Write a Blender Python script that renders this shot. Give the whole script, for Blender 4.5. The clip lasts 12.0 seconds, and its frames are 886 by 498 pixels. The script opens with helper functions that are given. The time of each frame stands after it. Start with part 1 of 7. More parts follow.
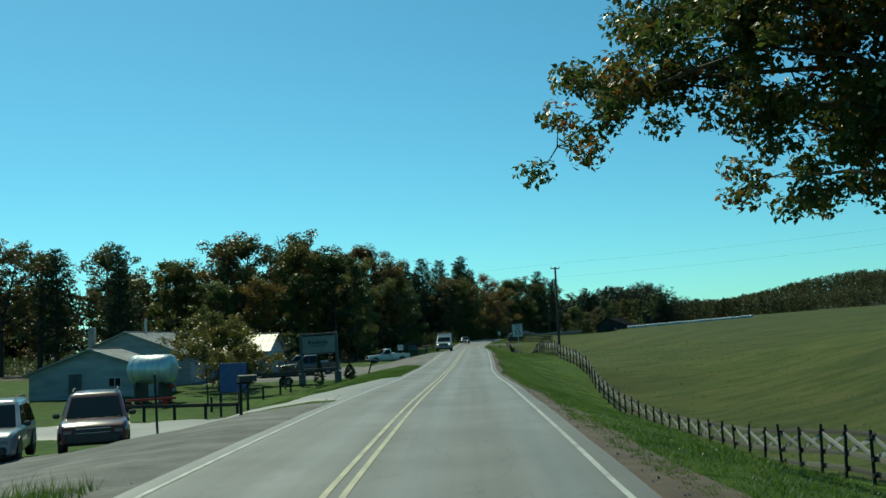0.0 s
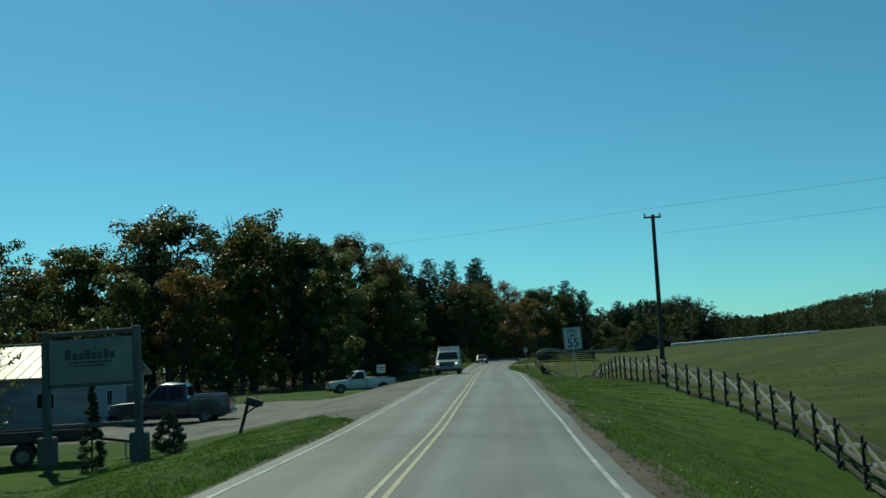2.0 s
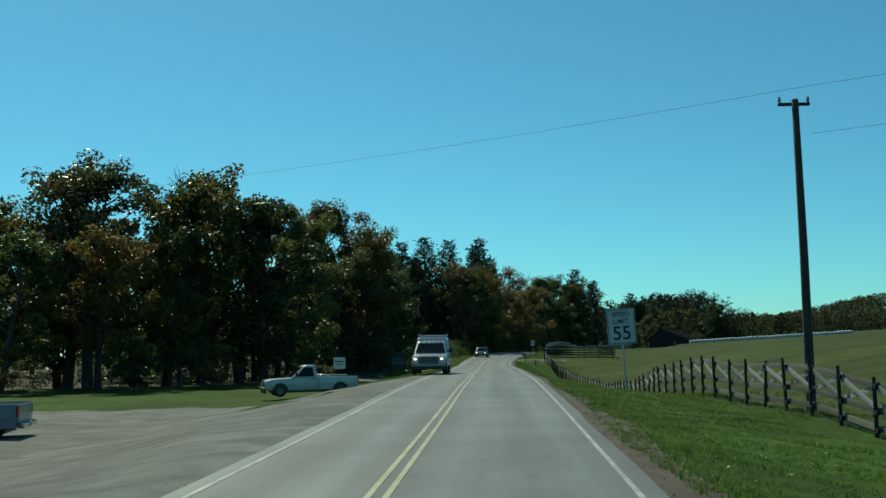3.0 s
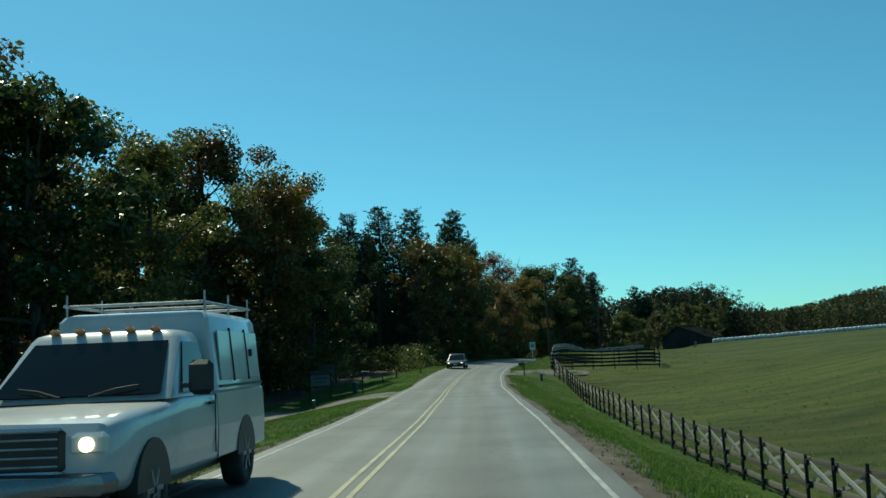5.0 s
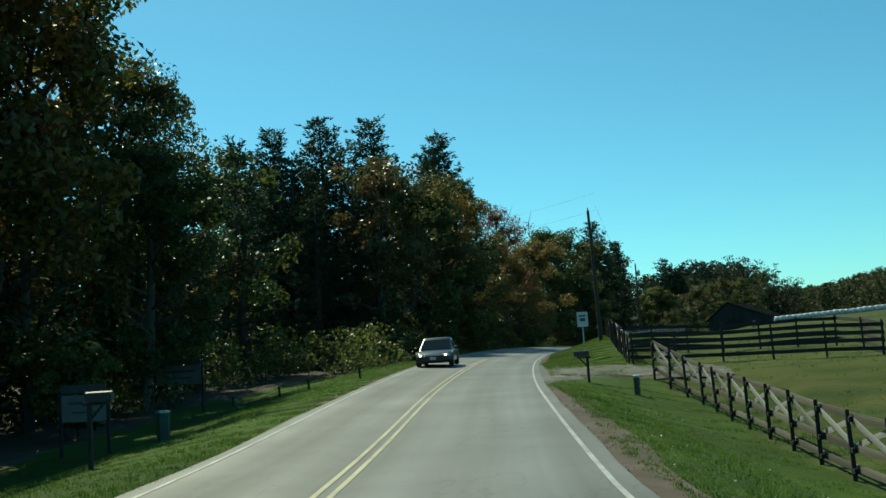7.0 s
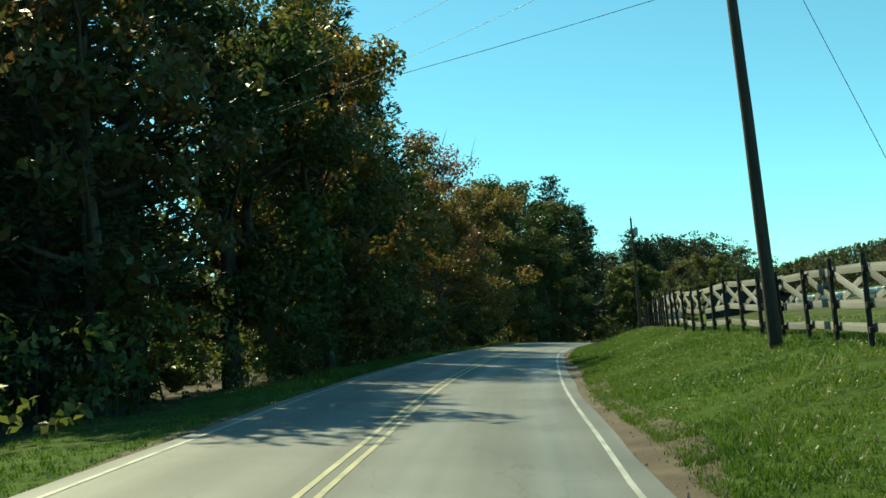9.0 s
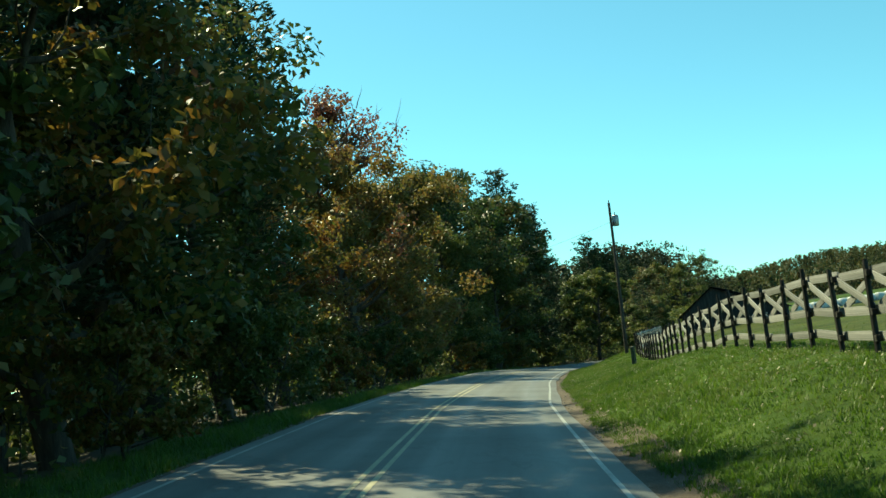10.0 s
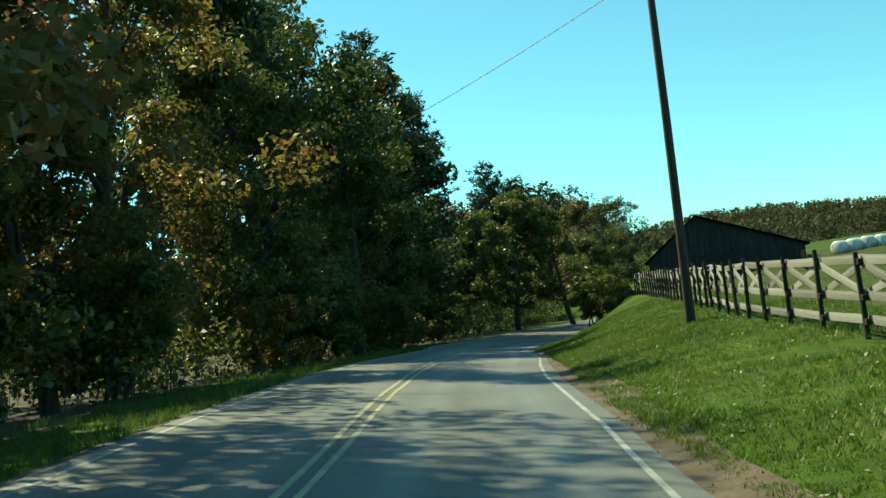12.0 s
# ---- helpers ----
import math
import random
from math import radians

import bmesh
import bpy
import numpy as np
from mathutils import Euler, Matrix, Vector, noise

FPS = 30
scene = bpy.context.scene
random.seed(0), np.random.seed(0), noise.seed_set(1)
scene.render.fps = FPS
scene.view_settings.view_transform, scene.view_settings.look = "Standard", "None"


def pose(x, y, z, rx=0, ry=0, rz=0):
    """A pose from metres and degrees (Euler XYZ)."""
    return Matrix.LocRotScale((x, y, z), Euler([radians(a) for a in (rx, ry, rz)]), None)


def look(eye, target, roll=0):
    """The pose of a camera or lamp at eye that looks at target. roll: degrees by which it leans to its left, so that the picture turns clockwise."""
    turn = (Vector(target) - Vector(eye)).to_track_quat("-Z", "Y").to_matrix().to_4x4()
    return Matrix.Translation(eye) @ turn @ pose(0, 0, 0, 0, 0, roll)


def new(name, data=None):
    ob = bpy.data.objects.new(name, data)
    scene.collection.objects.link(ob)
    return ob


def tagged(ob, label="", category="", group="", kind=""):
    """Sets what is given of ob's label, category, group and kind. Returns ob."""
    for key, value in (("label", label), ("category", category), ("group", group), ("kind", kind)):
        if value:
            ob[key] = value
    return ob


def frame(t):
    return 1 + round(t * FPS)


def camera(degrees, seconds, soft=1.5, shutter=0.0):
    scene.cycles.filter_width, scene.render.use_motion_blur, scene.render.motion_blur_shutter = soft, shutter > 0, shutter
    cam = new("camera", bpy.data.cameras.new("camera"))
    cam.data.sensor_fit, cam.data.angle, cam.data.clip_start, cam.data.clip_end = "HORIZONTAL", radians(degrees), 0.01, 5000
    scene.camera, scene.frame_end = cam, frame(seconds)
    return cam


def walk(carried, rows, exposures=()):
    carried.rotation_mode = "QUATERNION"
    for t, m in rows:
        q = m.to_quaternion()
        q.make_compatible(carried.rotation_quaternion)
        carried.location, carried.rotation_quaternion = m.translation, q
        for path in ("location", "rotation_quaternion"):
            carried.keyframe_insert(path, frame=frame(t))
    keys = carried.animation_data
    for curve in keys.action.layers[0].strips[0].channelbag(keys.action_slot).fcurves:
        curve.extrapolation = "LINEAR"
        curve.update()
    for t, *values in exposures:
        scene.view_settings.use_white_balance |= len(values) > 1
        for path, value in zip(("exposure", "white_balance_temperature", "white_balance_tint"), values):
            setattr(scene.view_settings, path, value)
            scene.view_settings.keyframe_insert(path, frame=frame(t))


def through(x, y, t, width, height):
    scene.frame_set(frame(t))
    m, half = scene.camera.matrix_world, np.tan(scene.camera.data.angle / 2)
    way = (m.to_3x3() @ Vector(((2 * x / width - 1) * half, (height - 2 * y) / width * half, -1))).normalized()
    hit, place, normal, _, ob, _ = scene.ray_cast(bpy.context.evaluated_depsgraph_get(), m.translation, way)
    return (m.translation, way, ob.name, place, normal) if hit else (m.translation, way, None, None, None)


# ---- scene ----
# the camera and its way along the road
cam = camera(48.5, 12.0)
PATH = [
    (0, (-0.010, 0.010, 1.548), (-0.028, 3.993, 1.910), -2.5),
    (0.5, (0.166, 11.778, 1.554), (0.043, 15.761, 1.907), -1.6),
    (1, (0.280, 23.560, 1.374), (0.155, 27.545, 1.703), -2.6),
    (1.5, (0.425, 35.563, 1.176), (0.328, 39.554, 1.419), -1.8),
    (2, (0.711, 47.419, 1.071), (0.628, 51.393, 1.520), -2.5),
    (2.5, (1.006, 59.172, 1.123), (0.894, 63.148, 1.547), -0.7),
    (4.5, (2.552, 107.669, 1.434), (2.499, 111.648, 1.839), -2.4),
    (5, (2.838, 119.262, 1.388), (2.807, 123.238, 1.827), -2.4),
    (5.5, (3.164, 130.910, 1.296), (3.158, 134.875, 1.826), -3.1),
    (6, (3.460, 142.740, 1.198), (3.429, 146.718, 1.623), -4.3),
    (6.5, (3.693, 154.888, 1.111), (3.666, 158.880, 1.361), -4.0),
    (7, (3.926, 166.697, 1.066), (3.901, 170.676, 1.474), -3.8),
    (9, (6.384, 215.541, 1.697), (6.635, 219.517, 2.049), -4.6),
    (9.5, (7.673, 227.702, 1.848), (8.099, 231.662, 2.223), -5.8),
    (10, (9.270, 239.681, 1.981), (9.775, 243.627, 2.402), -6.2),
    (10.5, (11.071, 251.592, 1.994), (11.694, 255.527, 2.355), -6.0),
    (11, (13.081, 262.884, 1.883), (13.898, 266.789, 2.172), -7.5),
    (11.5, (15.322, 273.967, 1.854), (16.241, 277.838, 2.267), -7.2),
    (12, (18.028, 285.136, 1.750), (19.016, 289.005, 1.980), -6.6),
]
EXPOSURES = [(t, s, k, -9 if t < 8 else -13) for t, s, k in ((0, -0.20, 6900), (0.5, -0.36, 6850), (1.5, -0.54, 6850), (2.5, -0.42, 6850), (4.5, -0.24, 6850), (5.5, -0.20, 6950), (7.0, 0.05, 7250), (9.0, 0.62, 8600), (10.0, 0.76, 8900), (12.0, 0.76, 8900))]
walk(cam, [(t, look(eye, target, roll)) for t, eye, target, roll in PATH], exposures=EXPOSURES)

# world, sun and exposure
SUN_AZ = 331.0      # compass degrees, clockwise from +y, from which the sun shines
SUN_EL = 49.0
world = bpy.data.worlds.new("sky")
scene.world = world
world.use_nodes = True
wn = world.node_tree.nodes
sky = wn.new("ShaderNodeTexSky")
sky.sky_type = "NISHITA"
sky.sun_disc = False
sky.sun_elevation = radians(SUN_EL)
sky.sun_rotation = radians(SUN_AZ)
sky.air_density, sky.dust_density, sky.ozone_density = 0.85, 0.3, 4.0
wn["Background"].inputs["Strength"].default_value = 0.128
tint = wn.new("ShaderNodeMix")
tint.data_type, tint.blend_type = "RGBA", "MULTIPLY"
tint.inputs["Factor"].default_value = 1.0
tint.inputs["B"].default_value = (0.49, 1.0, 1.035, 1)
world.node_tree.links.new(sky.outputs[0], tint.inputs["A"])
world.node_tree.links.new(tint.outputs["Result"], wn["Background"].inputs["Color"])
sun_lamp = bpy.data.lights.new("sun", "SUN")
sun_lamp.energy, sun_lamp.angle, sun_lamp.color = 5.0, radians(0.53), (1.0, 0.95, 0.80)
sun = new("sun", sun_lamp)
_az, _el = radians(SUN_AZ), radians(SUN_EL)
SUN_DIR = Vector((math.sin(_az) * math.cos(_el), math.cos(_az) * math.cos(_el), math.sin(_el)))
sun.matrix_world = look(SUN_DIR * 200, (0, 0, 0))


# ---------------------------------------------------------------- materials
def mat(name, ramp, scale=4.0, rough=0.8, metal=0.0, bump=0.0, fine=40.0, detail=4.0, spec=0.5, stretch=(1, 1, 1), island=0.0, obj=0.0, big=0.0, bigdark=0.7, coat=0.0, world_space=False):
    """A surface whose colour runs along ramp with noise at two scales. island, obj: how far pieces or objects differ."""
    m = bpy.data.materials.new(name)
    m.use_nodes = True
    n, l = m.node_tree.nodes, m.node_tree.links
    b = n["Principled BSDF"]
    b.inputs["Roughness"].default_value = rough
    b.inputs["Metallic"].default_value = metal
    b.inputs["Specular IOR Level"].default_value = spec
    b.inputs["Coat Weight"].default_value = coat
    tc = n.new("ShaderNodeTexCoord")
    mp = n.new("ShaderNodeMapping")
    mp.inputs["Scale"].default_value = stretch
    if world_space:
        geo0 = n.new("ShaderNodeNewGeometry")
        l.new(geo0.outputs["Position"], mp.inputs["Vector"])
    else:
        l.new(tc.outputs["Object"], mp.inputs["Vector"])
    n1 = n.new("ShaderNodeTexNoise")
    n1.inputs["Scale"].default_value, n1.inputs["Detail"].default_value = scale, detail
    l.new(mp.outputs[0], n1.inputs["Vector"])
    n2 = n.new("ShaderNodeTexNoise")
    n2.inputs["Scale"].default_value, n2.inputs["Detail"].default_value = fine, 3.0
    l.new(mp.outputs[0], n2.inputs["Vector"])
    fac = n.new("ShaderNodeMath")
    fac.operation = "MULTIPLY_ADD"
    l.new(n2.outputs["Fac"], fac.inputs[0])
    fac.inputs[1].default_value = 0.45
    sub = n.new("ShaderNodeMath")
    sub.operation = "SUBTRACT"
    l.new(n1.outputs["Fac"], sub.inputs[0])
    sub.inputs[1].default_value = 0.225
    l.new(sub.outputs[0], fac.inputs[2])
    last = fac
    if island:
        geo = n.new("ShaderNodeNewGeometry")
        add = n.new("ShaderNodeMath")
        add.operation = "MULTIPLY_ADD"
        l.new(geo.outputs["Random Per Island"], add.inputs[0])
        add.inputs[1].default_value = island
        shift = n.new("ShaderNodeMath")
        shift.operation = "SUBTRACT"
        l.new(last.outputs[0], shift.inputs[0])
        shift.inputs[1].default_value = island / 2
        l.new(shift.outputs[0], add.inputs[2])
        last = add
    if obj:
        oi = n.new("ShaderNodeObjectInfo")
        add = n.new("ShaderNodeMath")
        add.operation = "MULTIPLY_ADD"
        l.new(oi.outputs["Random"], add.inputs[0])
        add.inputs[1].default_value = obj
        shift = n.new("ShaderNodeMath")
        shift.operation = "SUBTRACT"
        l.new(last.outputs[0], shift.inputs[0])
        shift.inputs[1].default_value = obj / 2
        l.new(shift.outputs[0], add.inputs[2])
        last = add
    cr = n.new("ShaderNodeValToRGB")
    els = cr.color_ramp.elements
    while len(els) < len(ramp):
        els.new(0.5)
    for k, (c, e) in enumerate(zip(ramp, els)):
        e.position = 0.25 + 0.5 * k / max(1, len(ramp) - 1)
        e.color = (*c, 1)
    l.new(last.outputs[0], cr.inputs[0])
    colour = cr.outputs[0]
    if big:
        n3 = n.new("ShaderNodeTexNoise")
        n3.inputs["Scale"].default_value, n3.inputs["Detail"].default_value = big, 3.0
        l.new(mp.outputs[0], n3.inputs["Vector"])
        rm = n.new("ShaderNodeMapRange")
        rm.inputs["From Min"].default_value, rm.inputs["From Max"].default_value = 0.35, 0.65
        rm.inputs["To Min"].default_value, rm.inputs["To Max"].default_value = bigdark, 1.0
        l.new(n3.outputs["Fac"], rm.inputs["Value"])
        mul = n.new("ShaderNodeMix")
        mul.data_type, mul.blend_type = "RGBA", "MULTIPLY"
        mul.inputs["Factor"].default_value = 1.0
        l.new(colour, mul.inputs["A"])
        l.new(rm.outputs[0], mul.inputs["B"])
        colour = mul.outputs["Result"]
    l.new(colour, b.inputs["Base Color"])
    if bump:
        bp = n.new("ShaderNodeBump")
        bp.inputs["Strength"].default_value = 0.6
        bp.inputs["Distance"].default_value = bump
        l.new(n2.outputs["Fac"], bp.inputs["Height"])
        l.new(bp.outputs[0], b.inputs["Normal"])
    return m


def leaf_mat(name, ramp, through=0.45, obj=0.35, rough=0.42):
    """Leaves: each leaf and each tree has its own hue; light comes through them."""
    m = bpy.data.materials.new(name)
    m.use_nodes = True
    n, l = m.node_tree.nodes, m.node_tree.links
    b = n["Principled BSDF"]
    b.inputs["Roughness"].default_value = rough
    b.inputs["Specular IOR Level"].default_value = 0.4
    geo = n.new("ShaderNodeNewGeometry")
    oi = n.new("ShaderNodeObjectInfo")
    ns = n.new("ShaderNodeTexNoise")
    ns.inputs["Scale"].default_value, ns.inputs["Detail"].default_value = 0.45, 2.0
    tc = n.new("ShaderNodeTexCoord")
    l.new(tc.outputs["Object"], ns.inputs["Vector"])
    a = n.new("ShaderNodeMath")
    a.operation = "MULTIPLY_ADD"
    l.new(geo.outputs["Random Per Island"], a.inputs[0])
    a.inputs[1].default_value = 0.4
    l.new(ns.outputs["Fac"], a.inputs[2])
    c = n.new("ShaderNodeMath")
    c.operation = "MULTIPLY_ADD"
    l.new(oi.outputs["Random"], c.inputs[0])
    c.inputs[1].default_value = obj
    l.new(a.outputs[0], c.inputs[2])
    d = n.new("ShaderNodeMath")
    d.operation = "SUBTRACT"
    l.new(c.outputs[0], d.inputs[0])
    d.inputs[1].default_value = 0.2 + obj / 2
    cr = n.new("ShaderNodeValToRGB")
    els = cr.color_ramp.elements
    while len(els) < len(ramp):
        els.new(0.5)
    for k, (col, e) in enumerate(zip(ramp, els)):
        e.position = 0.2 + 0.6 * k / max(1, len(ramp) - 1)
        e.color = (*col, 1)
    l.new(d.outputs[0], cr.inputs[0])
    l.new(cr.outputs[0], b.inputs["Base Color"])
    tr = n.new("ShaderNodeBsdfTranslucent")
    l.new(cr.outputs[0], tr.inputs["Color"])
    mx = n.new("ShaderNodeMixShader")
    mx.inputs[0].default_value = through
    l.new(b.outputs[0], mx.inputs[1])
    l.new(tr.outputs[0], mx.inputs[2])
    l.new(mx.outputs[0], n["Material Output"].inputs["Surface"])
    return m


def glass_mat(name, tint=(0.006, 0.008, 0.009)):
    m = bpy.data.materials.new(name)
    m.use_nodes = True
    b = m.node_tree.nodes["Principled BSDF"]
    b.inputs["Base Color"].default_value = (*tint, 1)
    b.inputs["Roughness"].default_value = 0.015
    b.inputs["Specular IOR Level"].default_value = 0.22
    return m


ASPHALT = mat("asphalt", [(0.0701, 0.0756, 0.0758), (0.1052, 0.1131, 0.1123), (0.137, 0.1459, 0.1435)], scale=0.35, rough=0.62, bump=0.004, fine=55, detail=6, spec=0.5, stretch=(1, 1, 1), big=0.08, bigdark=0.86, world_space=True)
YELLOW = mat("yellow_paint", [(0.19, 0.185, 0.14), (0.32, 0.295, 0.185), (0.40, 0.37, 0.245)], scale=1.5, rough=0.6, fine=26, world_space=True)
WHITE_LINE = mat("white_line_paint", [(0.16, 0.168, 0.16), (0.296, 0.304, 0.288), (0.4, 0.408, 0.392)], scale=1.6, rough=0.6, fine=24, world_space=True)
GRAVEL = mat("gravel", [(0.0585, 0.05538, 0.04992), (0.1115, 0.1084, 0.09984), (0.1755, 0.1693, 0.1583)], scale=1.1, rough=0.9, bump=0.03, fine=18, detail=8, big=0.25, bigdark=0.6, world_space=True)
DIRT = mat("shoulder_dirt", [(0.044, 0.030, 0.019), (0.080, 0.056, 0.037), (0.122, 0.096, 0.070)], scale=1.6, rough=0.95, bump=0.03, fine=20, big=0.3, bigdark=0.7, world_space=True)
GRASS = mat("grass_ground", [(0.027, 0.055, 0.006), (0.045, 0.092, 0.009), (0.070, 0.112, 0.017)], scale=1.7, rough=0.95, bump=0.06, fine=26, detail=8, big=0.13, bigdark=0.6, world_space=True, spec=0.15)
FIELD = mat("pasture", [(0.0255, 0.0432, 0.0072), (0.0421, 0.0626, 0.0104), (0.0647, 0.0799, 0.0168), (0.0882, 0.0886, 0.0256)], scale=0.55, rough=0.95, bump=0.09, fine=7, detail=10, big=0.05, bigdark=0.62, world_space=True, spec=0.15, stretch=(0.5, 1.5, 1))
# Far wood floor: the trees' shade is put into this dark ground colour.
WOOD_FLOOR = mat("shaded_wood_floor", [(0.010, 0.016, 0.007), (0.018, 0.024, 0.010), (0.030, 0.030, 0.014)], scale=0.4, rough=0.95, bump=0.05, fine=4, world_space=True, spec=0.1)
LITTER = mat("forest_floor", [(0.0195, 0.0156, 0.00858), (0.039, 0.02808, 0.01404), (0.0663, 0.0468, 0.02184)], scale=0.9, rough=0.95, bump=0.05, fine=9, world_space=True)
BLADE = leaf_mat("grass_blades", [(0.034, 0.078, 0.008), (0.060, 0.125, 0.012), (0.092, 0.158, 0.020), (0.125, 0.155, 0.036)], through=0.5, obj=0.0, rough=0.5)
BARK = mat("bark", [(0.0231, 0.0185, 0.0148), (0.0508, 0.0416, 0.0333), (0.0924, 0.0785, 0.0647)], scale=3, rough=0.95, bump=0.03, fine=14, stretch=(3, 3, 0.5), obj=0.2)
OAK_LEAF = leaf_mat("oak_leaves", [(0.026, 0.052, 0.015), (0.046, 0.078, 0.020), (0.078, 0.095, 0.027), (0.105, 0.092, 0.03), (0.125, 0.068, 0.025)])
MAPLE_LEAF = leaf_mat("autumn_leaves", [(0.03528, 0.06209, 0.01411), (0.08326, 0.09458, 0.02117), (0.1778, 0.1362, 0.02964), (0.2131, 0.1129, 0.02611), (0.1425, 0.05363, 0.01835)], through=0.5)
GREEN_LEAF = leaf_mat("green_leaves", [(0.0325, 0.0562, 0.0163), (0.0562, 0.0875, 0.0213), (0.0975, 0.1187, 0.03), (0.1688, 0.1562, 0.045)], through=0.5)
YELLOW_LEAF = leaf_mat("yellowing_leaves", [(0.0504, 0.063, 0.01176), (0.1008, 0.1008, 0.0168), (0.168, 0.1386, 0.02352), (0.2184, 0.1596, 0.0294)], through=0.4, obj=0.1)
GOLD_LEAF = leaf_mat("golden_leaves", [(0.055, 0.068, 0.016), (0.115, 0.108, 0.028), (0.20, 0.15, 0.042), (0.20, 0.12, 0.042), (0.16, 0.075, 0.032)], through=0.56, obj=0.1)
RUSSET_LEAF = leaf_mat("russet_leaves", [(0.084, 0.0714, 0.0252), (0.168, 0.0924, 0.042), (0.2016, 0.0756, 0.0504), (0.168, 0.0504, 0.0336)], through=0.5, obj=0.1)
HILL_LEAF = leaf_mat("hillside_leaves", [(0.0252, 0.042, 0.0168), (0.0462, 0.063, 0.021), (0.084, 0.0798, 0.0252), (0.1092, 0.0714, 0.0252)], through=0.3, obj=0.0, rough=0.75)
NEEDLE = leaf_mat("pine_needles", [(0.0144, 0.0312, 0.0144), (0.025, 0.05, 0.0206), (0.0462, 0.0762, 0.0287)], through=0.2, obj=0.3, rough=0.75)
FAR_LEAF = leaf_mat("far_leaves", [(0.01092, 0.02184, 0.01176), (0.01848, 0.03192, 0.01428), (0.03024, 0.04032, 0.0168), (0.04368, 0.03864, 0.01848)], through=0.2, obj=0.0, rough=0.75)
FENCE_WOOD = mat("weathered_oak_boards", [(0.105, 0.112, 0.108), (0.215, 0.222, 0.215), (0.335, 0.342, 0.335)], scale=3, rough=0.85, bump=0.004, fine=30, stretch=(0.3, 3, 3), obj=0.35)
BROWN_BOARD = mat("brown_weathered_boards", [(0.05, 0.045, 0.037), (0.10, 0.092, 0.076), (0.18, 0.17, 0.145)], scale=3, rough=0.85, bump=0.004, fine=30, stretch=(0.3, 3, 3), obj=0.45)
POST_WOOD = mat("dark_fence_posts", [(0.008, 0.008, 0.008), (0.016, 0.0155, 0.015), (0.036, 0.035, 0.033)], scale=4, rough=0.9, bump=0.006, fine=25, stretch=(3, 3, 0.4), obj=0.25)
# Dark boards; the shade on the corral's near faces is put into this colour.
DARK_WOOD = mat("dark_and_shaded_boards", [(0.011, 0.010, 0.009), (0.023, 0.021, 0.019), (0.041, 0.037, 0.033)], scale=3, rough=0.9, bump=0.006, fine=25, stretch=(0.4, 3, 3), obj=0.25)
POLE_WOOD = mat("utility_pole_wood", [(0.02296, 0.01886, 0.0164), (0.041, 0.03444, 0.0287), (0.0697, 0.0574, 0.0492)], scale=2.5, rough=0.9, bump=0.01, fine=18, stretch=(4, 4, 0.3))
CABLE = mat("black_cable", [(0.012, 0.012, 0.013), (0.02, 0.02, 0.02)], rough=0.6)
STEEL = mat("galvanised_steel", [(0.26, 0.27, 0.28), (0.38, 0.39, 0.40), (0.48, 0.49, 0.5)], scale=6, rough=0.45, metal=0.7, fine=50)
ALU = mat("tank_metal", [(0.30, 0.38, 0.40), (0.42, 0.50, 0.52), (0.52, 0.6, 0.6)], scale=1.2, rough=0.4, metal=0.5, fine=20, stretch=(1, 1, 0.3))
ROOF_METAL = mat("rusting_metal_roof", [(0.2214, 0.205, 0.1804), (0.3116, 0.2952, 0.2624), (0.3772, 0.3608, 0.328)], scale=0.8, rough=0.5, metal=0.25, fine=12, stretch=(0.4, 2, 1), big=0.5, bigdark=0.7)
SIDING = mat("white_siding", [(0.20, 0.225, 0.235), (0.28, 0.30, 0.31), (0.34, 0.355, 0.36)], scale=1.2, rough=0.7, fine=18, stretch=(0.6, 0.6, 2), big=0.4, bigdark=0.82)
OLD_WOOD = mat("grey_barn_boards", [(0.02, 0.022, 0.024), (0.034, 0.037, 0.039), (0.055, 0.058, 0.06)], scale=2, rough=0.95, spec=0.2, bump=0.01, fine=16, stretch=(3, 3, 0.3), obj=0.2)
BRICK = mat("chimney_block", [(0.18, 0.17, 0.16), (0.28, 0.27, 0.25), (0.34, 0.32, 0.30)], scale=3, rough=0.9, bump=0.01, fine=20)
SIGN_WHITE = mat("sign_white", [(0.36, 0.40, 0.40), (0.44, 0.47, 0.47), (0.50, 0.53, 0.52)], scale=2, rough=0.5, fine=15)
# Sign boards facing away from the sun: shade put into the mottled colour.
SIGN_SHADED = mat("weathered_sign_board_shaded", [(0.1287, 0.1462, 0.1462), (0.1697, 0.1872, 0.1843), (0.1989, 0.2165, 0.2106)], scale=2, rough=0.6, fine=15, big=0.8, bigdark=0.8)
BARN_ROOF = mat("barn_roof_dark", [(0.004, 0.004, 0.005), (0.006, 0.007, 0.008), (0.010, 0.011, 0.012)], scale=1.5, rough=0.95, spec=0.05, fine=14, stretch=(1, 3, 3))
SIGN_GREY = mat("sign_frame_grey", [(0.04125, 0.0495, 0.0495), (0.06187, 0.07012, 0.07012), (0.0825, 0.09075, 0.08872)], scale=2, rough=0.7, fine=20, stretch=(1, 1, 0.4))
SIGN_BLUE = mat("sign_blue", [(0.012, 0.04, 0.12), (0.02, 0.06, 0.17), (0.03, 0.08, 0.21)], scale=2, rough=0.5, fine=15)
TEAL = mat("teal_lettering", [(0.008, 0.032, 0.038), (0.012, 0.044, 0.05)], rough=0.5)
BLACK = mat("black_lettering", [(0.012, 0.012, 0.012), (0.02, 0.02, 0.02)], rough=0.5)
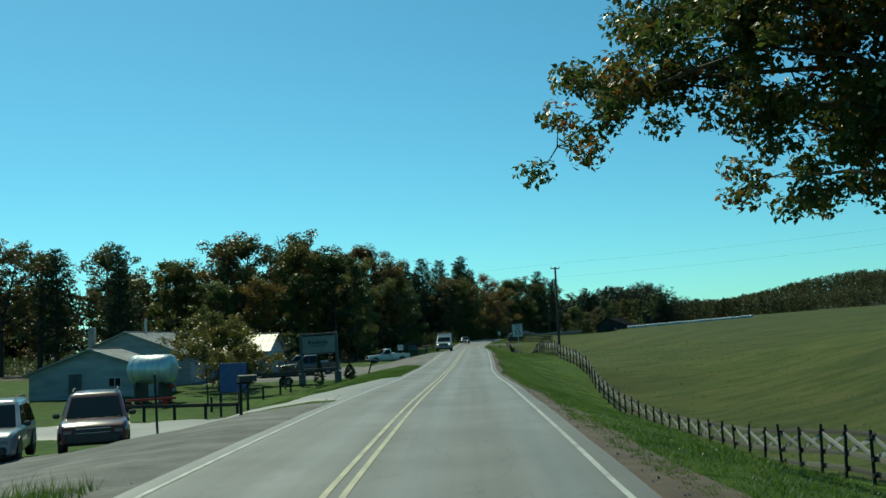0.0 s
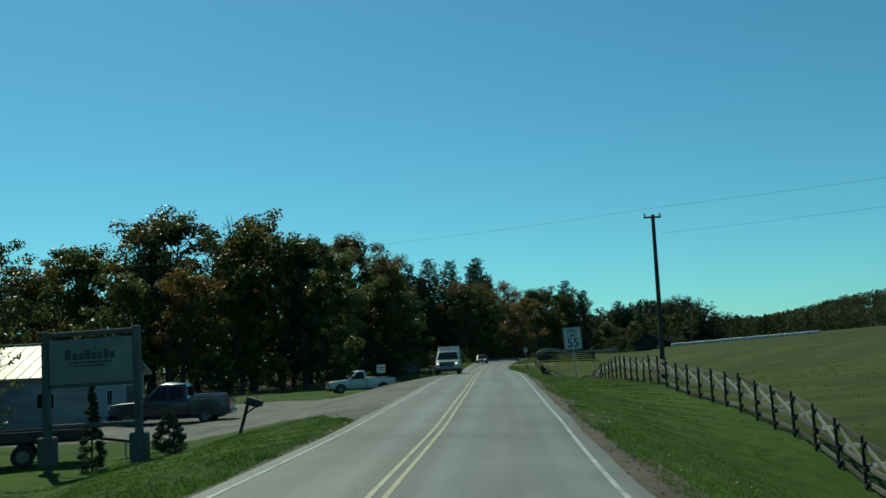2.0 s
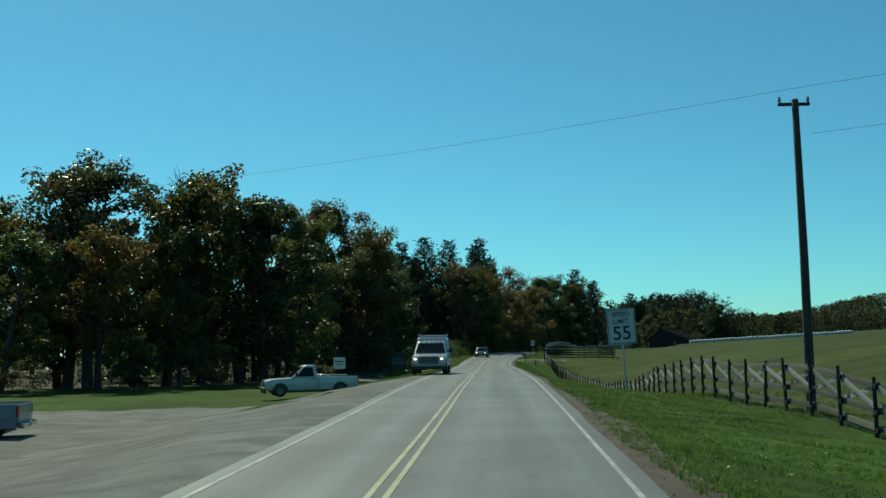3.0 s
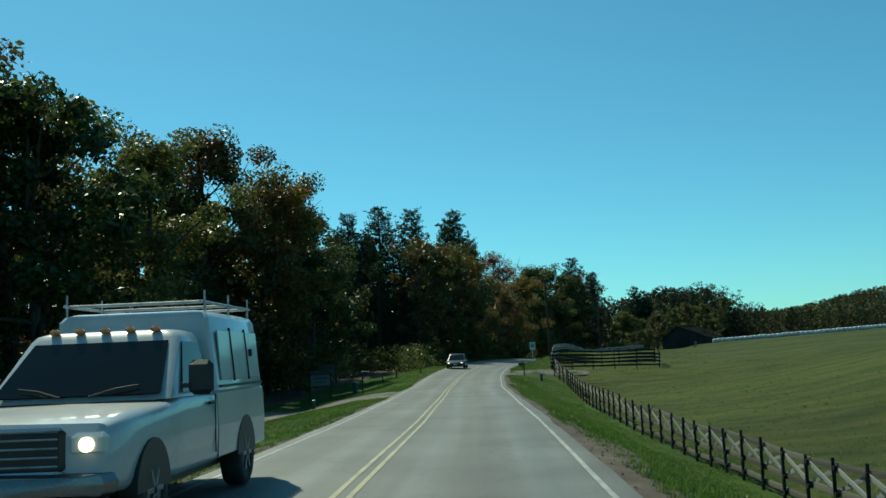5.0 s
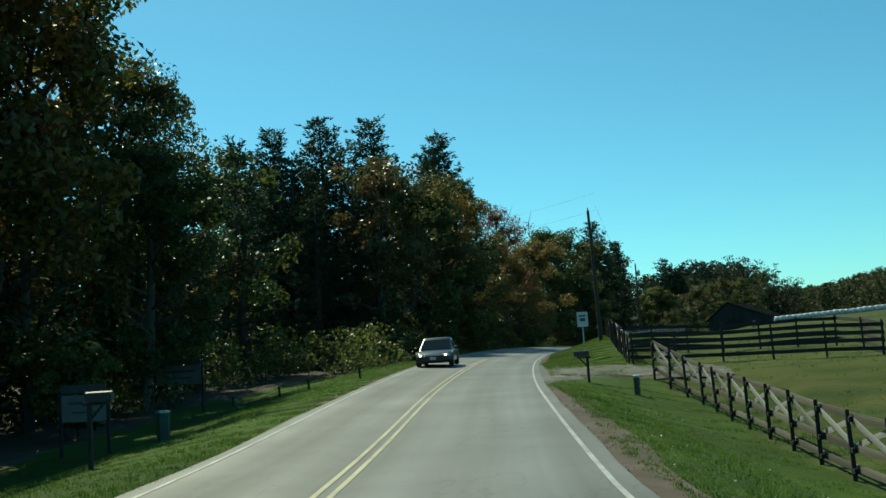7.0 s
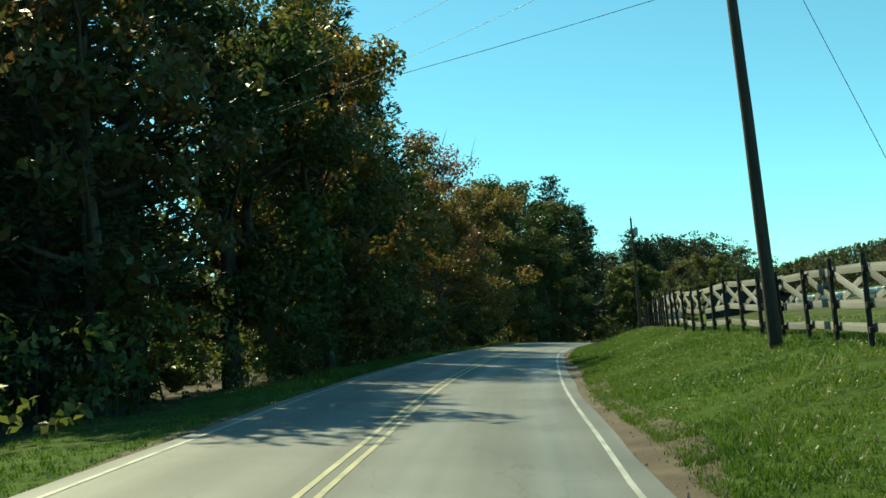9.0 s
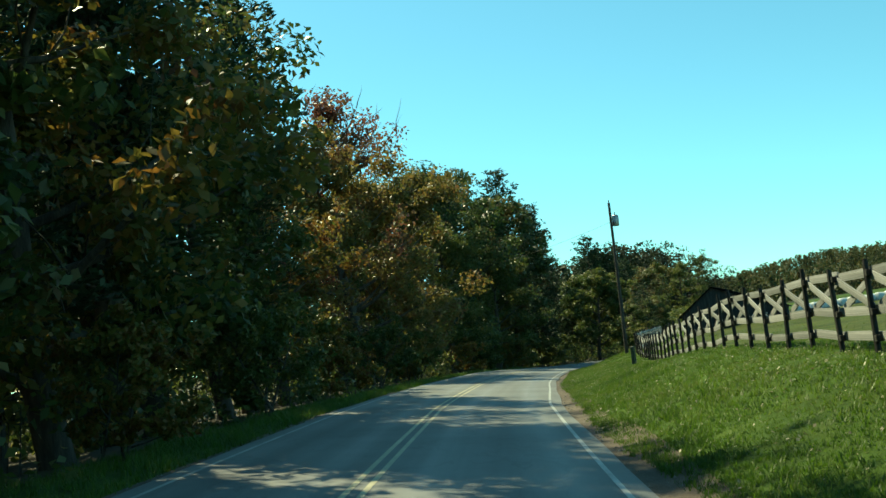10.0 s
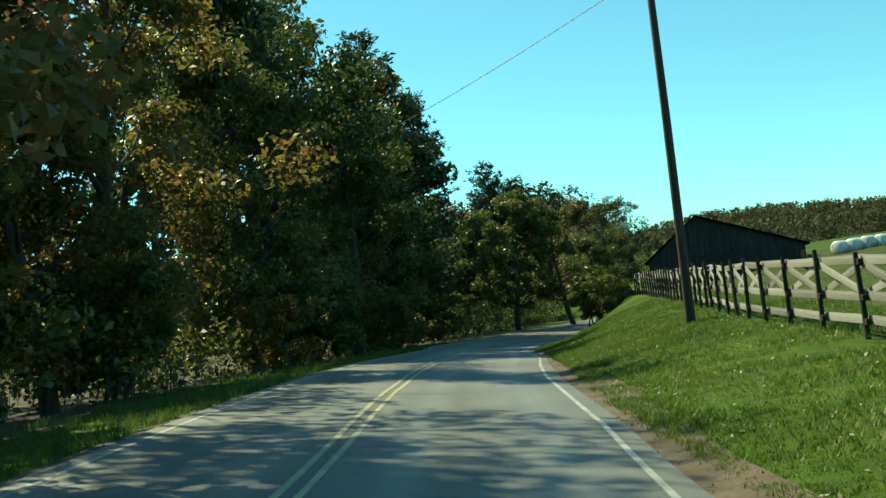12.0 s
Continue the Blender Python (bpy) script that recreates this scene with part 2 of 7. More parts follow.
CAR_WHITE = mat("white_car_paint", [(0.351, 0.3697, 0.3825), (0.4208, 0.4395, 0.4462), (0.459, 0.4718, 0.4777)], scale=1.2, rough=0.3, fine=12, coat=0.6)
CAR_DARK = mat("black_car_paint", [(0.012, 0.013, 0.015), (0.02, 0.021, 0.023), (0.03, 0.03, 0.032)], scale=1.2, rough=0.3, fine=12, coat=0.6)
CAR_GREY = mat("blue_grey_car_paint", [(0.12, 0.145, 0.17), (0.17, 0.20, 0.23), (0.21, 0.24, 0.27)], scale=1.2, rough=0.3, fine=12, coat=0.6)
CAR_RED = mat("dark_red_car_paint", [(0.036, 0.003, 0.0055), (0.052, 0.005, 0.008), (0.064, 0.008, 0.011)], scale=1.2, rough=0.26, fine=12, coat=0.3)
TYRE = mat("tyre_rubber", [(0.012, 0.012, 0.012), (0.022, 0.022, 0.022), (0.035, 0.034, 0.032)], scale=5, rough=0.85, fine=30)
PLASTIC = mat("black_plastic", [(0.014, 0.014, 0.015), (0.024, 0.024, 0.025)], scale=5, rough=0.5, fine=40)
CHROME = mat("chrome", [(0.5, 0.51, 0.52), (0.6, 0.61, 0.62)], scale=4, rough=0.15, metal=1.0)
RIM = mat("alloy_rim", [(0.13, 0.135, 0.14), (0.22, 0.225, 0.23)], scale=6, rough=0.4, metal=0.8)
BUMPER = mat("dull_chrome", [(0.16, 0.165, 0.17), (0.24, 0.245, 0.25)], scale=4, rough=0.3, metal=0.9)
STONE = mat("grey_stone", [(0.084, 0.08232, 0.0756), (0.1596, 0.1554, 0.1428), (0.252, 0.2436, 0.2268)], scale=2, rough=0.9, fine=30, island=0.5, world_space=True)
LENS_RED = mat("tail_lamp_red", [(0.25, 0.01, 0.01), (0.34, 0.02, 0.02)], rough=0.2, coat=0.5)
LENS_AMBER = mat("amber_lens", [(0.45, 0.14, 0.02), (0.55, 0.2, 0.03)], rough=0.2, coat=0.5)
LENS_GREY = mat("dull_headlamp_lens", [(0.10, 0.11, 0.12), (0.16, 0.17, 0.18)], rough=0.15, coat=0.6)
LENS_CLEAR = mat("headlamp_lens", [(0.55, 0.55, 0.52), (0.7, 0.7, 0.66)], rough=0.12, coat=0.8)
GLASS = glass_mat("window_glass")
GREEN_BOX = mat("green_pedestal", [(0.02, 0.045, 0.03), (0.035, 0.065, 0.045)], scale=5, rough=0.6, fine=30)
WRAP = mat("white_bale_wrap", [(0.3444, 0.3936, 0.41), (0.492, 0.533, 0.5412), (0.5904, 0.615, 0.615)], scale=2.5, rough=0.38, bump=0.02, fine=10, obj=0.2)
LAMP_ON = bpy.data.materials.new("headlamp_lit")
LAMP_ON.use_nodes = True
LAMP_ON.node_tree.nodes["Principled BSDF"].inputs["Emission Color"].default_value = (1.0, 0.86, 0.6, 1)
LAMP_ON.node_tree.nodes["Principled BSDF"].inputs["Emission Strength"].default_value = 3.0


def road_surface():
    """Asphalt with worn wheel tracks, long streaks, patches and sealed cracks, laid out along the lanes."""
    m = mat("road_asphalt", [(0.0724, 0.0781, 0.0784), (0.1087, 0.1168, 0.1161), (0.1416, 0.1507, 0.1483)], scale=0.35, rough=0.62, bump=0.004, fine=55, detail=6, big=0.08, bigdark=0.86, world_space=True)
    n, l = m.node_tree.nodes, m.node_tree.links
    b = n["Principled BSDF"]
    col = b.inputs["Base Color"].links[0].from_socket
    uv = n.new("ShaderNodeUVMap")
    uv.uv_map = "lane"
    sx = n.new("ShaderNodeSeparateXYZ")
    l.new(uv.outputs[0], sx.inputs[0])

    def node(op, a, c=None, d=None):
        k = n.new("ShaderNodeMath")
        k.operation = op
        for i, v in enumerate((a, c, d)):
            if v is None:
                continue
            if isinstance(v, (int, float)):
                k.inputs[i].default_value = v
            else:
                l.new(v, k.inputs[i])
        return k.outputs[0]

    def tex(scale, stretch, detail=3.0):
        mp = n.new("ShaderNodeMapping")
        mp.inputs["Scale"].default_value = stretch
        l.new(uv.outputs[0], mp.inputs["Vector"])
        t = n.new("ShaderNodeTexNoise")
        t.inputs["Scale"].default_value, t.inputs["Detail"].default_value = scale, detail
        l.new(mp.outputs[0], t.inputs["Vector"])
        return t.outputs["Fac"]

    track = None
    for o in (-2.35, -0.75, 0.75, 2.35):
        d = node("DIVIDE", node("SUBTRACT", sx.outputs[0], o), 0.34)
        g = node("EXPONENT", node("MULTIPLY", node("MULTIPLY", d, d), -1.0))
        track = g if track is None else node("ADD", track, g)
    streak = tex(1.0, (2.6, 0.05, 1))
    patch = tex(1.0, (0.5, 0.09, 1), 5.0)
    crack = node("ABSOLUTE", node("SUBTRACT", tex(1.0, (0.55, 0.22, 1), 6.0), 0.5))
    k = node("ADD", 0.74, node("MULTIPLY", track, 0.16))
    k = node("ADD", k, node("MULTIPLY", node("SUBTRACT", streak, 0.5), 0.9))
    k = node("ADD", k, node("MULTIPLY", patch, 0.36))
    seal = n.new("ShaderNodeMapRange")
    seal.inputs["From Min"].default_value, seal.inputs["From Max"].default_value = 0.0015, 0.006
    seal.inputs["To Min"].default_value, seal.inputs["To Max"].default_value = 0.8, 1.0
    l.new(crack, seal.inputs["Value"])
    k = node("MULTIPLY", k, seal.outputs[0])
    mul = n.new("ShaderNodeMix")
    mul.data_type, mul.blend_type = "RGBA", "MULTIPLY"
    mul.inputs["Factor"].default_value = 1.0
    l.new(col, mul.inputs["A"])
    l.new(k, mul.inputs["B"])
    l.new(mul.outputs["Result"], b.inputs["Base Color"])
    l.new(node("SUBTRACT", 0.72, node("MULTIPLY", track, 0.12)), b.inputs["Roughness"])
    return m


ROAD_ASPHALT = road_surface()


# ---------------------------------------------------------------- mesh helpers
def mesh_from(name, verts, faces, material, smooth=False):
    me = bpy.data.meshes.new(name)
    me.from_pydata([tuple(v) for v in verts], [], [tuple(int(i) for i in f) for f in faces])
    if isinstance(material, (list, tuple)):
        for mm in material:
            me.materials.append(mm)
    else:
        me.materials.append(material)
    if smooth:
        me.polygons.foreach_set("use_smooth", [True] * len(me.polygons))
    me.update()
    return me


def quads_mesh(name, verts, per, material):
    """A mesh of separate faces from an array (faces * per, 3)."""
    verts = np.asarray(verts, dtype=np.float32).reshape(-1, 3)
    nf = len(verts) // per
    me = bpy.data.meshes.new(name)
    me.vertices.add(len(verts))
    me.vertices.foreach_set("co", verts.ravel())
    me.loops.add(nf * per)
    me.loops.foreach_set("vertex_index", np.arange(nf * per, dtype=np.int32))
    me.polygons.add(nf)
    me.polygons.foreach_set("loop_start", np.arange(0, nf * per, per, dtype=np.int32))
    me.polygons.foreach_set("loop_total", np.full(nf, per, dtype=np.int32))
    me.materials.append(material)
    me.update(calc_edges=True)
    return me


class Geo:
    """Vertices and faces, gathered piece by piece."""

    def __init__(self):
        self.v, self.f = [], []

    def add(self, verts, faces):
        k = len(self.v)
        self.v.extend(tuple(p) for p in verts)
        self.f.extend(tuple(i + k for i in f) for f in faces)
        return self

    def box(self, cx, cy, cz, sx, sy, sz, bevel=0.0, turn=None):
        """A box with chamfered edges."""
        hx, hy, hz = sx / 2, sy / 2, sz / 2
        b = min(bevel, hx * 0.9, hy * 0.9, hz * 0.9)
        if b <= 0:
            vs = [(x, y, z) for z in (-hz, hz) for y in (-hy, hy) for x in (-hx, hx)]
            fs = [(0, 2, 3, 1), (4, 5, 7, 6), (0, 1, 5, 4), (2, 6, 7, 3), (0, 4, 6, 2), (1, 3, 7, 5)]
        else:
            ring = [(-hx + b, -hy), (hx - b, -hy), (hx, -hy + b), (hx, hy - b), (hx - b, hy), (-hx + b, hy), (-hx, hy - b), (-hx, -hy + b)]
            small = [(x * (hx - b) / hx, y * (hy - b) / hy) for x, y in ring]
            vs = [(x, y, -hz) for x, y in small] + [(x, y, -hz + b) for x, y in ring] + [(x, y, hz - b) for x, y in ring] + [(x, y, hz) for x, y in small]
            fs = [tuple(range(7, -1, -1)), tuple(range(24, 32))]
            for r in range(3):
                for k in range(8):
                    a, c = r * 8 + k, r * 8 + (k + 1) % 8
                    fs.append((a, c, c + 8, a + 8))
        m = turn or Matrix.Identity(3)
        return self.add([tuple((m @ Vector(p)) + Vector((cx, cy, cz))) for p in vs], fs)

    def tube(self, pts, radii, n=8, cap=True):
        pts = [Vector(p) for p in pts]
        k0 = len(self.v)
        side = None
        for i, p in enumerate(pts):
            d = (pts[min(i + 1, len(pts) - 1)] - pts[max(i - 1, 0)])
            d = d.normalized() if d.length > 1e-9 else Vector((0, 0, 1))
            if side is None:
                side = d.orthogonal().normalized()
            side = (side - d * side.dot(d))
            side = side.normalized() if side.length > 1e-6 else d.orthogonal().normalized()
            up = d.cross(side)
            for a in range(n):
                t = 2 * math.pi * a / n
                self.v.append(tuple(p + (side * math.cos(t) + up * math.sin(t)) * radii[i]))
        for i in range(len(pts) - 1):
            for a in range(n):
                b = (a + 1) % n
                self.f.append((k0 + i * n + a, k0 + i * n + b, k0 + (i + 1) * n + b, k0 + (i + 1) * n + a))
        if cap:
            self.f.append(tuple(k0 + a for a in reversed(range(n))))
            e = k0 + (len(pts) - 1) * n
            self.f.append(tuple(e + a for a in range(n)))
        return self

    def loft(self, rings, closed=True, caps=True):
        k0, n = len(self.v), len(rings[0])
        for r in rings:
            self.v.extend(tuple(p) for p in r)
        for i in range(len(rings) - 1):
            for a in range(n if closed else n - 1):
                b = (a + 1) % n
                self.f.append((k0 + i * n + a, k0 + i * n + b, k0 + (i + 1) * n + b, k0 + (i + 1) * n + a))
        if caps and closed:
            self.f.append(tuple(k0 + a for a in reversed(range(n))))
            e = k0 + (len(rings) - 1) * n
            self.f.append(tuple(e + a for a in range(n)))
        return self

    def prism(self, outline, axis, a, b):
        """An outline of two coordinates, drawn out from a to b along axis 0 (x) or 1 (y) or 2 (z)."""
        def at(p, q):
            return ((q, p[0], p[1]), (p[0], q, p[1]), (p[0], p[1], q))[axis]
        return self.loft([[at(p, a) for p in outline], [at(p, b) for p in outline]])

    def disc(self, c, axis, r, thick, n=24, inner=0.0):
        c = Vector(c)
        ax = [Vector((1, 0, 0)), Vector((0, 1, 0)), Vector((0, 0, 1))][axis]
        u = ax.orthogonal().normalized()
        w = ax.cross(u)
        prof = [(inner, -thick / 2), (r * 0.93, -thick / 2), (r, -thick * 0.36), (r, thick * 0.36), (r * 0.93, thick / 2), (inner, thick / 2)]
        rings = []
        for k in range(n + 1):
            t = 2 * math.pi * k / n
            d = u * math.cos(t) + w * math.sin(t)
            rings.append([tuple(c + d * pr + ax * h) for pr, h in prof])
        return self.loft(rings, closed=True, caps=False)

    def mesh(self, name, material, smooth=False):
        return mesh_from(name, self.v, self.f, material, smooth)


def part(name, geo, material, parent, label="", smooth=False):
    """One mesh object, from a Geo or a mesh, under a thing or under a part."""
    me = geo.mesh(name, material, smooth) if isinstance(geo, Geo) else geo
    ob = new(name, me)
    if parent is not None:
        ob.parent = parent
    if label:
        tagged(ob, label)
    return ob


def thing(name, label, category, at=None, group="", kind=""):
    ob = new(name)
    ob.empty_display_size = 0.3
    if at is not None:
        ob.matrix_basis = at
    return tagged(ob, label, category, group, kind)


def single(name, geo, material, label, category, at=None, group="", kind="", smooth=False):
    ob = part(name, geo, material, None, smooth=smooth)
    if at is not None:
        ob.matrix_basis = at
    return tagged(ob, label, category, group, kind)


def between(a, b, width=1.0, depth=1.0):
    """The matrix that lays a unit piece along x from a to b."""
    a, b = Vector(a), Vector(b)
    d = b - a
    x = d.normalized()
    y = Vector((0, 0, 1)).cross(x)
    y = y.normalized() if y.length > 1e-4 else Vector((0, 1, 0))
    z = x.cross(y)
    m = Matrix((x, y, z)).transposed().to_4x4()
    m.translation = a
    return m @ Matrix.Diagonal((d.length, width, depth, 1))


# ---------------------------------------------------------------- the road's line and the land
def curve(y, ys, xs):
    """A smooth line through the stations (Catmull-Rom in y)."""
    ys, xs = np.asarray(ys, float), np.asarray(xs, float)
    m = np.gradient(xs, ys)
    y = np.asarray(y, float)
    i = np.clip(np.searchsorted(ys, y) - 1, 0, len(ys) - 2)
    h = ys[i + 1] - ys[i]
    t = np.clip((y - ys[i]) / h, 0, 1)
    h00, h10, h01, h11 = 2 * t**3 - 3 * t**2 + 1, t**3 - 2 * t**2 + t, -2 * t**3 + 3 * t**2, t**3 - t**2
    return h00 * xs[i] + h10 * h * m[i] + h01 * xs[i + 1] + h11 * h * m[i + 1]


_seg = np.arange(-160, 146.1, 1.0)
_cx = curve(_seg, [-160, -60, -10, 5, 15, 24, 34, 45, 60, 69, 78, 88, 98, 111, 117, 122, 127, 132, 137, 141, 146.2],
            [-9.0, -3.0, -1.2, -1.12, -1.02, -0.75, -0.35, 0.3, 1.15, 1.85, 2.5, 3.15, 3.95, 6.1, 7.6, 9.25, 11.0, 12.75, 14.75, 16.9, 20.1])
_line = [(float(a), float(b)) for a, b in zip(_cx, _seg)]
_head, _p = radians(33.0), Vector(_line[-1])
for _k in range(260):
    _head += radians(1.25 if _k < 45 else 0.0)
    _p = _p + Vector((math.sin(_head), math.cos(_head)))
    _line.append((_p.x, _p.y))
CENTRE = np.array(_line)
_d = np.gradient(CENTRE, axis=0)
TANGENT = _d / np.linalg.norm(_d, axis=1)[:, None]
NORMAL = np.stack([TANGENT[:, 1], -TANGENT[:, 0]], 1)      # to the right
STATION = np.concatenate([[0], np.cumsum(np.linalg.norm(np.diff(CENTRE, axis=0), axis=1))])
STATION = STATION - STATION[160]                            # zero at y = 0
# The plan is drawn in paces along the road, each PACE metres long, and in metres across it; lay() gives the true place.
PACE = 2.035
_theta = np.arctan2(TANGENT[:, 0], TANGENT[:, 1])
_pad = np.pad(_theta, 5, mode="edge")
_theta = np.convolve(_pad, np.hanning(13)[1:-1] / np.hanning(13).sum(), "valid")
_phi = _theta / PACE
_dc = np.diff(CENTRE, axis=0)
_th, _ph = (_theta[1:] + _theta[:-1]) / 2, (_phi[1:] + _phi[:-1]) / 2
_ac, _al = _dc[:, 0] * np.cos(_th) - _dc[:, 1] * np.sin(_th), PACE * (_dc[:, 0] * np.sin(_th) + _dc[:, 1] * np.cos(_th))
TRUE = np.concatenate([[[0, 0]], np.cumsum(np.stack([_ac * np.cos(_ph) + _al * np.sin(_ph), -_ac * np.sin(_ph) + _al * np.cos(_ph)], 1), axis=0)])
TRUE = TRUE - TRUE[160] + CENTRE[160]
BACK, LAST = 22.0, 298.0
# small corrections of the drawn plan, by paces along the road: of the road and of the land beside it to the right, of both along it
ROAD_SHIFT = ([0, 5, 16.5, 22, 29, 34.5, 50, 58, 64, 71, 76, 81.5, 87, 104, 110, 116, 128, 134, 140.5, 145, 180],
              [-0.12, -0.12, 0.15, 0.15, 0.18, 0.36, 0.3, 0.26, 0.02, -0.14, -0.36, -0.53, -0.74, -0.51, -0.43, -0.08, 0.54, 1.34, 2.3, 2.5, 2.5])
LAND_SHIFT = ([0, 37, 52, 64, 107, 114, 122, 134, 144, 157, 170], [0, 0.1, -0.65, -1.3, -1.3, -0.3, -0.4, 1.3, 2.3, 0, 1.0])
LONG_SHIFT = ([0, 112, 116, 134, 144, 167, 200], [0, 0, 1.0, 4.3, 6.4, 7.0, 9.0])


def reference(x, y):
    """The stretch of road by which a plan place is laid out: some paces before it."""
    yy = np.asarray(y, float) + 0.6 * np.maximum(np.asarray(x, float) - 58, 0)
    j = np.clip(np.interp(yy - BACK, CENTRE[:310, 1], np.arange(310)), 160, LAST)
    k = np.arange(len(CENTRE))
    at = [np.interp(j, k, c) for c in (CENTRE[:, 0], CENTRE[:, 1], TRUE[:, 0], TRUE[:, 1], _theta, _phi)]
    return at


def lay(x, y):
    """True places, in metres, of places in the plan."""
    cx, cy, tx, ty, th, ph = reference(x, y)
    dx, dy = np.asarray(x, float) - cx, np.asarray(y, float) - cy
    ac, al = dx * np.cos(th) - dy * np.sin(th), PACE * (dx * np.sin(th) + dy * np.cos(th))
    off = np.clip((np.abs(np.asarray(x, float) - np.interp(y, CENTRE[:310, 1], CENTRE[:310, 0])) - 4) / 5, 0, 1)
    side = np.interp(y, ROAD_SHIFT[0], ROAD_SHIFT[1]) * (1 - off) + np.interp(y, LAND_SHIFT[0], LAND_SHIFT[1]) * off
    return tx + ac * np.cos(ph) + al * np.sin(ph) + side, ty - ac * np.sin(ph) + al * np.cos(ph) + np.interp(y, LONG_SHIFT[0], LONG_SHIFT[1])


def laid(v):
    """The same for rows of x, y, z."""
    v = np.array(v, float)
    v[..., 0], v[..., 1] = lay(v[..., 0], v[..., 1])
    return v


def turned(x, y, deg):
    """A plan direction, in degrees from +x, as it lies in truth."""
    _, _, _, _, th, ph = reference(x, y)
    dx, dy = math.cos(radians(deg)), math.sin(radians(deg))
    ac, al = dx * math.cos(th) - dy * math.sin(th), PACE * (dx * math.sin(th) + dy * math.cos(th))
    return math.degrees(math.atan2(-ac * math.sin(ph) + al * math.cos(ph), ac * math.cos(ph) + al * math.sin(ph)))


ROAD_Z = curve(STATION, [-161, -40, 0, 6, 11.5, 17.4, 23.5, 30, 42, 54, 64, 76, 84, 89, 95, 106, 111, 117, 123, 130, 138, 146, 152, 160, 172, 200, 600],
               [0.3, 0.05, 0.02, 0.04, -0.02, -0.16, -0.37, -0.44, -0.28, -0.09, -0.13, -0.32, -0.43, -0.43, -0.22, 0.17, 0.33, 0.47, 0.55, 0.56, 0.45, 0.29, 0.05, -0.4, -0.95, -1.3, -1.3])
BANK = np.interp(STATION, [-200, 88, 94, 104, 112, 150, 170, 600], [0, 0, 0.012, 0.062, 0.0787, 0.0787, 0.05, 0.05])      # how steeply the road falls to the right in the bend
WIDTH_R = curve(STATION, [-200, 5, 34, 58, 71, 87, 116, 128, 135, 143, 150, 600], [2.8, 2.8, 2.72, 2.94, 3.0, 3.15, 3.0, 2.9, 3.1, 3.0, 3.1, 3.1])
WIDTH_L = curve(STATION, [-200, 5, 34, 60, 71, 87, 113, 143, 600], [2.1, 2.1, 2.08, 2.15, 2.15, 2.4, 2.5, 2.45, 2.6])

FENCE_LINE = np.array([(10.0, -8, -1.0), (10.1, 3, -1.5), (10.4, 12.8, -2.65), (10.6, 18, -3.55), (10.6, 25, -4.05), (10.3, 31, -3.7), (10.2, 35, -2.7), (10.5, 38.5, -1.75),
                       (10.6, 42, -1.15), (10.5, 47, -0.65), (10.6, 52, -0.6), (11.0, 57, -1.0), (11.7, 62, -1.9), (12.3, 68, -2.55), (12.4, 75, -2.6), (12.2, 82, -2.25), (12.5, 90, -1.95),
                       (12.8, 95, -1.5), (12.9, 97.5, -1.0), (12.4, 99.5, -0.4), (12.9, 103.5, -0.1), (13.7, 107.3, 0.35), (14.3, 112.2, 0.98), (15.3, 116, 1.14), (16.4, 119.5, 1.24), (17.9, 123.2, 1.35),
                       (19.4, 127, 1.28), (21.3, 131.5, 0.85), (22.7, 134.5, 0.55), (25.0, 138.6, 0.36), (27.2, 142.5, 0.6), (31.5, 146.5, 0.78), (38, 152.0, 0.95), (44, 157.0, 1.1)])


def along_road(x, y):
    """Station index and distance to the right of the centre line for arrays of places."""
    x, y = np.asarray(x, float).ravel(), np.asarray(y, float).ravel()
    idx, dist = np.zeros(len(x), int), np.zeros(len(x))
    for a in range(0, len(x), 4000):
        s = slice(a, a + 4000)
        dx, dy = x[s, None] - CENTRE[None, :, 0], y[s, None] - CENTRE[None, :, 1]
        i = np.argmin(dx * dx + dy * dy, axis=1)
        r = np.arange(len(i))
        idx[s] = i
        dist[s] = dx[r, i] * NORMAL[i, 0] + dy[r, i] * NORMAL[i, 1]
        far = np.hypot(dx[r, i], dy[r, i])
        dist[s] = np.sign(dist[s]) * np.maximum(np.abs(dist[s]), far * (far > 6))
    return idx, dist


def smooth01(t):
    t = np.clip(t, 0, 1)
    return t * t * (3 - 2 * t)


_fi, _fd = along_road(FENCE_LINE[:, 0], FENCE_LINE[:, 1])
_fs = STATION[_fi]
LEFT_FALL = ([-200, 0, 10, 17, 25, 38, 48, 62, 76, 84, 97, 105, 113, 130, 150, 600], [0.3, 0.45, 0.9, 1.35, 1.5, 1.2, 1.15, 1.45, 1.25, 1.4, 1.5, 1.0, 0.5, 0.3, 0.3, 0.3])


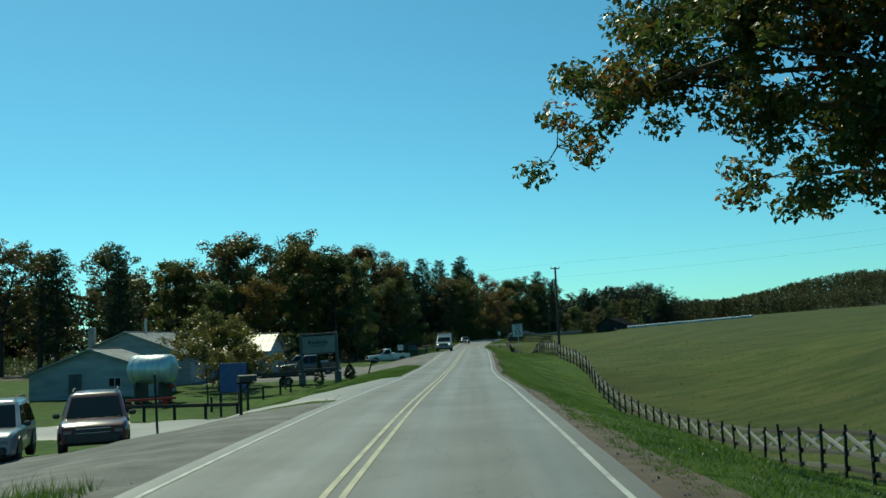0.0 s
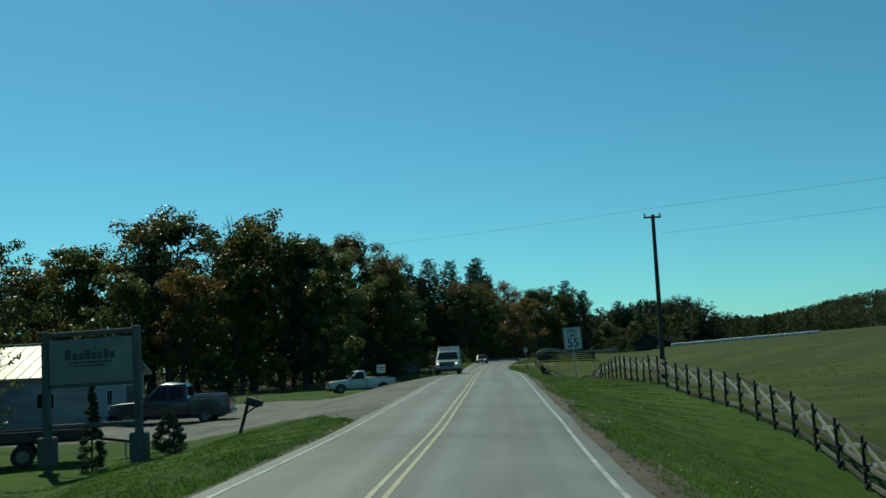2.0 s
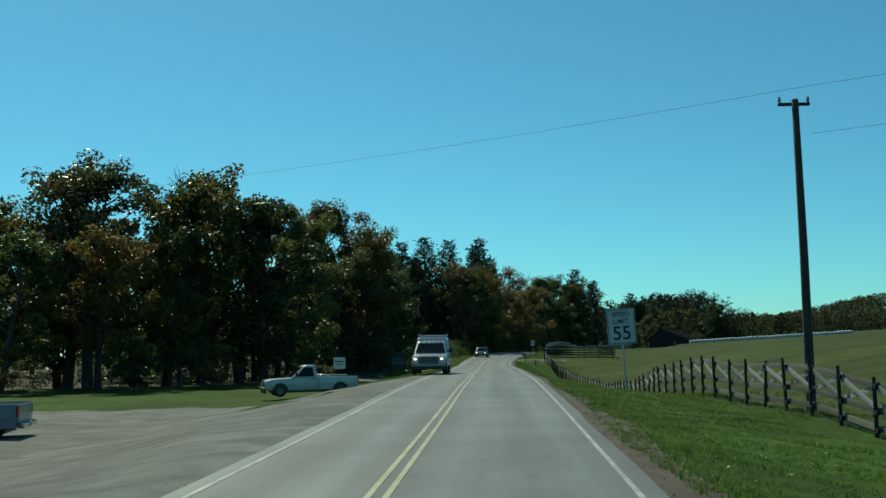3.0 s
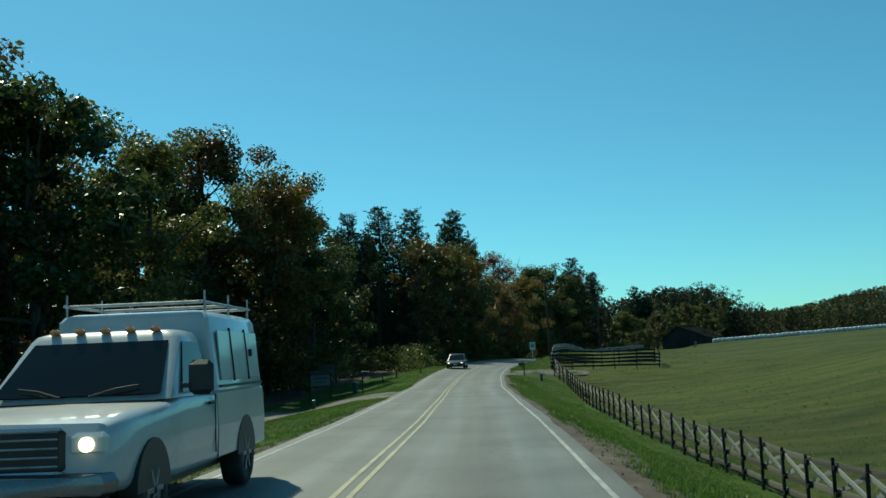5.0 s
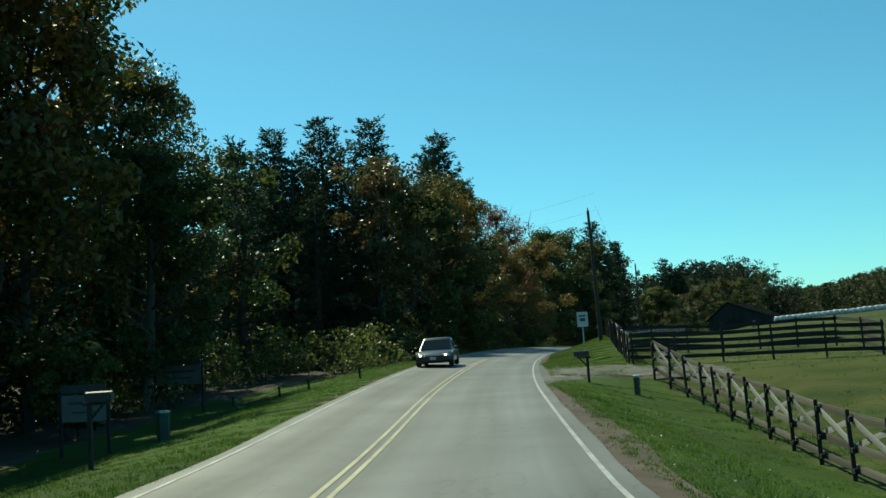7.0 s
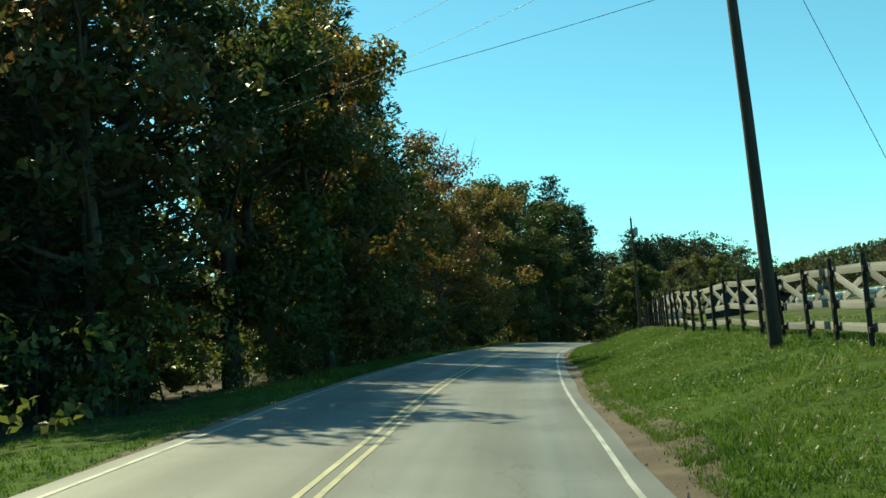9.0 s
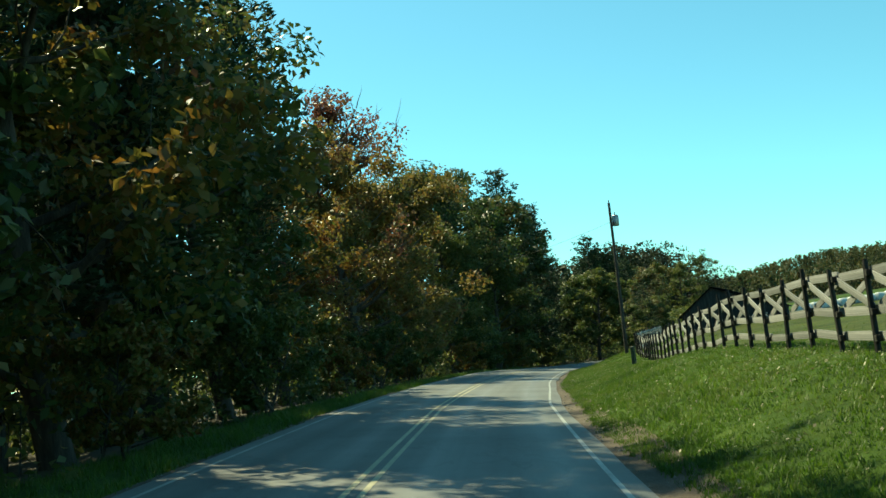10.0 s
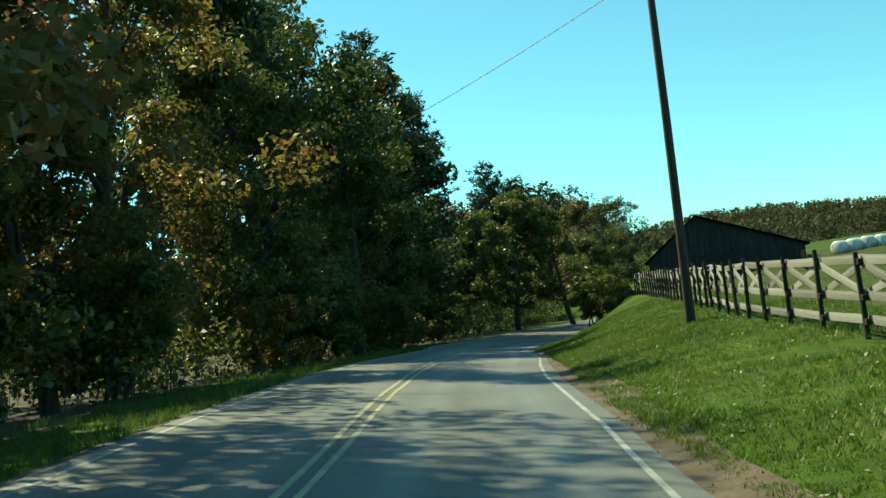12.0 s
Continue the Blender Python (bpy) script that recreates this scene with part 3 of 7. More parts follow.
def land(x, y, rough=True):
    """The ground's height for arrays of places."""
    x, y = np.asarray(x, float).ravel(), np.asarray(y, float).ravel()
    i, d = along_road(x, y)
    s, zr, wl = STATION[i], ROAD_Z[i], WIDTH_L[i] + 0.3
    fall = np.interp(s, *LEFT_FALL)
    zl, zm, zr = zr + BANK[i] * wl, zr - BANK[i] * d, zr - BANK[i] * (WIDTH_R[i] + 0.3)
    z_left = zl - 0.05 - fall * smooth01((-d - wl) / 8.5) + 1.2 * smooth01((-d - 45) / 120)
    east = smooth01((x - 45) / 30) * smooth01((-d - wl) / 10)
    fz, fd = np.interp(s, _fs, FENCE_LINE[:, 2]), np.interp(s, _fs, _fd)
    wr = WIDTH_R[i]
    t = (d - wr - 0.3) / np.maximum(fd - wr - 0.3, 1)
    bank = zr - 0.05 + (fz - zr + 0.05) * (0.35 * np.clip(t, 0, 1) + 0.65 * smooth01(t))
    plane = -1.33 + 0.0688 * np.minimum(x, 58) + 0.05 * np.clip(x - 58, 0, 100) + 0.02 * np.clip(x - 158, 0, 250) - 0.003 * np.clip(y, -60, 260)
    along, across = (x - 287) * 0.88 - (y - 353) * 0.47, (x - 287) * 0.47 + (y - 353) * 0.88
    hill = 25 * np.exp(-((across - 50) / 75.0) ** 2) * smooth01((along + 110) / 200) * (1 - 0.5 * smooth01((along - 50) / 260)) + 2 * smooth01((np.hypot(x - 60, y - 150) - 180) / 300) * smooth01((x - 40) / 160) * smooth01((y + 40) / 220)
    z_left = z_left * (1 - east) + plane * east + hill
    k = np.maximum(smooth01((d - fd - 1.0) / 26), smooth01((x - 52) / 9))
    z_right = bank * (1 - k) + plane * k + hill
    z = np.where(d < -wl, z_left, np.where(d > wr + 0.3, z_right, zm - 0.05))
    e = smooth01((x - 52) / 9)
    z = z * (1 - e) + (plane + hill) * e
    if rough:
        off = np.maximum(np.maximum(d - wr - 0.8, -d - wl - 0.5), 0)
        z = z + np.minimum(off, 3) / 3 * (0.05 * np.sin(x * 0.9 + 1.3 * np.sin(y * 0.31)) * np.sin(y * 0.7 + x * 0.2) + 0.03 * np.sin(x * 2.3 + y * 1.1))
    return z


def ground_at(x, y):
    return float(land([x], [y])[0])


def spot(x, y, lift=0.0, rx=0.0, ry=0.0, turn=0.0):
    """A pose on the ground at a plan place."""
    px, py = lay(x, y)
    return pose(float(px), float(py), ground_at(x, y) + lift, rx, ry, turn)


def side_line(offset_fn, lift, i0, i1, ragged=0.0, seed=0):
    """Places along the road at an offset to the right of its centre."""
    out = []
    for i in range(i0, i1):
        o = offset_fn(i)
        if ragged:
            o += ragged * (noise.noise((i * 0.35, seed, 0)) + 0.5 * noise.noise((i * 1.3, seed, 5)))
        p = CENTRE[i] + NORMAL[i] * o
        out.append((p[0], p[1], ROAD_Z[i] - BANK[i] * o + lift))
    return out


def ribbon(name, a, b, material, across=1, drape=None, smooth=True):
    """A sheet between two lines; drape: laid that much above the land."""
    n = len(a)
    a, b = np.array(a, float), np.array(b, float)
    rows = [a + (b - a) * (k / across) for k in range(across + 1)]
    v = np.stack(rows, 1).reshape(-1, 3)
    if drape is not None:
        v[:, 2] = land(v[:, 0], v[:, 1]) + drape
    v = laid(v)
    w = across + 1
    f = [(i * w + k, i * w + k + 1, (i + 1) * w + k + 1, (i + 1) * w + k) for i in range(n - 1) for k in range(across)]
    return mesh_from(name, v, f, material, smooth)


I0, I1 = 60, 352
ZERO = 160


def axis_steps(lo, a, b, hi, fine, growth=1.16):
    mid = list(np.arange(a, b + 1e-6, fine))
    out, st, p = [], fine, a
    while p > lo:
        st = min(st * growth, 60)
        p -= st
        out.insert(0, p)
    up, st, p = [], fine, b
    while p < hi:
        st = min(st * growth, 60)
        p += st
        up.append(p)
    return np.array(out + mid + up)


gx, gy = axis_steps(-1500, -30, 40, 1800, 0.85), axis_steps(-900, -6, 168, 2400, 1.0)
GX, GY = np.meshgrid(gx, gy)
GZ = land(GX, GY)
_gi, _gd = along_road(GX, GY)
GZ = GZ - 0.12 * ((_gd > -WIDTH_L[_gi] - 0.25) & (_gd < WIDTH_R[_gi] + 0.25) & (GX.ravel() < 55))
gv = np.stack([GX.ravel(), GY.ravel(), GZ], 1)
nx, ny = len(gx), len(gy)
gq = (np.arange(ny - 1)[:, None] * nx + np.arange(nx - 1)[None, :]).ravel()
gf = np.stack([gq, gq + 1, gq + nx + 1, gq + nx], 1)
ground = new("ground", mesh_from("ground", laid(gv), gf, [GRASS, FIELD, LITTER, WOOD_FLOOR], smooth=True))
tagged(ground, "rolling green grass verge and mown pasture beside the road", "ground", kind="structure")
_fcx, _fcy = gv[gf].mean(1)[:, 0], gv[gf].mean(1)[:, 1]
_ci, _cd = along_road(_fcx, _fcy)
_cs = STATION[_ci]
_ffd = np.interp(_cs, _fs, _fd)
idxm = np.zeros(len(gf), int)
idxm[(_cd > _ffd + 0.2)] = 1
wood_edge = np.interp(_fcy, [60, 72, 80, 90, 97, 106, 111, 118, 126, 300], [70, 52, 36, 17, 10.5, 10, 7.5, 3.6, 3.2, 3.2])
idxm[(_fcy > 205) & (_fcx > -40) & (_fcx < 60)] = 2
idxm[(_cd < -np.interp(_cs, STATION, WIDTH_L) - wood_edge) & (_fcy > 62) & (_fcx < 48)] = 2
# faces under the far woods take the colour with the shade in it
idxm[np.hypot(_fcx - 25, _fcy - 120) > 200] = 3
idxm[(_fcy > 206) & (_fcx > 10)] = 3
ground.data.polygons.foreach_set("material_index", idxm.astype(np.int32))

road = new("road", ribbon("road", side_line(lambda i: -WIDTH_L[i] - 0.28, 0.0, I0, I1, 0.08, 1), side_line(lambda i: WIDTH_R[i] + 0.28, 0.0, I0, I1, 0.08, 2), ROAD_ASPHALT, across=8))
_uv = road.data.uv_layers.new(name="lane")
_vi = np.array([lo.vertex_index for lo in road.data.loops])
_ri, _rk = I0 + _vi // 9, _vi % 9
_uv.data.foreach_set("uv", np.stack([(_rk / 8) * (WIDTH_L[_ri] + WIDTH_R[_ri] + 0.56) - WIDTH_L[_ri] - 0.28, PACE * STATION[_ri]], 1).astype(np.float32).ravel())
tagged(road, "worn grey asphalt country road with faded lane markings", "road", kind="structure")


def paint(name, o, w, material, label):
    ob = new(name, ribbon(name, side_line(lambda i: o(i) - w / 2, 0.006, I0, I1), side_line(lambda i: o(i) + w / 2, 0.006, I0, I1), material))
    return tagged(ob, label, "road marking", kind="structure")


paint("yellow_line", lambda i: -0.1, 0.075, YELLOW, "faded yellow centre line painted on the asphalt")
paint("yellow_line", lambda i: 0.1, 0.075, YELLOW, "faded yellow centre line painted on the asphalt")
paint("white_line", lambda i: WIDTH_R[i], 0.07, WHITE_LINE, "white edge line painted on the asphalt")
paint("white_line", lambda i: -WIDTH_L[i], 0.07, WHITE_LINE, "white edge line painted on the asphalt")
# right: the whole way; left: between the lots and drives
for _a, _b, _seed in ((I0, ZERO + 98, 3), (ZERO + 107, I1, 3), (I0, ZERO + 5, 4), (ZERO + 27, ZERO + 37, 4), (ZERO + 64, ZERO + 88, 4), (ZERO + 95, I1, 4)):
    if _seed == 3:
        _in, _out = side_line(lambda i: WIDTH_R[i] + 0.2, 0, _a, _b), side_line(lambda i: WIDTH_R[i] + 1.0, 0, _a, _b, 0.5, 3)
    else:
        _in, _out = side_line(lambda i: -WIDTH_L[i] - 0.55, 0, _a, _b, 0.3, 7), side_line(lambda i: -WIDTH_L[i] - 0.2, 0, _a, _b)
    _sh = new("shoulder", ribbon("shoulder", _in, _out, DIRT, across=3, drape=0.02))
    tagged(_sh, "strip of brown dirt and gravel along the asphalt", "road shoulder", kind="structure")


def apron(name, a, b, material, label, category, n=24, across=14, lift=0.06, ragged=0.25, seed=1):
    """A drive laid on the land between two lines of few corners."""
    def fill(c):
        c = np.array(c, float)
        s = np.concatenate([[0], np.cumsum(np.linalg.norm(np.diff(c, axis=0), axis=1))])
        u = np.linspace(0, s[-1], n)
        p = np.stack([np.interp(u, s, c[:, 0]), np.interp(u, s, c[:, 1]), 0 * u], 1)
        for k in range(n):
            p[k, 0] += ragged * noise.noise((k * 0.7, seed, 1))
            p[k, 1] += ragged * noise.noise((k * 0.7, seed, 9))
        return p
    def round_off(c):
        c = [np.array(q, float) for q in c]
        for _ in range(2):
            c = [c[0]] + [q for p0, p1 in zip(c, c[1:]) for q in (p0 * 0.75 + p1 * 0.25, p0 * 0.25 + p1 * 0.75)] + [c[-1]]
        return c
    fa, fb = fill(round_off(a)), fill(round_off(b))
    rows = [fa + (fb - fa) * (k / across) for k in range(across + 1)]
    side = (fb - fa) / np.linalg.norm(fb - fa, axis=1)[:, None]
    rows = [fa - side * 0.3] + rows + [fb + side * 0.3]
    v = np.stack(rows, 1)
    drop = np.array([-0.12] + [lift - 0.02] + [lift] * (across - 1) + [lift - 0.02] + [-0.12])
    v[:, :, 2] = land(v[:, :, 0], v[:, :, 1]).reshape(v.shape[:2]) + drop[None, :]
    ri, rd = along_road(v[:, :, 0], v[:, :, 1])
    ri, rd = ri.reshape(v.shape[:2]), rd.reshape(v.shape[:2])
    on_road = (rd > -WIDTH_L[ri] - 0.5) & (rd < WIDTH_R[ri] + 0.5)
    v[:, :, 2] = np.where(on_road, np.minimum(v[:, :, 2], ROAD_Z[ri] - BANK[ri] * rd - 0.012), v[:, :, 2])
    w = across + 3
    fc = [(i * w + k, i * w + k + 1, (i + 1) * w + k + 1, (i + 1) * w + k) for i in range(n - 1) for k in range(w - 1)]
    ob = new(name, mesh_from(name, laid(v.reshape(-1, 3)), fc, material, True))
    return tagged(ob, label, category, kind="structure")


apron("gravel_lot", [(-2.7, 5.4), (-4.2, 5.2), (-9, 4.6), (-24, 4.5)], [(-2.7, 14.4), (-4.9, 12.7), (-8.5, 12.7), (-24, 14)], GRAVEL, "grey gravel parking strip beside the road", "gravel lot")
apron("side_road", [(-2.6, 14.4), (-4.6, 15.0), (-7.5, 16.6), (-13, 18.4), (-40, 21)], [(-2.6, 27.4), (-4.2, 25.9), (-10.0, 24.1), (-15.5, 22.6), (-40, 26)], ASPHALT, "pale worn asphalt side road joining from the lot", "side road", n=40)
apron("gravel_lot", [(-2.0, 35.2), (-3.2, 37.0), (-4.8, 39.4), (-8, 42.3), (-30, 42.9)], [(-0.4, 63.6), (-2.4, 62.3), (-6, 60.6), (-12, 60.5), (-30, 59.5)], GRAVEL, "large rutted grey gravel yard with dust patches", "gravel lot", n=36, across=26)
apron("grass_island", [(-4.0, 53.6), (-5.6, 52.6), (-7.8, 53.2)], [(-4.2, 55.2), (-5.8, 56.6), (-7.6, 55.6)], GRASS, "small island of grass in the gravel yard", "grass island", lift=0.06, ragged=0.5)
apron("driveway", [(1.4, 81.8), (-0.6, 82.8), (-3.4, 86.0), (-14, 91.0)], [(1.6, 86.2), (-0.2, 87.0), (-2.9, 89.6), (-14, 95.0)], GRAVEL, "grey gravel driveway into the shade of the woods", "driveway")
apron("driveway", [(6.3, 96.9), (7.6, 97.9), (9.5, 99.9), (15.5, 99.6)], [(7.6, 107.6), (8.6, 106.2), (9.9, 103.2), (15.5, 101.6)], GRAVEL, "grey gravel driveway crossing the grass verge", "driveway")


# ---------------------------------------------------------------- trees
def leaf_cloud(rng, centres, radii, per, size, flat=0.0, long=1.6):
    """Folded leaves scattered round clump centres; an array of quads."""
    centres, radii = np.asarray(centres, float), np.asarray(radii, float)
    n = len(centres) * per
    c = np.repeat(centres, per, 0)
    r = np.repeat(radii, per)[:, None]
    d = rng.normal(size=(n, 3))
    d /= np.linalg.norm(d, axis=1)[:, None]
    p = c + d * r * (rng.random((n, 1)) ** 0.45) * np.array([1, 1, 0.72])
    nrm = d + rng.normal(size=(n, 3)) * 0.9 + np.array([0, 0, 0.5 + flat])
    nrm /= np.linalg.norm(nrm, axis=1)[:, None]
    u = np.cross(nrm, rng.normal(size=(n, 3)))
    u /= np.linalg.norm(u, axis=1)[:, None] + 1e-9
    w = np.cross(nrm, u)
    s = size * (0.6 + 0.8 * rng.random((n, 1)))
    u, w = u * s * long / 2, w * s / 2
    fold = nrm * s * 0.18
    q = np.stack([p - u, p + w * 0.9 + fold + u * 0.15, p + u, p - w * 0.9 + fold + u * 0.1], 1)
    return q.reshape(-1, 3)


def limb(geo, rng, start, direction, length, r0, bend=0.25, up=0.2, n=6, steps=4):
    pts, radii = [Vector(start)], [r0]
    d = Vector(direction).normalized()
    for k in range(steps):
        d = (d + Vector((rng.normal(), rng.normal(), rng.normal())) * bend * 0.5 + Vector((0, 0, up))).normalized()
        pts.append(pts[-1] + d * (length / steps))
        radii.append(r0 * (1 - (k + 1) / (steps + 0.4)))
    geo.tube(pts, radii, n)
    return pts


def broadleaf(seed, height, spread, material, leaves=90, size=0.24, clumps=60, base=0.22, trunk=0.022, stems=1, shape=1.0, label="", open_top=0.0, twigs=0):
    """Trunk with forking limbs and a crown of leaf clumps hung on them. Returns the trunk's and the crown's mesh."""
    rng = np.random.default_rng(seed)
    wood = Geo()
    tips, rad = [], []
    for st in range(stems):
        lean = Vector((rng.normal() * 0.05, rng.normal() * 0.05, 1)) if stems == 1 else Vector((rng.normal() * 0.35, rng.normal() * 0.35, 1))
        foot = Vector((0, 0, -0.3)) if stems == 1 else Vector((rng.normal() * 0.3, rng.normal() * 0.3, -0.2))
        r0 = height * trunk / (stems ** 0.5)
        top = height * (0.86 if stems == 1 else 0.8)
        pts, radii, p, d = [foot, foot + Vector((0, 0, 0.5))], [r0 * 1.35, r0 * 1.02], foot + Vector((0, 0, 0.5)), lean.normalized()
        steps = 8
        for k in range(steps):
            d = (d + Vector((rng.normal(), rng.normal(), 0)) * 0.07 + Vector((0, 0, 0.05))).normalized()
            p = p + d * (top / steps)
            pts.append(p.copy())
            radii.append(max(r0 * (1 - 0.93 * (k + 1) / steps), 0.02))
        wood.tube(pts, radii, 9)
        m = max(6, int(clumps / 3.0 / stems))
        for k in range(m):
            f = base + (0.97 - base) * ((k + rng.random()) / m)
            z = f * top
            i = min(len(pts) - 2, max(1, int(f * steps) + 1))
            q = pts[i] + (pts[i + 1] - pts[i]) * min(1, max(0, f * steps + 1 - i))
            a = k * 2.399 + rng.normal() * 0.4
            t = (f - base) / (1 - base)
            reach = spread * (0.42 + 0.75 * math.sin(math.pi * min(1, 0.18 + 0.80 * t ** shape))) * (0.65 + 0.5 * rng.random())
            if t > 0.82:
                reach *= 0.6
            rise = 0.15 + 0.75 * t
            lp = limb(wood, rng, q, (math.cos(a), math.sin(a), rise), reach, max(0.03, r0 * 0.42 * (1 - 0.7 * t)), bend=0.3, up=0.08, n=5)
            for b, w in ((lp[-1], 1.0), (lp[-2], 1.0), (lp[-3], 0.8)):
                o = Vector((rng.normal(), rng.normal(), rng.normal() * 0.6)) * spread * 0.13
                tips.append(b + o)
                rad.append(spread * (0.17 + 0.13 * rng.random()) * w)
            for tw in range(twigs):
                b = lp[1 + tw % (len(lp) - 1)]
                limb(wood, rng, b, (math.cos(a + rng.normal()), math.sin(a + rng.normal()), rise + rng.random()), reach * 0.5, max(0.014, r0 * 0.1), bend=0.5, up=0.1, n=3, steps=3)
    tips, rad = np.array([tuple(t) for t in tips]), np.array(rad)
    keep = rng.random(len(tips)) > open_top
    q = leaf_cloud(rng, tips[keep], rad[keep], leaves, size)
    return wood.mesh("trunk", BARK, True), quads_mesh("crown", q, 4, material)


def pine(seed, height, spread, tufts=9, base=0.18, dense=1.0):
    """A white pine: whorls of level branches with tufts of long needles."""
    rng = np.random.default_rng(seed)
    wood = Geo()
    r0 = height * 0.016
    wood.tube([(0, 0, -0.3), (0, 0, height * 0.3), (rng.normal() * 0.2, rng.normal() * 0.2, height * 0.7), (rng.normal() * 0.2, rng.normal() * 0.2, height)], [r0 * 1.2, r0, r0 * 0.55, 0.02], 9)
    cs, dirs = [], []
    levels = int(height * 1.35 * dense)
    for k in range(levels):
        f = base + (0.985 - base) * (k + 0.5 * rng.random()) / levels
        t = (f - base) / (1 - base)
        reach0 = 1.1 * spread * (1 - t) ** 0.45 * (0.62 + 0.38 * min(1, t * 5)) + 0.12
        for j in range(5 if t < 0.85 else 4):
            a = j * 2 * math.pi / 5 + k * 0.9 + rng.normal() * 0.3
            reach = reach0 * (0.55 + 0.6 * rng.random())
            d = Vector((math.cos(a), math.sin(a), 0.10 + 0.5 * t + rng.normal() * 0.08))
            lp = limb(wood, rng, (0, 0, f * height), d, reach, max(0.015, r0 * 0.25 * (1 - t)), bend=0.16, up=0.06, n=4, steps=3)
            many = max(3, int(round(tufts * 1.15 * min(1, 0.1 + reach / spread))))
            for m in range(many):
                u = 0.25 + 0.75 * (m + rng.random()) / many
                i = min(2, int(u * 3))
                p = lp[i] + (lp[i + 1] - lp[i]) * (u * 3 - i)
                cs.append(tuple(p + Vector((rng.normal(), rng.normal(), rng.normal() * 0.2)) * (0.07 + 0.11 * reach)))
                dirs.append((d.x, d.y, 0.25 + 0.4 * t))
    cs, dirs = np.array(cs), np.array(dirs)
    per = 7
    n = len(cs) * per
    c, d0 = np.repeat(cs, per, 0), np.repeat(dirs, per, 0)
    d = d0 * 0.7 + rng.normal(size=(n, 3)) * np.array([0.75, 0.75, 0.36])
    d /= np.linalg.norm(d, axis=1)[:, None]
    side = np.cross(d, rng.normal(size=(n, 3)))
    side /= np.linalg.norm(side, axis=1)[:, None]
    ln = 0.40 * (0.6 + 0.8 * rng.random((n, 1)))
    w = 0.062 * (0.7 + 0.6 * rng.random((n, 1)))
    b = c + rng.normal(size=(n, 3)) * 0.08
    q = np.stack([b, b + d * ln * 0.5 + side * w, b + d * ln, b + d * ln * 0.5 - side * w], 1).reshape(-1, 3)
    return wood.mesh("trunk", BARK, True), quads_mesh("crown", q, 4, NEEDLE)


KINDS = {}


def kind_of(key, meshes):
    KINDS[key] = meshes


kind_of("oak_a", broadleaf(11, 21, 5.2, OAK_LEAF, leaves=88, size=0.25, clumps=84, base=0.20))
kind_of("oak_b", broadleaf(12, 20, 4.6, OAK_LEAF, leaves=88, size=0.25, clumps=78, base=0.18, shape=0.8))
kind_of("oak_c", broadleaf(13, 19, 4.9, MAPLE_LEAF, leaves=88, size=0.25, clumps=78, base=0.2))
kind_of("oak_d", broadleaf(14, 18, 4.4, GREEN_LEAF, leaves=88, size=0.25, clumps=75, base=0.16))
kind_of("road_a", broadleaf(21, 13, 4.0, MAPLE_LEAF, leaves=170, size=0.19, clumps=84, base=0.10))
kind_of("road_b", broadleaf(22, 14, 3.8, GREEN_LEAF, leaves=170, size=0.19, clumps=84, base=0.10, shape=0.8))
kind_of("road_d", broadleaf(24, 15, 4.2, OAK_LEAF, leaves=170, size=0.20, clumps=84, base=0.12))
kind_of("near_a", broadleaf(21, 13, 4.0, MAPLE_LEAF, leaves=255, size=0.131, clumps=84, base=0.08, twigs=1))
kind_of("near_b", broadleaf(22, 14, 3.8, GREEN_LEAF, leaves=255, size=0.128, clumps=84, base=0.08, shape=0.8, twigs=1))
kind_of("near_c", broadleaf(23, 13, 3.8, GOLD_LEAF, leaves=255, size=0.128, clumps=84, base=0.08, twigs=1))
kind_of("near_d", broadleaf(24, 15, 4.2, OAK_LEAF, leaves=255, size=0.133, clumps=84, base=0.10, twigs=1))
kind_of("thin", broadleaf(25, 15, 3.4, RUSSET_LEAF, leaves=110, size=0.12, clumps=72, base=0.4, open_top=0.15, twigs=4))
kind_of("bare", broadleaf(26, 17, 3.6, OAK_LEAF, leaves=2, size=0.2, clumps=80, base=0.35, open_top=0.6, twigs=5))
kind_of("pine_a", pine(31, 21, 4.0, tufts=11, dense=1.25))
kind_of("pine_b", pine(32, 22, 3.6, tufts=11, dense=1.25))
kind_of("pine_c", pine(33, 17, 3.6, base=0.06))
kind_of("pine_d", pine(34, 15, 4.0, tufts=15, base=0.03, dense=1.4))
kind_of("back_a", broadleaf(15, 19, 4.8, OAK_LEAF, leaves=64, size=0.36, clumps=54, base=0.08))
kind_of("back_b", broadleaf(16, 18, 4.6, GREEN_LEAF, leaves=64, size=0.36, clumps=54, base=0.06))
kind_of("under", broadleaf(41, 5.0, 2.1, GREEN_LEAF, leaves=130, size=0.125, clumps=40, base=0.05, stems=3))
kind_of("under_b", broadleaf(42, 4.0, 1.9, MAPLE_LEAF, leaves=125, size=0.12, clumps=36, base=0.05, stems=3))
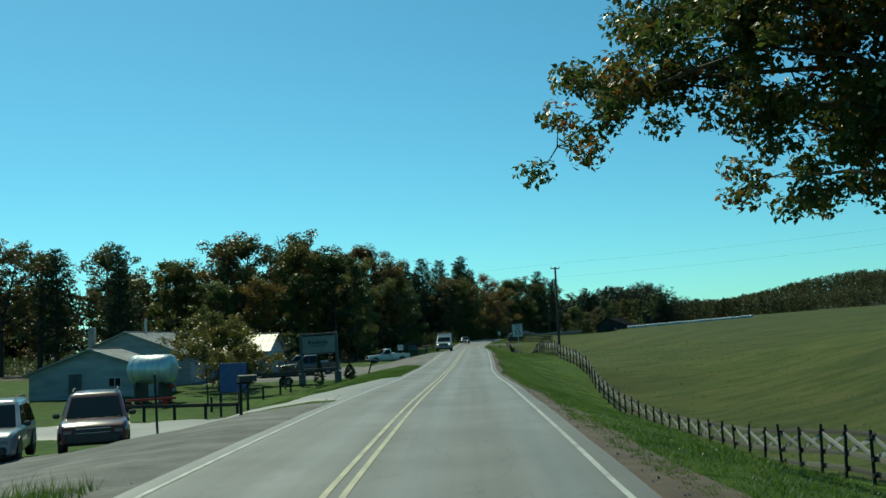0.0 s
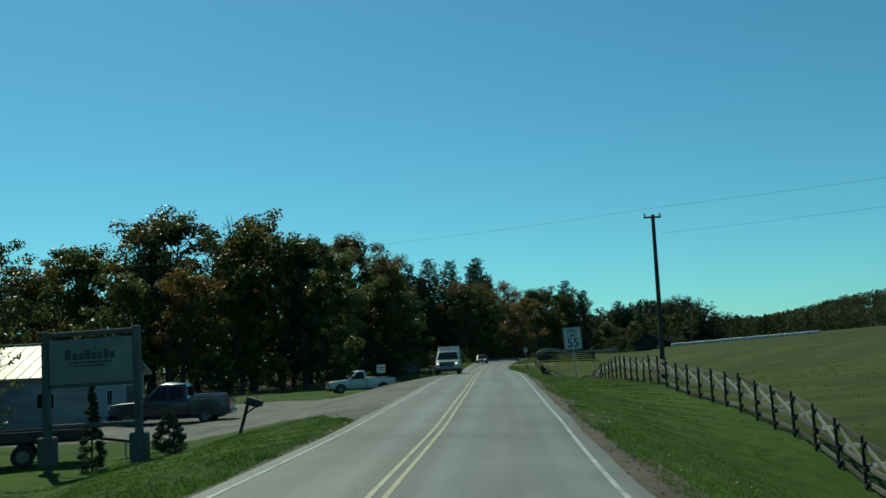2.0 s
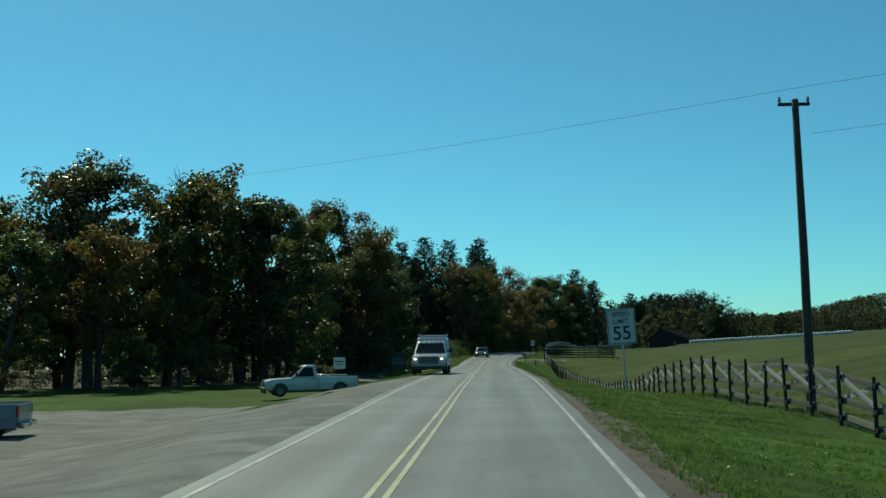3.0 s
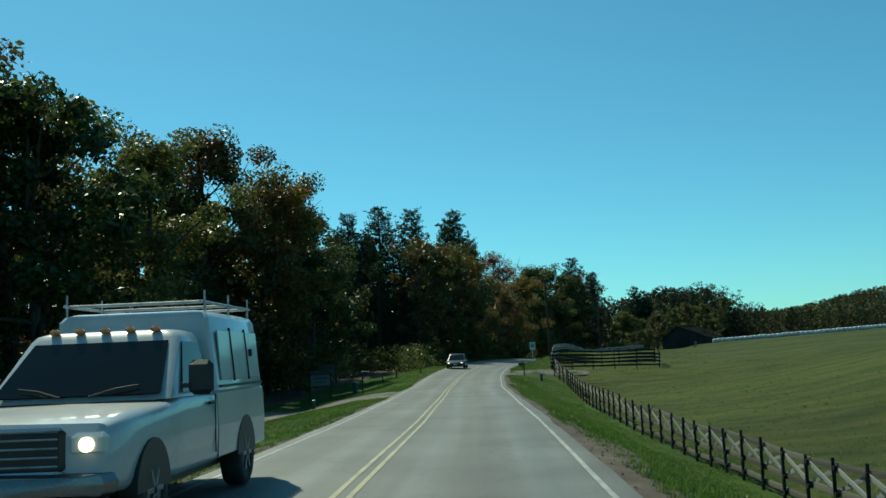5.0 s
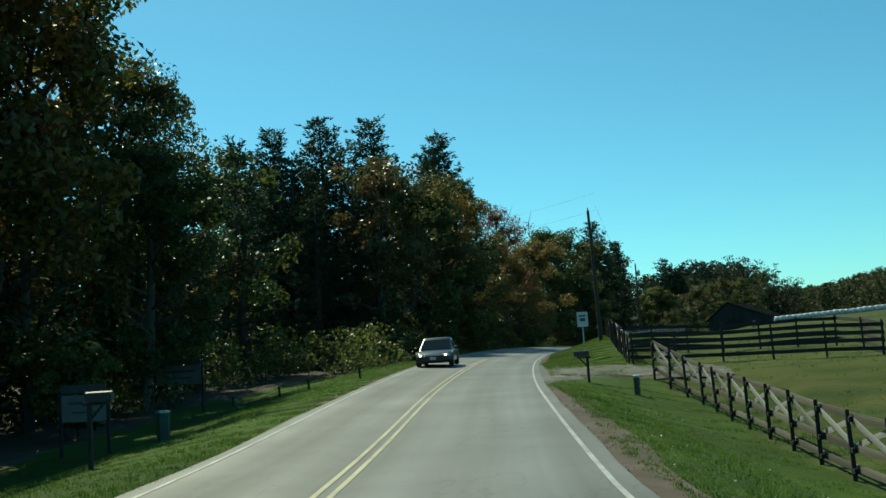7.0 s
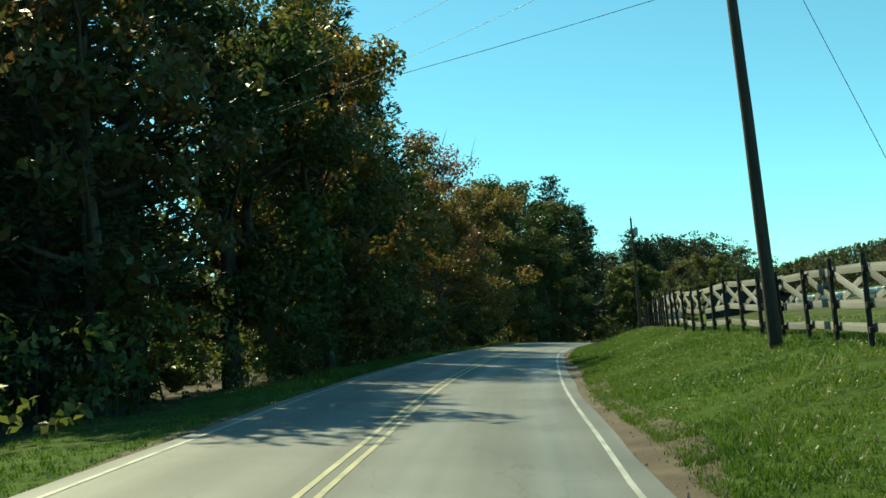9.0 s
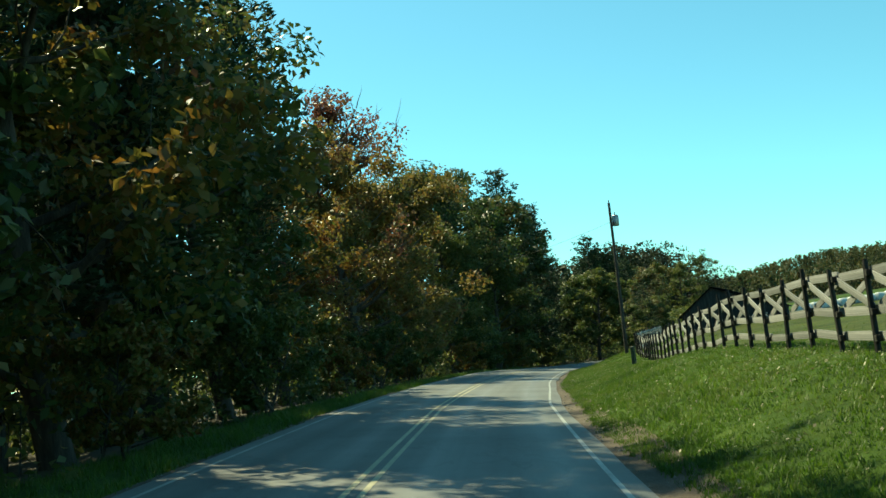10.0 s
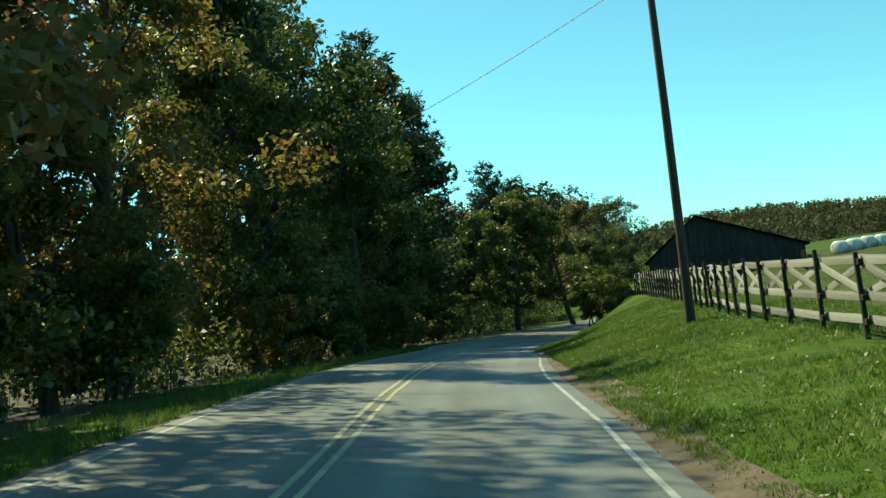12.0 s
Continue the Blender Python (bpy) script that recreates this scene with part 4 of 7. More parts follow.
LABELS = {"near_a": "roadside tree with yellow-brown autumn leaves", "near_b": "dense green roadside tree at the wood's edge", "near_c": "roadside tree with golden and rusty leaves in the sun", "near_d": "roadside oak with green and rusty leaves",
          "back_a": "oak deep in the wood with dull autumn leaves", "back_b": "dark green tree deep in the wood", "oak_a": "tall oak with dull green and russet autumn leaves", "oak_b": "tall oak with thinning rust-brown autumn leaves", "oak_c": "tall maple turning yellow and rust", "oak_d": "tall leafy tree still mostly dark green",
          "road_a": "roadside tree with yellow-brown autumn leaves", "road_b": "dense green roadside tree at the wood's edge", "road_d": "roadside oak with green and rusty leaves",
          "thin": "slender half-bare tree with sparse reddish leaves", "bare": "leafless tree with fine grey twigs above the wood", "pine_a": "tall dark white pine in a dense group", "pine_b": "tall narrow white pine with level branches", "pine_c": "bushy dark green pine", "pine_d": "dense bushy pine with a dark broad crown",
          "under": "leafy green bush under the trees", "under_b": "brownish bush at the wood's edge"}


def plant(key, x, y, scale=1.0, turn=None, sx=1.0, group="", sink=0.15):
    r = random.random() * 360 if turn is None else turn
    name = "pine_tree" if key.startswith("pine") else "bush" if key.startswith("under") else "tree"
    m = spot(x, y, -sink, turn=r)
    ob = thing(name, LABELS[key], "bush" if name == "bush" else "tree", m, group)
    trunk, crown = KINDS[key]
    for nm, me in (("trunk", trunk), ("crown", crown)):
        o = new(nm, me)
        o.parent = ob
    ob.scale = (scale * sx, scale * sx, scale)
    return ob


# the wood behind the yard, from the far end of the lot to the drive
WOOD = [("oak_b", -62, 77, 0.95), ("pine_a", -57, 74, 0.8), ("oak_a", -52, 79, 0.95), ("pine_b", -48.5, 75, 0.78), ("oak_d", -44, 82, 1.0), ("oak_c", -40, 80, 0.95), ("oak_b", -36.5, 84, 1.1),
        ("oak_a", -32.5, 81, 1.02), ("bare", -26.2, 88.5, 1.32), ("road_a", -27.5, 84.5, 1.5), ("road_d", -18.8, 86.6, 1.22), ("oak_a", -23, 90, 1.12), ("near_b", -16.4, 90.2, 1.32), ("near_d", -15.25, 100.4, 1.47), ("near_a", -14.0, 101.9, 1.45),
        ("oak_a", -70, 80, 1.0), ("oak_d", -78, 78, 1.0), ("pine_a", -84, 84, 1.0), ("oak_b", -92, 80, 1.0), ("oak_c", -29.5, 78, 0.72), ("oak_d", -36, 76, 0.75), ("near_b", -24.5, 81.5, 0.75),
        ("near_d", -11.5, 108, 1.15), ("oak_c", -12.5, 114, 0.85), ("near_b", -9.8, 105.5, 0.95),
        ("back_a", -19, 101, 1.0), ("back_b", -17, 104, 0.95), ("back_a", -13.5, 104.5, 0.75), ("pine_c", -12.4, 102.5, 0.75), ("back_b", -22, 98, 1.0), ("back_a", -25, 95, 1.0), ("pine_c", -18.5, 97.5, 0.75), ("back_b", -29, 92, 1.0),
        ("pine_c", -22.5, 92.5, 0.8), ("pine_c", -11.8, 110, 0.9), ("back_b", -13, 118, 0.9), ("pine_c", -9.8, 114.5, 0.85), ("back_b", -33, 88, 0.95), ("back_a", -39, 86, 0.95), ("pine_c", -14.5, 95.5, 0.6)]
for k_, x_, y_, s_ in WOOD:
    plant(k_, x_, y_, s_ * 1.13, group="trees of the wood")
for k_, x_, y_, s_ in [("pine_b", -10.87, 124.2, 0.95), ("pine_a", -6.58, 124.0, 1.03), ("pine_b", -2.05, 122.7, 0.95), ("pine_a", -8.6, 126.0, 0.86), ("pine_c", -4.4, 122.0, 1.08), ("pine_c", -8.6, 122.6, 1.05), ("pine_c", -6.2, 120.0, 0.8), ("pine_c", -2.6, 119.4, 0.8), ("pine_b", -12.8, 127, 0.85), ("oak_d", 1.6, 125.6, 0.9)]:
    plant(k_, x_, y_, s_ * 1.02, group="pines at the bend", sx=1.06)
# the close trees along the bend
ROADSIDE = [("oak_b", -1.6, 119.5, 0.85), ("near_d", 0.4, 124.2, 1.15), ("pine_c", 1.2, 128.4, 0.8), ("near_a", 3.3, 127.0, 1.2), ("oak_d", -0.6, 134.6, 0.8), ("near_b", 4.2, 134.4, 0.98), ("near_a", 5.6, 138.8, 0.98), ("thin", 6.0, 144.4, 0.95), ("thin", 10.9, 149.4, 1.42),
            ("near_c", 9.4, 142.6, 1.22), ("near_b", 8.9, 147.6, 1.0), ("near_c", 12.9, 150.0, 0.82), ("near_c", 14.2, 154.4, 1.38), ("near_b", 17.8, 156.2, 1.08), ("near_d", 19.4, 160.2, 1.42), ("near_b", 23.6, 160.8, 1.0),
            ("road_a", 22.4, 166.0, 1.2), ("road_d", 27.6, 167.0, 1.1), ("road_b", 27.6, 171.5, 1.1), ("oak_d", 10.0, 152.5, 0.9), ("oak_a", 14.0, 162.0, 0.85), ("pine_a", 3.0, 147.0, 0.8), ("oak_c", -2.0, 139.5, 0.8), ("oak_a", 7.0, 160.0, 0.9),
            ("oak_a", 25.3, 167.2, 1.12), ("pine_a", 31.0, 170.5, 1.14), ("oak_d", 20.6, 164.0, 1.2), ("road_d", 28.0, 168.6, 1.40), ("near_d", 2.8, 132.0, 1.24), ("pine_a", 1.6, 131.6, 0.98), ("pine_b", 4.6, 136.2, 0.86), ("pine_b", 36.0, 172.0, 0.93), ("pine_c", 35.5, 178, 0.8), ("pine_d", 53.5, 185.8, 1.24), ("pine_d", 56.2, 184.6, 1.02), ("pine_d", 61.0, 186.0, 0.82), ("oak_d", 66.0, 186.0, 0.62), ("pine_d", 58.4, 189.0, 0.9), ("pine_d", 50.4, 189.0, 0.95), ("oak_a", 36.5, 180.4, 1.18), ("pine_a", 39.4, 181.6, 1.08), ("road_b", 47.5, 179, 0.95), ("oak_d", 55, 184, 0.75), ("road_d", 33, 183, 1.0), ("oak_d", 62, 190, 0.75), ("oak_c", 70, 192, 0.7), ("oak_d", 78, 190, 0.7), ("oak_a", 86, 196, 0.7), ("pine_b", 2.7, 130.4, 0.98),
            ("near_b", 41.3, 157.6, 0.42), ("near_d", 45.0, 159.4, 0.44), ("road_b", 46.5, 160.1, 0.5), ("pine_c", 43.4, 158.4, 0.42), ("oak_d", 46.8, 166.4, 0.6), ("road_b", 42.0, 168.0, 0.85), ("oak_a", 52.8, 171.2, 0.6)]
for k_, x_, y_, s_ in ROADSIDE:
    plant(k_, x_, y_, s_ * 1.08, group="trees along the bend")
for k_, x_, y_, s_ in [("under", -24, 74.5, 1.0), ("under_b", -19, 77, 1.0), ("under", -13.5, 84, 0.8), ("under_b", -34, 72, 1.1), ("under", -44, 73, 1.2), ("under", -10.3, 78.7, 0.34), ("under", -9.6, 76.3, 0.45), ("under", -13.5, 96.5, 0.7),
                       ("under", -9.6, 101, 0.8), ("under_b", 0.2, 119, 0.8), ("under", 3.4, 121.6, 0.6), ("under_b", 4.8, 126.0, 0.7), ("under", 6.4, 131.0, 0.75), ("under_b", 8.6, 136.0, 0.6), ("under", 9.8, 140.0, 0.75), ("under_b", 12.2, 144.8, 0.8),
                       ("under", 14.2, 149.8, 0.85), ("under_b", 17.6, 152.2, 0.7), ("under", 20.4, 156.2, 0.9), ("under_b", 24.6, 158.6, 0.8), ("under", 28.5, 163.5, 0.9), ("under_b", 33.0, 166.0, 0.8), ("under", 36.5, 171, 0.9), ("under", 40.2, 157.0, 0.7), ("under_b", 42.4, 158.2, 0.75), ("under", 44.2, 158.8, 0.8)]:
    plant(k_, x_, y_, s_, group="bushes at the wood's edge")
# deeper rows that close the wood
_r = random.Random(5)
for k_ in range(30):
    x_ = _r.uniform(-100, 6)
    y_ = _r.uniform(96, 150) if x_ > -40 else _r.uniform(88, 140)
    _e = float(np.interp(y_, CENTRE[:, 1], CENTRE[:, 0]))
    if x_ > _e - 15 or (-20 < x_ < -6 and y_ < 112):
        x_ -= 22
    plant(_r.choice(["back_a", "back_b", "back_a", "back_b"]), x_, y_, _r.uniform(0.85, 1.08), group="trees of the wood")

# undergrowth that closes the wood's floor
def undergrowth(label, places, seed, size=0.15, per=100):
    rng = np.random.default_rng(seed)
    p = np.array(places)
    z = land(p[:, 0], p[:, 1])
    n = 4
    c = np.repeat(laid(np.stack([p[:, 0], p[:, 1], z], 1)), n, 0) + rng.normal(size=(len(p) * n, 3)) * np.array([1.2, 1.2, 0]) + np.stack([0 * rng.random(len(p) * n), 0 * rng.random(len(p) * n), 0.2 + 2.6 * rng.random(len(p) * n) ** 1.4], 1)
    ob = thing("undergrowth", label, "undergrowth", kind="stuff")
    part("leaves", quads_mesh("leaves", leaf_cloud(rng, c, np.full(len(c), 0.75), per // n, size), 4, GREEN_LEAF), None, ob)
    stems = Geo()
    for (x, y, zz), g0 in zip(c[::3], np.repeat(z, n)[::3]):
        stems.tube([(x, y, g0 - 0.1), (x + 0.1, y, max(zz, g0 + 0.4))], [0.02, 0.01], 4, cap=False)
    part("stems", stems, BARK, ob)
    return ob


_pl = []
for k_ in range(420):
    x_ = _r.uniform(-98, -8)
    y_ = float(np.interp(x_, [-98, -50, -30, -14, -8], [84, 82, 86, 100, 112])) + 14 * _r.random() ** 1.3
    _pl.append((x_, y_))
undergrowth("dark bushy undergrowth between the trunks of the wood", _pl, 21)
_pl = []
for k_ in range(700):
    i_ = ZERO + _r.randrange(110, 205)
    p_ = CENTRE[i_] - NORMAL[i_] * (WIDTH_L[i_] + 4.2 + 13 * _r.random() ** 1.2)
    _pl.append((p_[0], p_[1]))
undergrowth("dark bushy undergrowth under the trees along the bend", _pl, 22)

_pl = []
for k_ in range(260):
    i_ = ZERO + _r.randrange(100, 128)
    p_ = CENTRE[i_] - NORMAL[i_] * (WIDTH_L[i_] + 12 + 11 * _r.random())
    _pl.append((p_[0], p_[1]))
undergrowth("dark leafy undergrowth at the edge of the wood", _pl, 23)

# the oak whose boughs hang over the road
wood_ = Geo()
rng_ = np.random.default_rng(77)
wood_.tube([(0, 0, -0.9), (0, 0, 0.6), (-0.1, 0.1, 3.2), (-0.3, 0.3, 5.5), (-0.2, 0.5, 9), (0, 0.4, 12.5)], [0.62, 0.45, 0.40, 0.34, 0.22, 0.06], 12)
tips_, rad_ = [], []
for a_, z_, ln_, rise_ in ((150, 5.9, 4.3, 0.42), (128, 5.6, 5.6, 0.36), (104, 4.9, 4.4, 0.16), (118, 5.0, 4.2, 0.12), (160, 7.4, 6.6, 0.30), (148, 8.0, 6.4, 0.30), (136, 8.4, 6.0, 0.34), (168, 6.6, 6.2, 0.36), (142, 6.2, 6.2, 0.36), (156, 7.2, 6.4, 0.4), (78, 5.6, 4.4, 0.3), (135, 7.4, 5.2, 0.5), (112, 8.2, 4.4, 0.55), (45, 6.2, 4.2, 0.35), (10, 6.8, 4.2, 0.4), (-40, 6.0, 4.4, 0.35), (-95, 6.4, 4.2, 0.4),
                           (-140, 6.8, 4.4, 0.4), (200, 7.6, 4.4, 0.5), (60, 9.4, 3.6, 0.7), (160, 9.8, 3.4, 0.7), (-70, 9.6, 3.4, 0.7), (240, 9.2, 3.6, 0.6), (100, 11, 2.6, 0.9), (-20, 11, 2.6, 0.9)):
    lp_ = limb(wood_, rng_, (-0.2, 0.25, z_), (math.cos(radians(a_)), math.sin(radians(a_)), rise_), ln_ * 1.15, 0.075, bend=0.22, up=-0.03, n=6, steps=5)
    for b_ in lp_[1:]:
        for j_ in range(4):
            o_ = Vector((rng_.normal(), rng_.normal(), rng_.normal() * 0.55)) * 0.62
            tw_ = limb(wood_, rng_, b_, tuple(o_ + Vector((0, 0, 0.05))), 0.75, 0.02, bend=0.4, up=0.0, n=3, steps=2)
            tips_.append(tuple(tw_[-1]))
            rad_.append(0.47)
oak_thing = thing("tree", "roadside oak with green and orange leaves overhanging the road", "tree", spot(8.2, 7.2, 0.45))
part("trunk", wood_, BARK, oak_thing, smooth=True)
BOUGH_LEAF = leaf_mat("oak_bough_leaves", [(0.028, 0.055, 0.013), (0.050, 0.085, 0.018), (0.075, 0.105, 0.022), (0.12, 0.11, 0.026), (0.24, 0.085, 0.02)], through=0.45, obj=0.0)
part("crown", quads_mesh("crown", leaf_cloud(rng_, tips_, rad_, 115, 0.092, long=1.7), 4, BOUGH_LEAF), None, oak_thing)


# far woods, one body of trees each
def far_wood(name, label, spots, seed, leaves=70, size=1.0, material=None):
    rng = np.random.default_rng(seed)
    qs, trunks = [], Geo()
    for x, y, h, pinelike in spots:
        z = ground_at(x, y) - 0.5
        x, y = (float(c) for c in lay(x, y))
        n = 44
        t = (np.arange(n) + rng.random(n)) / n
        if pinelike:
            t = 0.05 + 0.89 * t
            rr = (h * 0.26 * (1.02 - t) + 0.4) * (0.75 + 0.25 * np.sin(t * 30))
        else:
            t = 0.08 + 0.88 * t
            rr = h * 0.37 * np.sqrt(np.clip(1 - ((t - 0.5) / 0.52) ** 2, 0.02, 1))
        a = rng.random(n) * 2 * np.pi
        rad = rr * np.sqrt(rng.random(n))
        c = np.stack([x + np.cos(a) * rad, y + np.sin(a) * rad, z + t * h], 1)
        qs.append(leaf_cloud(rng, c, np.full(n, h * 0.075) * (0.7 + 0.6 * rng.random(n)) * ((1.25 - t) if pinelike else 1.0), max(3, leaves // 14), size * h / 18))
        trunks.tube([(x, y, z), (x, y, z + h * 0.85)], [h * 0.011, 0.05], 5, cap=False)
    ob = thing(name, label, "woods", kind="stuff")
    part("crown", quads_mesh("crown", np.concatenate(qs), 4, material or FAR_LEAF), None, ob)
    part("trunk", trunks, BARK, ob)
    return ob


_r = random.Random(9)
spots = []
for k_ in range(150):
    u_ = (k_ + _r.random()) / 150
    x_, y_ = 14 + u_ * 97, 205 + _r.uniform(0, 17) + 8 * math.sin(u_ * 9)
    h_ = float(np.interp(x_, [14, 60, 95, 105, 111], [17.5, 19, 21, 17.5, 13])) * _r.uniform(0.8, 1.0)
    spots.append((x_, y_, h_ * (1.04 + 0.2 * noise.noise((x_ * 0.085, 3.1, 0)) + 0.1 * noise.noise((x_ * 0.31, 7.7, 0))), _r.random() < 0.2))
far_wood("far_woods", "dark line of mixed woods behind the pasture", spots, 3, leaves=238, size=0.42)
spots = [(_r.uniform(104, 215), _r.uniform(228, 300), _r.uniform(10, 13.5), _r.random() < 0.2) for k_ in range(230)]
for k_ in range(1500):
    u_, v_ = _r.uniform(-130, 360), 75 - 165 * _r.random() ** 1.5
    spots.append((287 + 0.88 * u_ + 0.47 * v_, 353 - 0.47 * u_ + 0.88 * v_, _r.uniform(12, 15), _r.random() < 0.1))
far_wood("far_woods", "wooded hillside in autumn green and brown beyond the farm", spots, 4, leaves=44, size=1.25, material=HILL_LEAF)
spots = [(_r.uniform(-30, 60), _r.uniform(190, 270), _r.uniform(15, 20), _r.random() < 0.3) for k_ in range(110)] + [(_r.uniform(-190, -95), _r.uniform(60, 150), _r.uniform(16, 21), _r.random() < 0.3) for k_ in range(90)] + [(_r.uniform(-130, -6), _r.uniform(128, 190), _r.uniform(15, 20), _r.random() < 0.3) for k_ in range(130)]
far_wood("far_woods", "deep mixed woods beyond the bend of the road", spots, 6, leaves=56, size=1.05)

# ---------------------------------------------------------------- fences
POST_ME = Geo().tube([(0, 0, -0.25), (0.004, 0, 0.5), (-0.003, 0.003, 1.2), (0, 0, 1.42)], [0.05, 0.047, 0.044, 0.04], 7).mesh("post", POST_WOOD)
BOARD_ME = Geo().box(0.5, 0, 0, 1, 1, 1, 0.06).mesh("rail", FENCE_WOOD)
BROWN_BOARD_ME = Geo().box(0.5, 0, 0, 1, 1, 1, 0.06).mesh("rail", BROWN_BOARD)
DARK_BOARD_ME = Geo().box(0.5, 0, 0, 1, 1, 1, 0.06).mesh("rail", DARK_WOOD)


BLOCK_ME = Geo().box(0.5, 0, 0, 1, 1, 1, 0.08).mesh("block", POST_WOOD)


def fence(pts, bay, label, rails, brace, board, group="", tall=0.145):
    """Posts along a line of places, rails from post to post and crossed braces."""
    pts = np.array(pts, float)
    s = np.concatenate([[0], np.cumsum(np.linalg.norm(np.diff(pts[:, :2], axis=0), axis=1))])
    n = max(2, int(round(s[-1] / bay)) + 1)
    u = np.linspace(0, s[-1], n)
    x, y = curve(u, s, pts[:, 0]), curve(u, s, pts[:, 1])
    z = land(x, y)
    x, y = lay(x, y)
    ob = thing("fence", label, "fence", pose(x[0], y[0], z[0]), group)
    o = Vector((x[0], y[0], z[0]))
    rr = random.Random(int(abs(pts[0, 1]) * 7))
    feet = [Vector((x[k], y[k], z[k])) - o for k in range(n)]
    for k in range(n):
        p = new("post", POST_ME)
        p.parent = ob
        p.matrix_basis = pose(*feet[k], rr.gauss(0, 1.2), rr.gauss(0, 1.2), rr.random() * 360) @ Matrix.Diagonal((1, 1, rr.uniform(0.96, 1.04), 1))
        if brace:
            d = (feet[min(k + 1, n - 1)] - feet[max(k - 1, 0)]).normalized()
            for h in rails:
                r = new("block", BLOCK_ME)
                r.parent = ob
                r.matrix_basis = between(feet[k] - d * 0.03 + Vector((0, 0, h - 0.03)), feet[k] - d * 0.115 + Vector((0, 0, h - 0.03)), 0.08, 0.10)
    for k in range(n - 1):
        a, b = feet[k], feet[k + 1]
        d = (b - a).normalized()
        side = Vector((0, 0, 1)).cross(d).normalized() * -0.075
        over = d * 0.11
        for h in rails:
            r = new("rail", board)
            r.parent = ob
            j = 0.02 if k % 2 else -0.005
            r.matrix_basis = between(a + side * (1 + j * 8) - over + Vector((0, 0, h + rr.gauss(0, 0.012))), b + side * (1 + j * 8) + over + Vector((0, 0, h + rr.gauss(0, 0.012))), 0.03, tall)
        if brace:
            lo, hi = brace
            for p0, p1, sd in ((hi, lo, 1.55), (lo, hi, 0.6)):
                r = new("brace", BOARD_ME)
                r.parent = ob
                r.matrix_basis = between(a + side * sd + Vector((0, 0, p0)), b + side * sd + Vector((0, 0, p1)), 0.026, 0.125)
    return ob


fence(FENCE_LINE[:11, :2], 0.92, "weathered board fence with crossed braces on dark posts", (1.24, 0.66, 0.27), (0.70, 1.20), BROWN_BOARD_ME)
fence(FENCE_LINE[10:20, :2], 0.9, "weathered board fence with crossed braces dipping through the hollow", (1.24, 0.66, 0.27), (0.70, 1.20), BROWN_BOARD_ME)
fence(FENCE_LINE[20:, :2], 0.77, "pale weathered board fence with crossed braces on the grass bank", (1.24, 0.66, 0.27), (0.70, 1.20), BOARD_ME)
# corral rails: their darkness is shade painted into the board colour
fence([(13.0, 103.2), (16.2, 102.1), (19, 101.0), (21.8, 99.9)], 1.75, "dark four-rail corral fence in the pasture, its shade put into the colour", (1.24, 0.93, 0.62, 0.3), None, DARK_BOARD_ME, tall=0.15)
fence([(21.8, 99.9), (22.6, 101.8), (22.9, 103.6)], 1.75, "dark four-rail corral fence in the pasture, its shade put into the colour", (1.24, 0.93, 0.62, 0.3), None, DARK_BOARD_ME, tall=0.15)
fence([(13.6, 106.2), (17, 105.3), (20, 104.4), (22.9, 103.6)], 1.75, "dark four-rail corral fence in the pasture, its shade put into the colour", (1.24, 0.93, 0.62, 0.3), None, DARK_BOARD_ME, tall=0.15)


# ---------------------------------------------------------------- poles and wires
def utility_pole(x, y, top, label, arm=0.0, can=False, lean=0.0):
    z = ground_at(x, y)
    h = top - z
    ob = thing("utility_pole", label, "utility pole", spot(x, y, 0, 0, lean))
    part("pole", Geo().tube([(0, 0, -0.4), (0, 0, 0.2), (0.02, 0, h * 0.5), (0, 0, h - 0.03), (0, 0, h)], [0.145, 0.135, 0.115, 0.092, 0.075], 12), POLE_WOOD, ob, smooth=True)
    if arm:
        part("crossarm", Geo().box(0, 0.12, h - 0.12, arm, 0.09, 0.09, 0.012), POLE_WOOD, ob)
        for sx in (-0.45, 0.45):
            part("insulator", Geo().tube([(sx * arm, 0.12, h - 0.07), (sx * arm, 0.12, h + 0.0), (sx * arm, 0.12, h + 0.10)], [0.03, 0.05, 0.03], 8), BRICK, ob)
    else:
        part("insulator", Geo().tube([(0, 0, h - 0.02), (0, 0, h + 0.1), (0, 0, h + 0.2)], [0.02, 0.045, 0.03], 8), BRICK, ob)
    if can:
        t = part("transformer", Geo().tube([(0.36, 0.0, h - 1.75), (0.36, 0, h - 1.7), (0.36, 0, h - 1.0), (0.36, 0, h - 0.93)], [0.2, 0.24, 0.24, 0.15], 16), STEEL, ob, "grey steel transformer can", True)
        part("bushing", Geo().tube([(0.36, 0.05, h - 0.95), (0.36, 0.05, h - 0.72)], [0.05, 0.03], 8), BRICK, t)
        part("bracket", Geo().box(0.17, 0, h - 1.3, 0.2, 0.07, 0.3, 0.01), STEEL, t)
    return ob


POLE_A, POLE_B, POLE_C = (11.2, 48.3, 8.2), (14.1, 114.2, 10.0), (27.75, 144.4, 11.6)
utility_pole(*POLE_A, "brown wooden utility pole with a short crossarm behind the fence", arm=0.9, lean=0.0)
utility_pole(*POLE_B, "tall brown wooden utility pole by the fence on the bank", lean=-1.2)
utility_pole(*POLE_C, "brown wooden utility pole with a transformer can on the bank", can=True, lean=0.3)


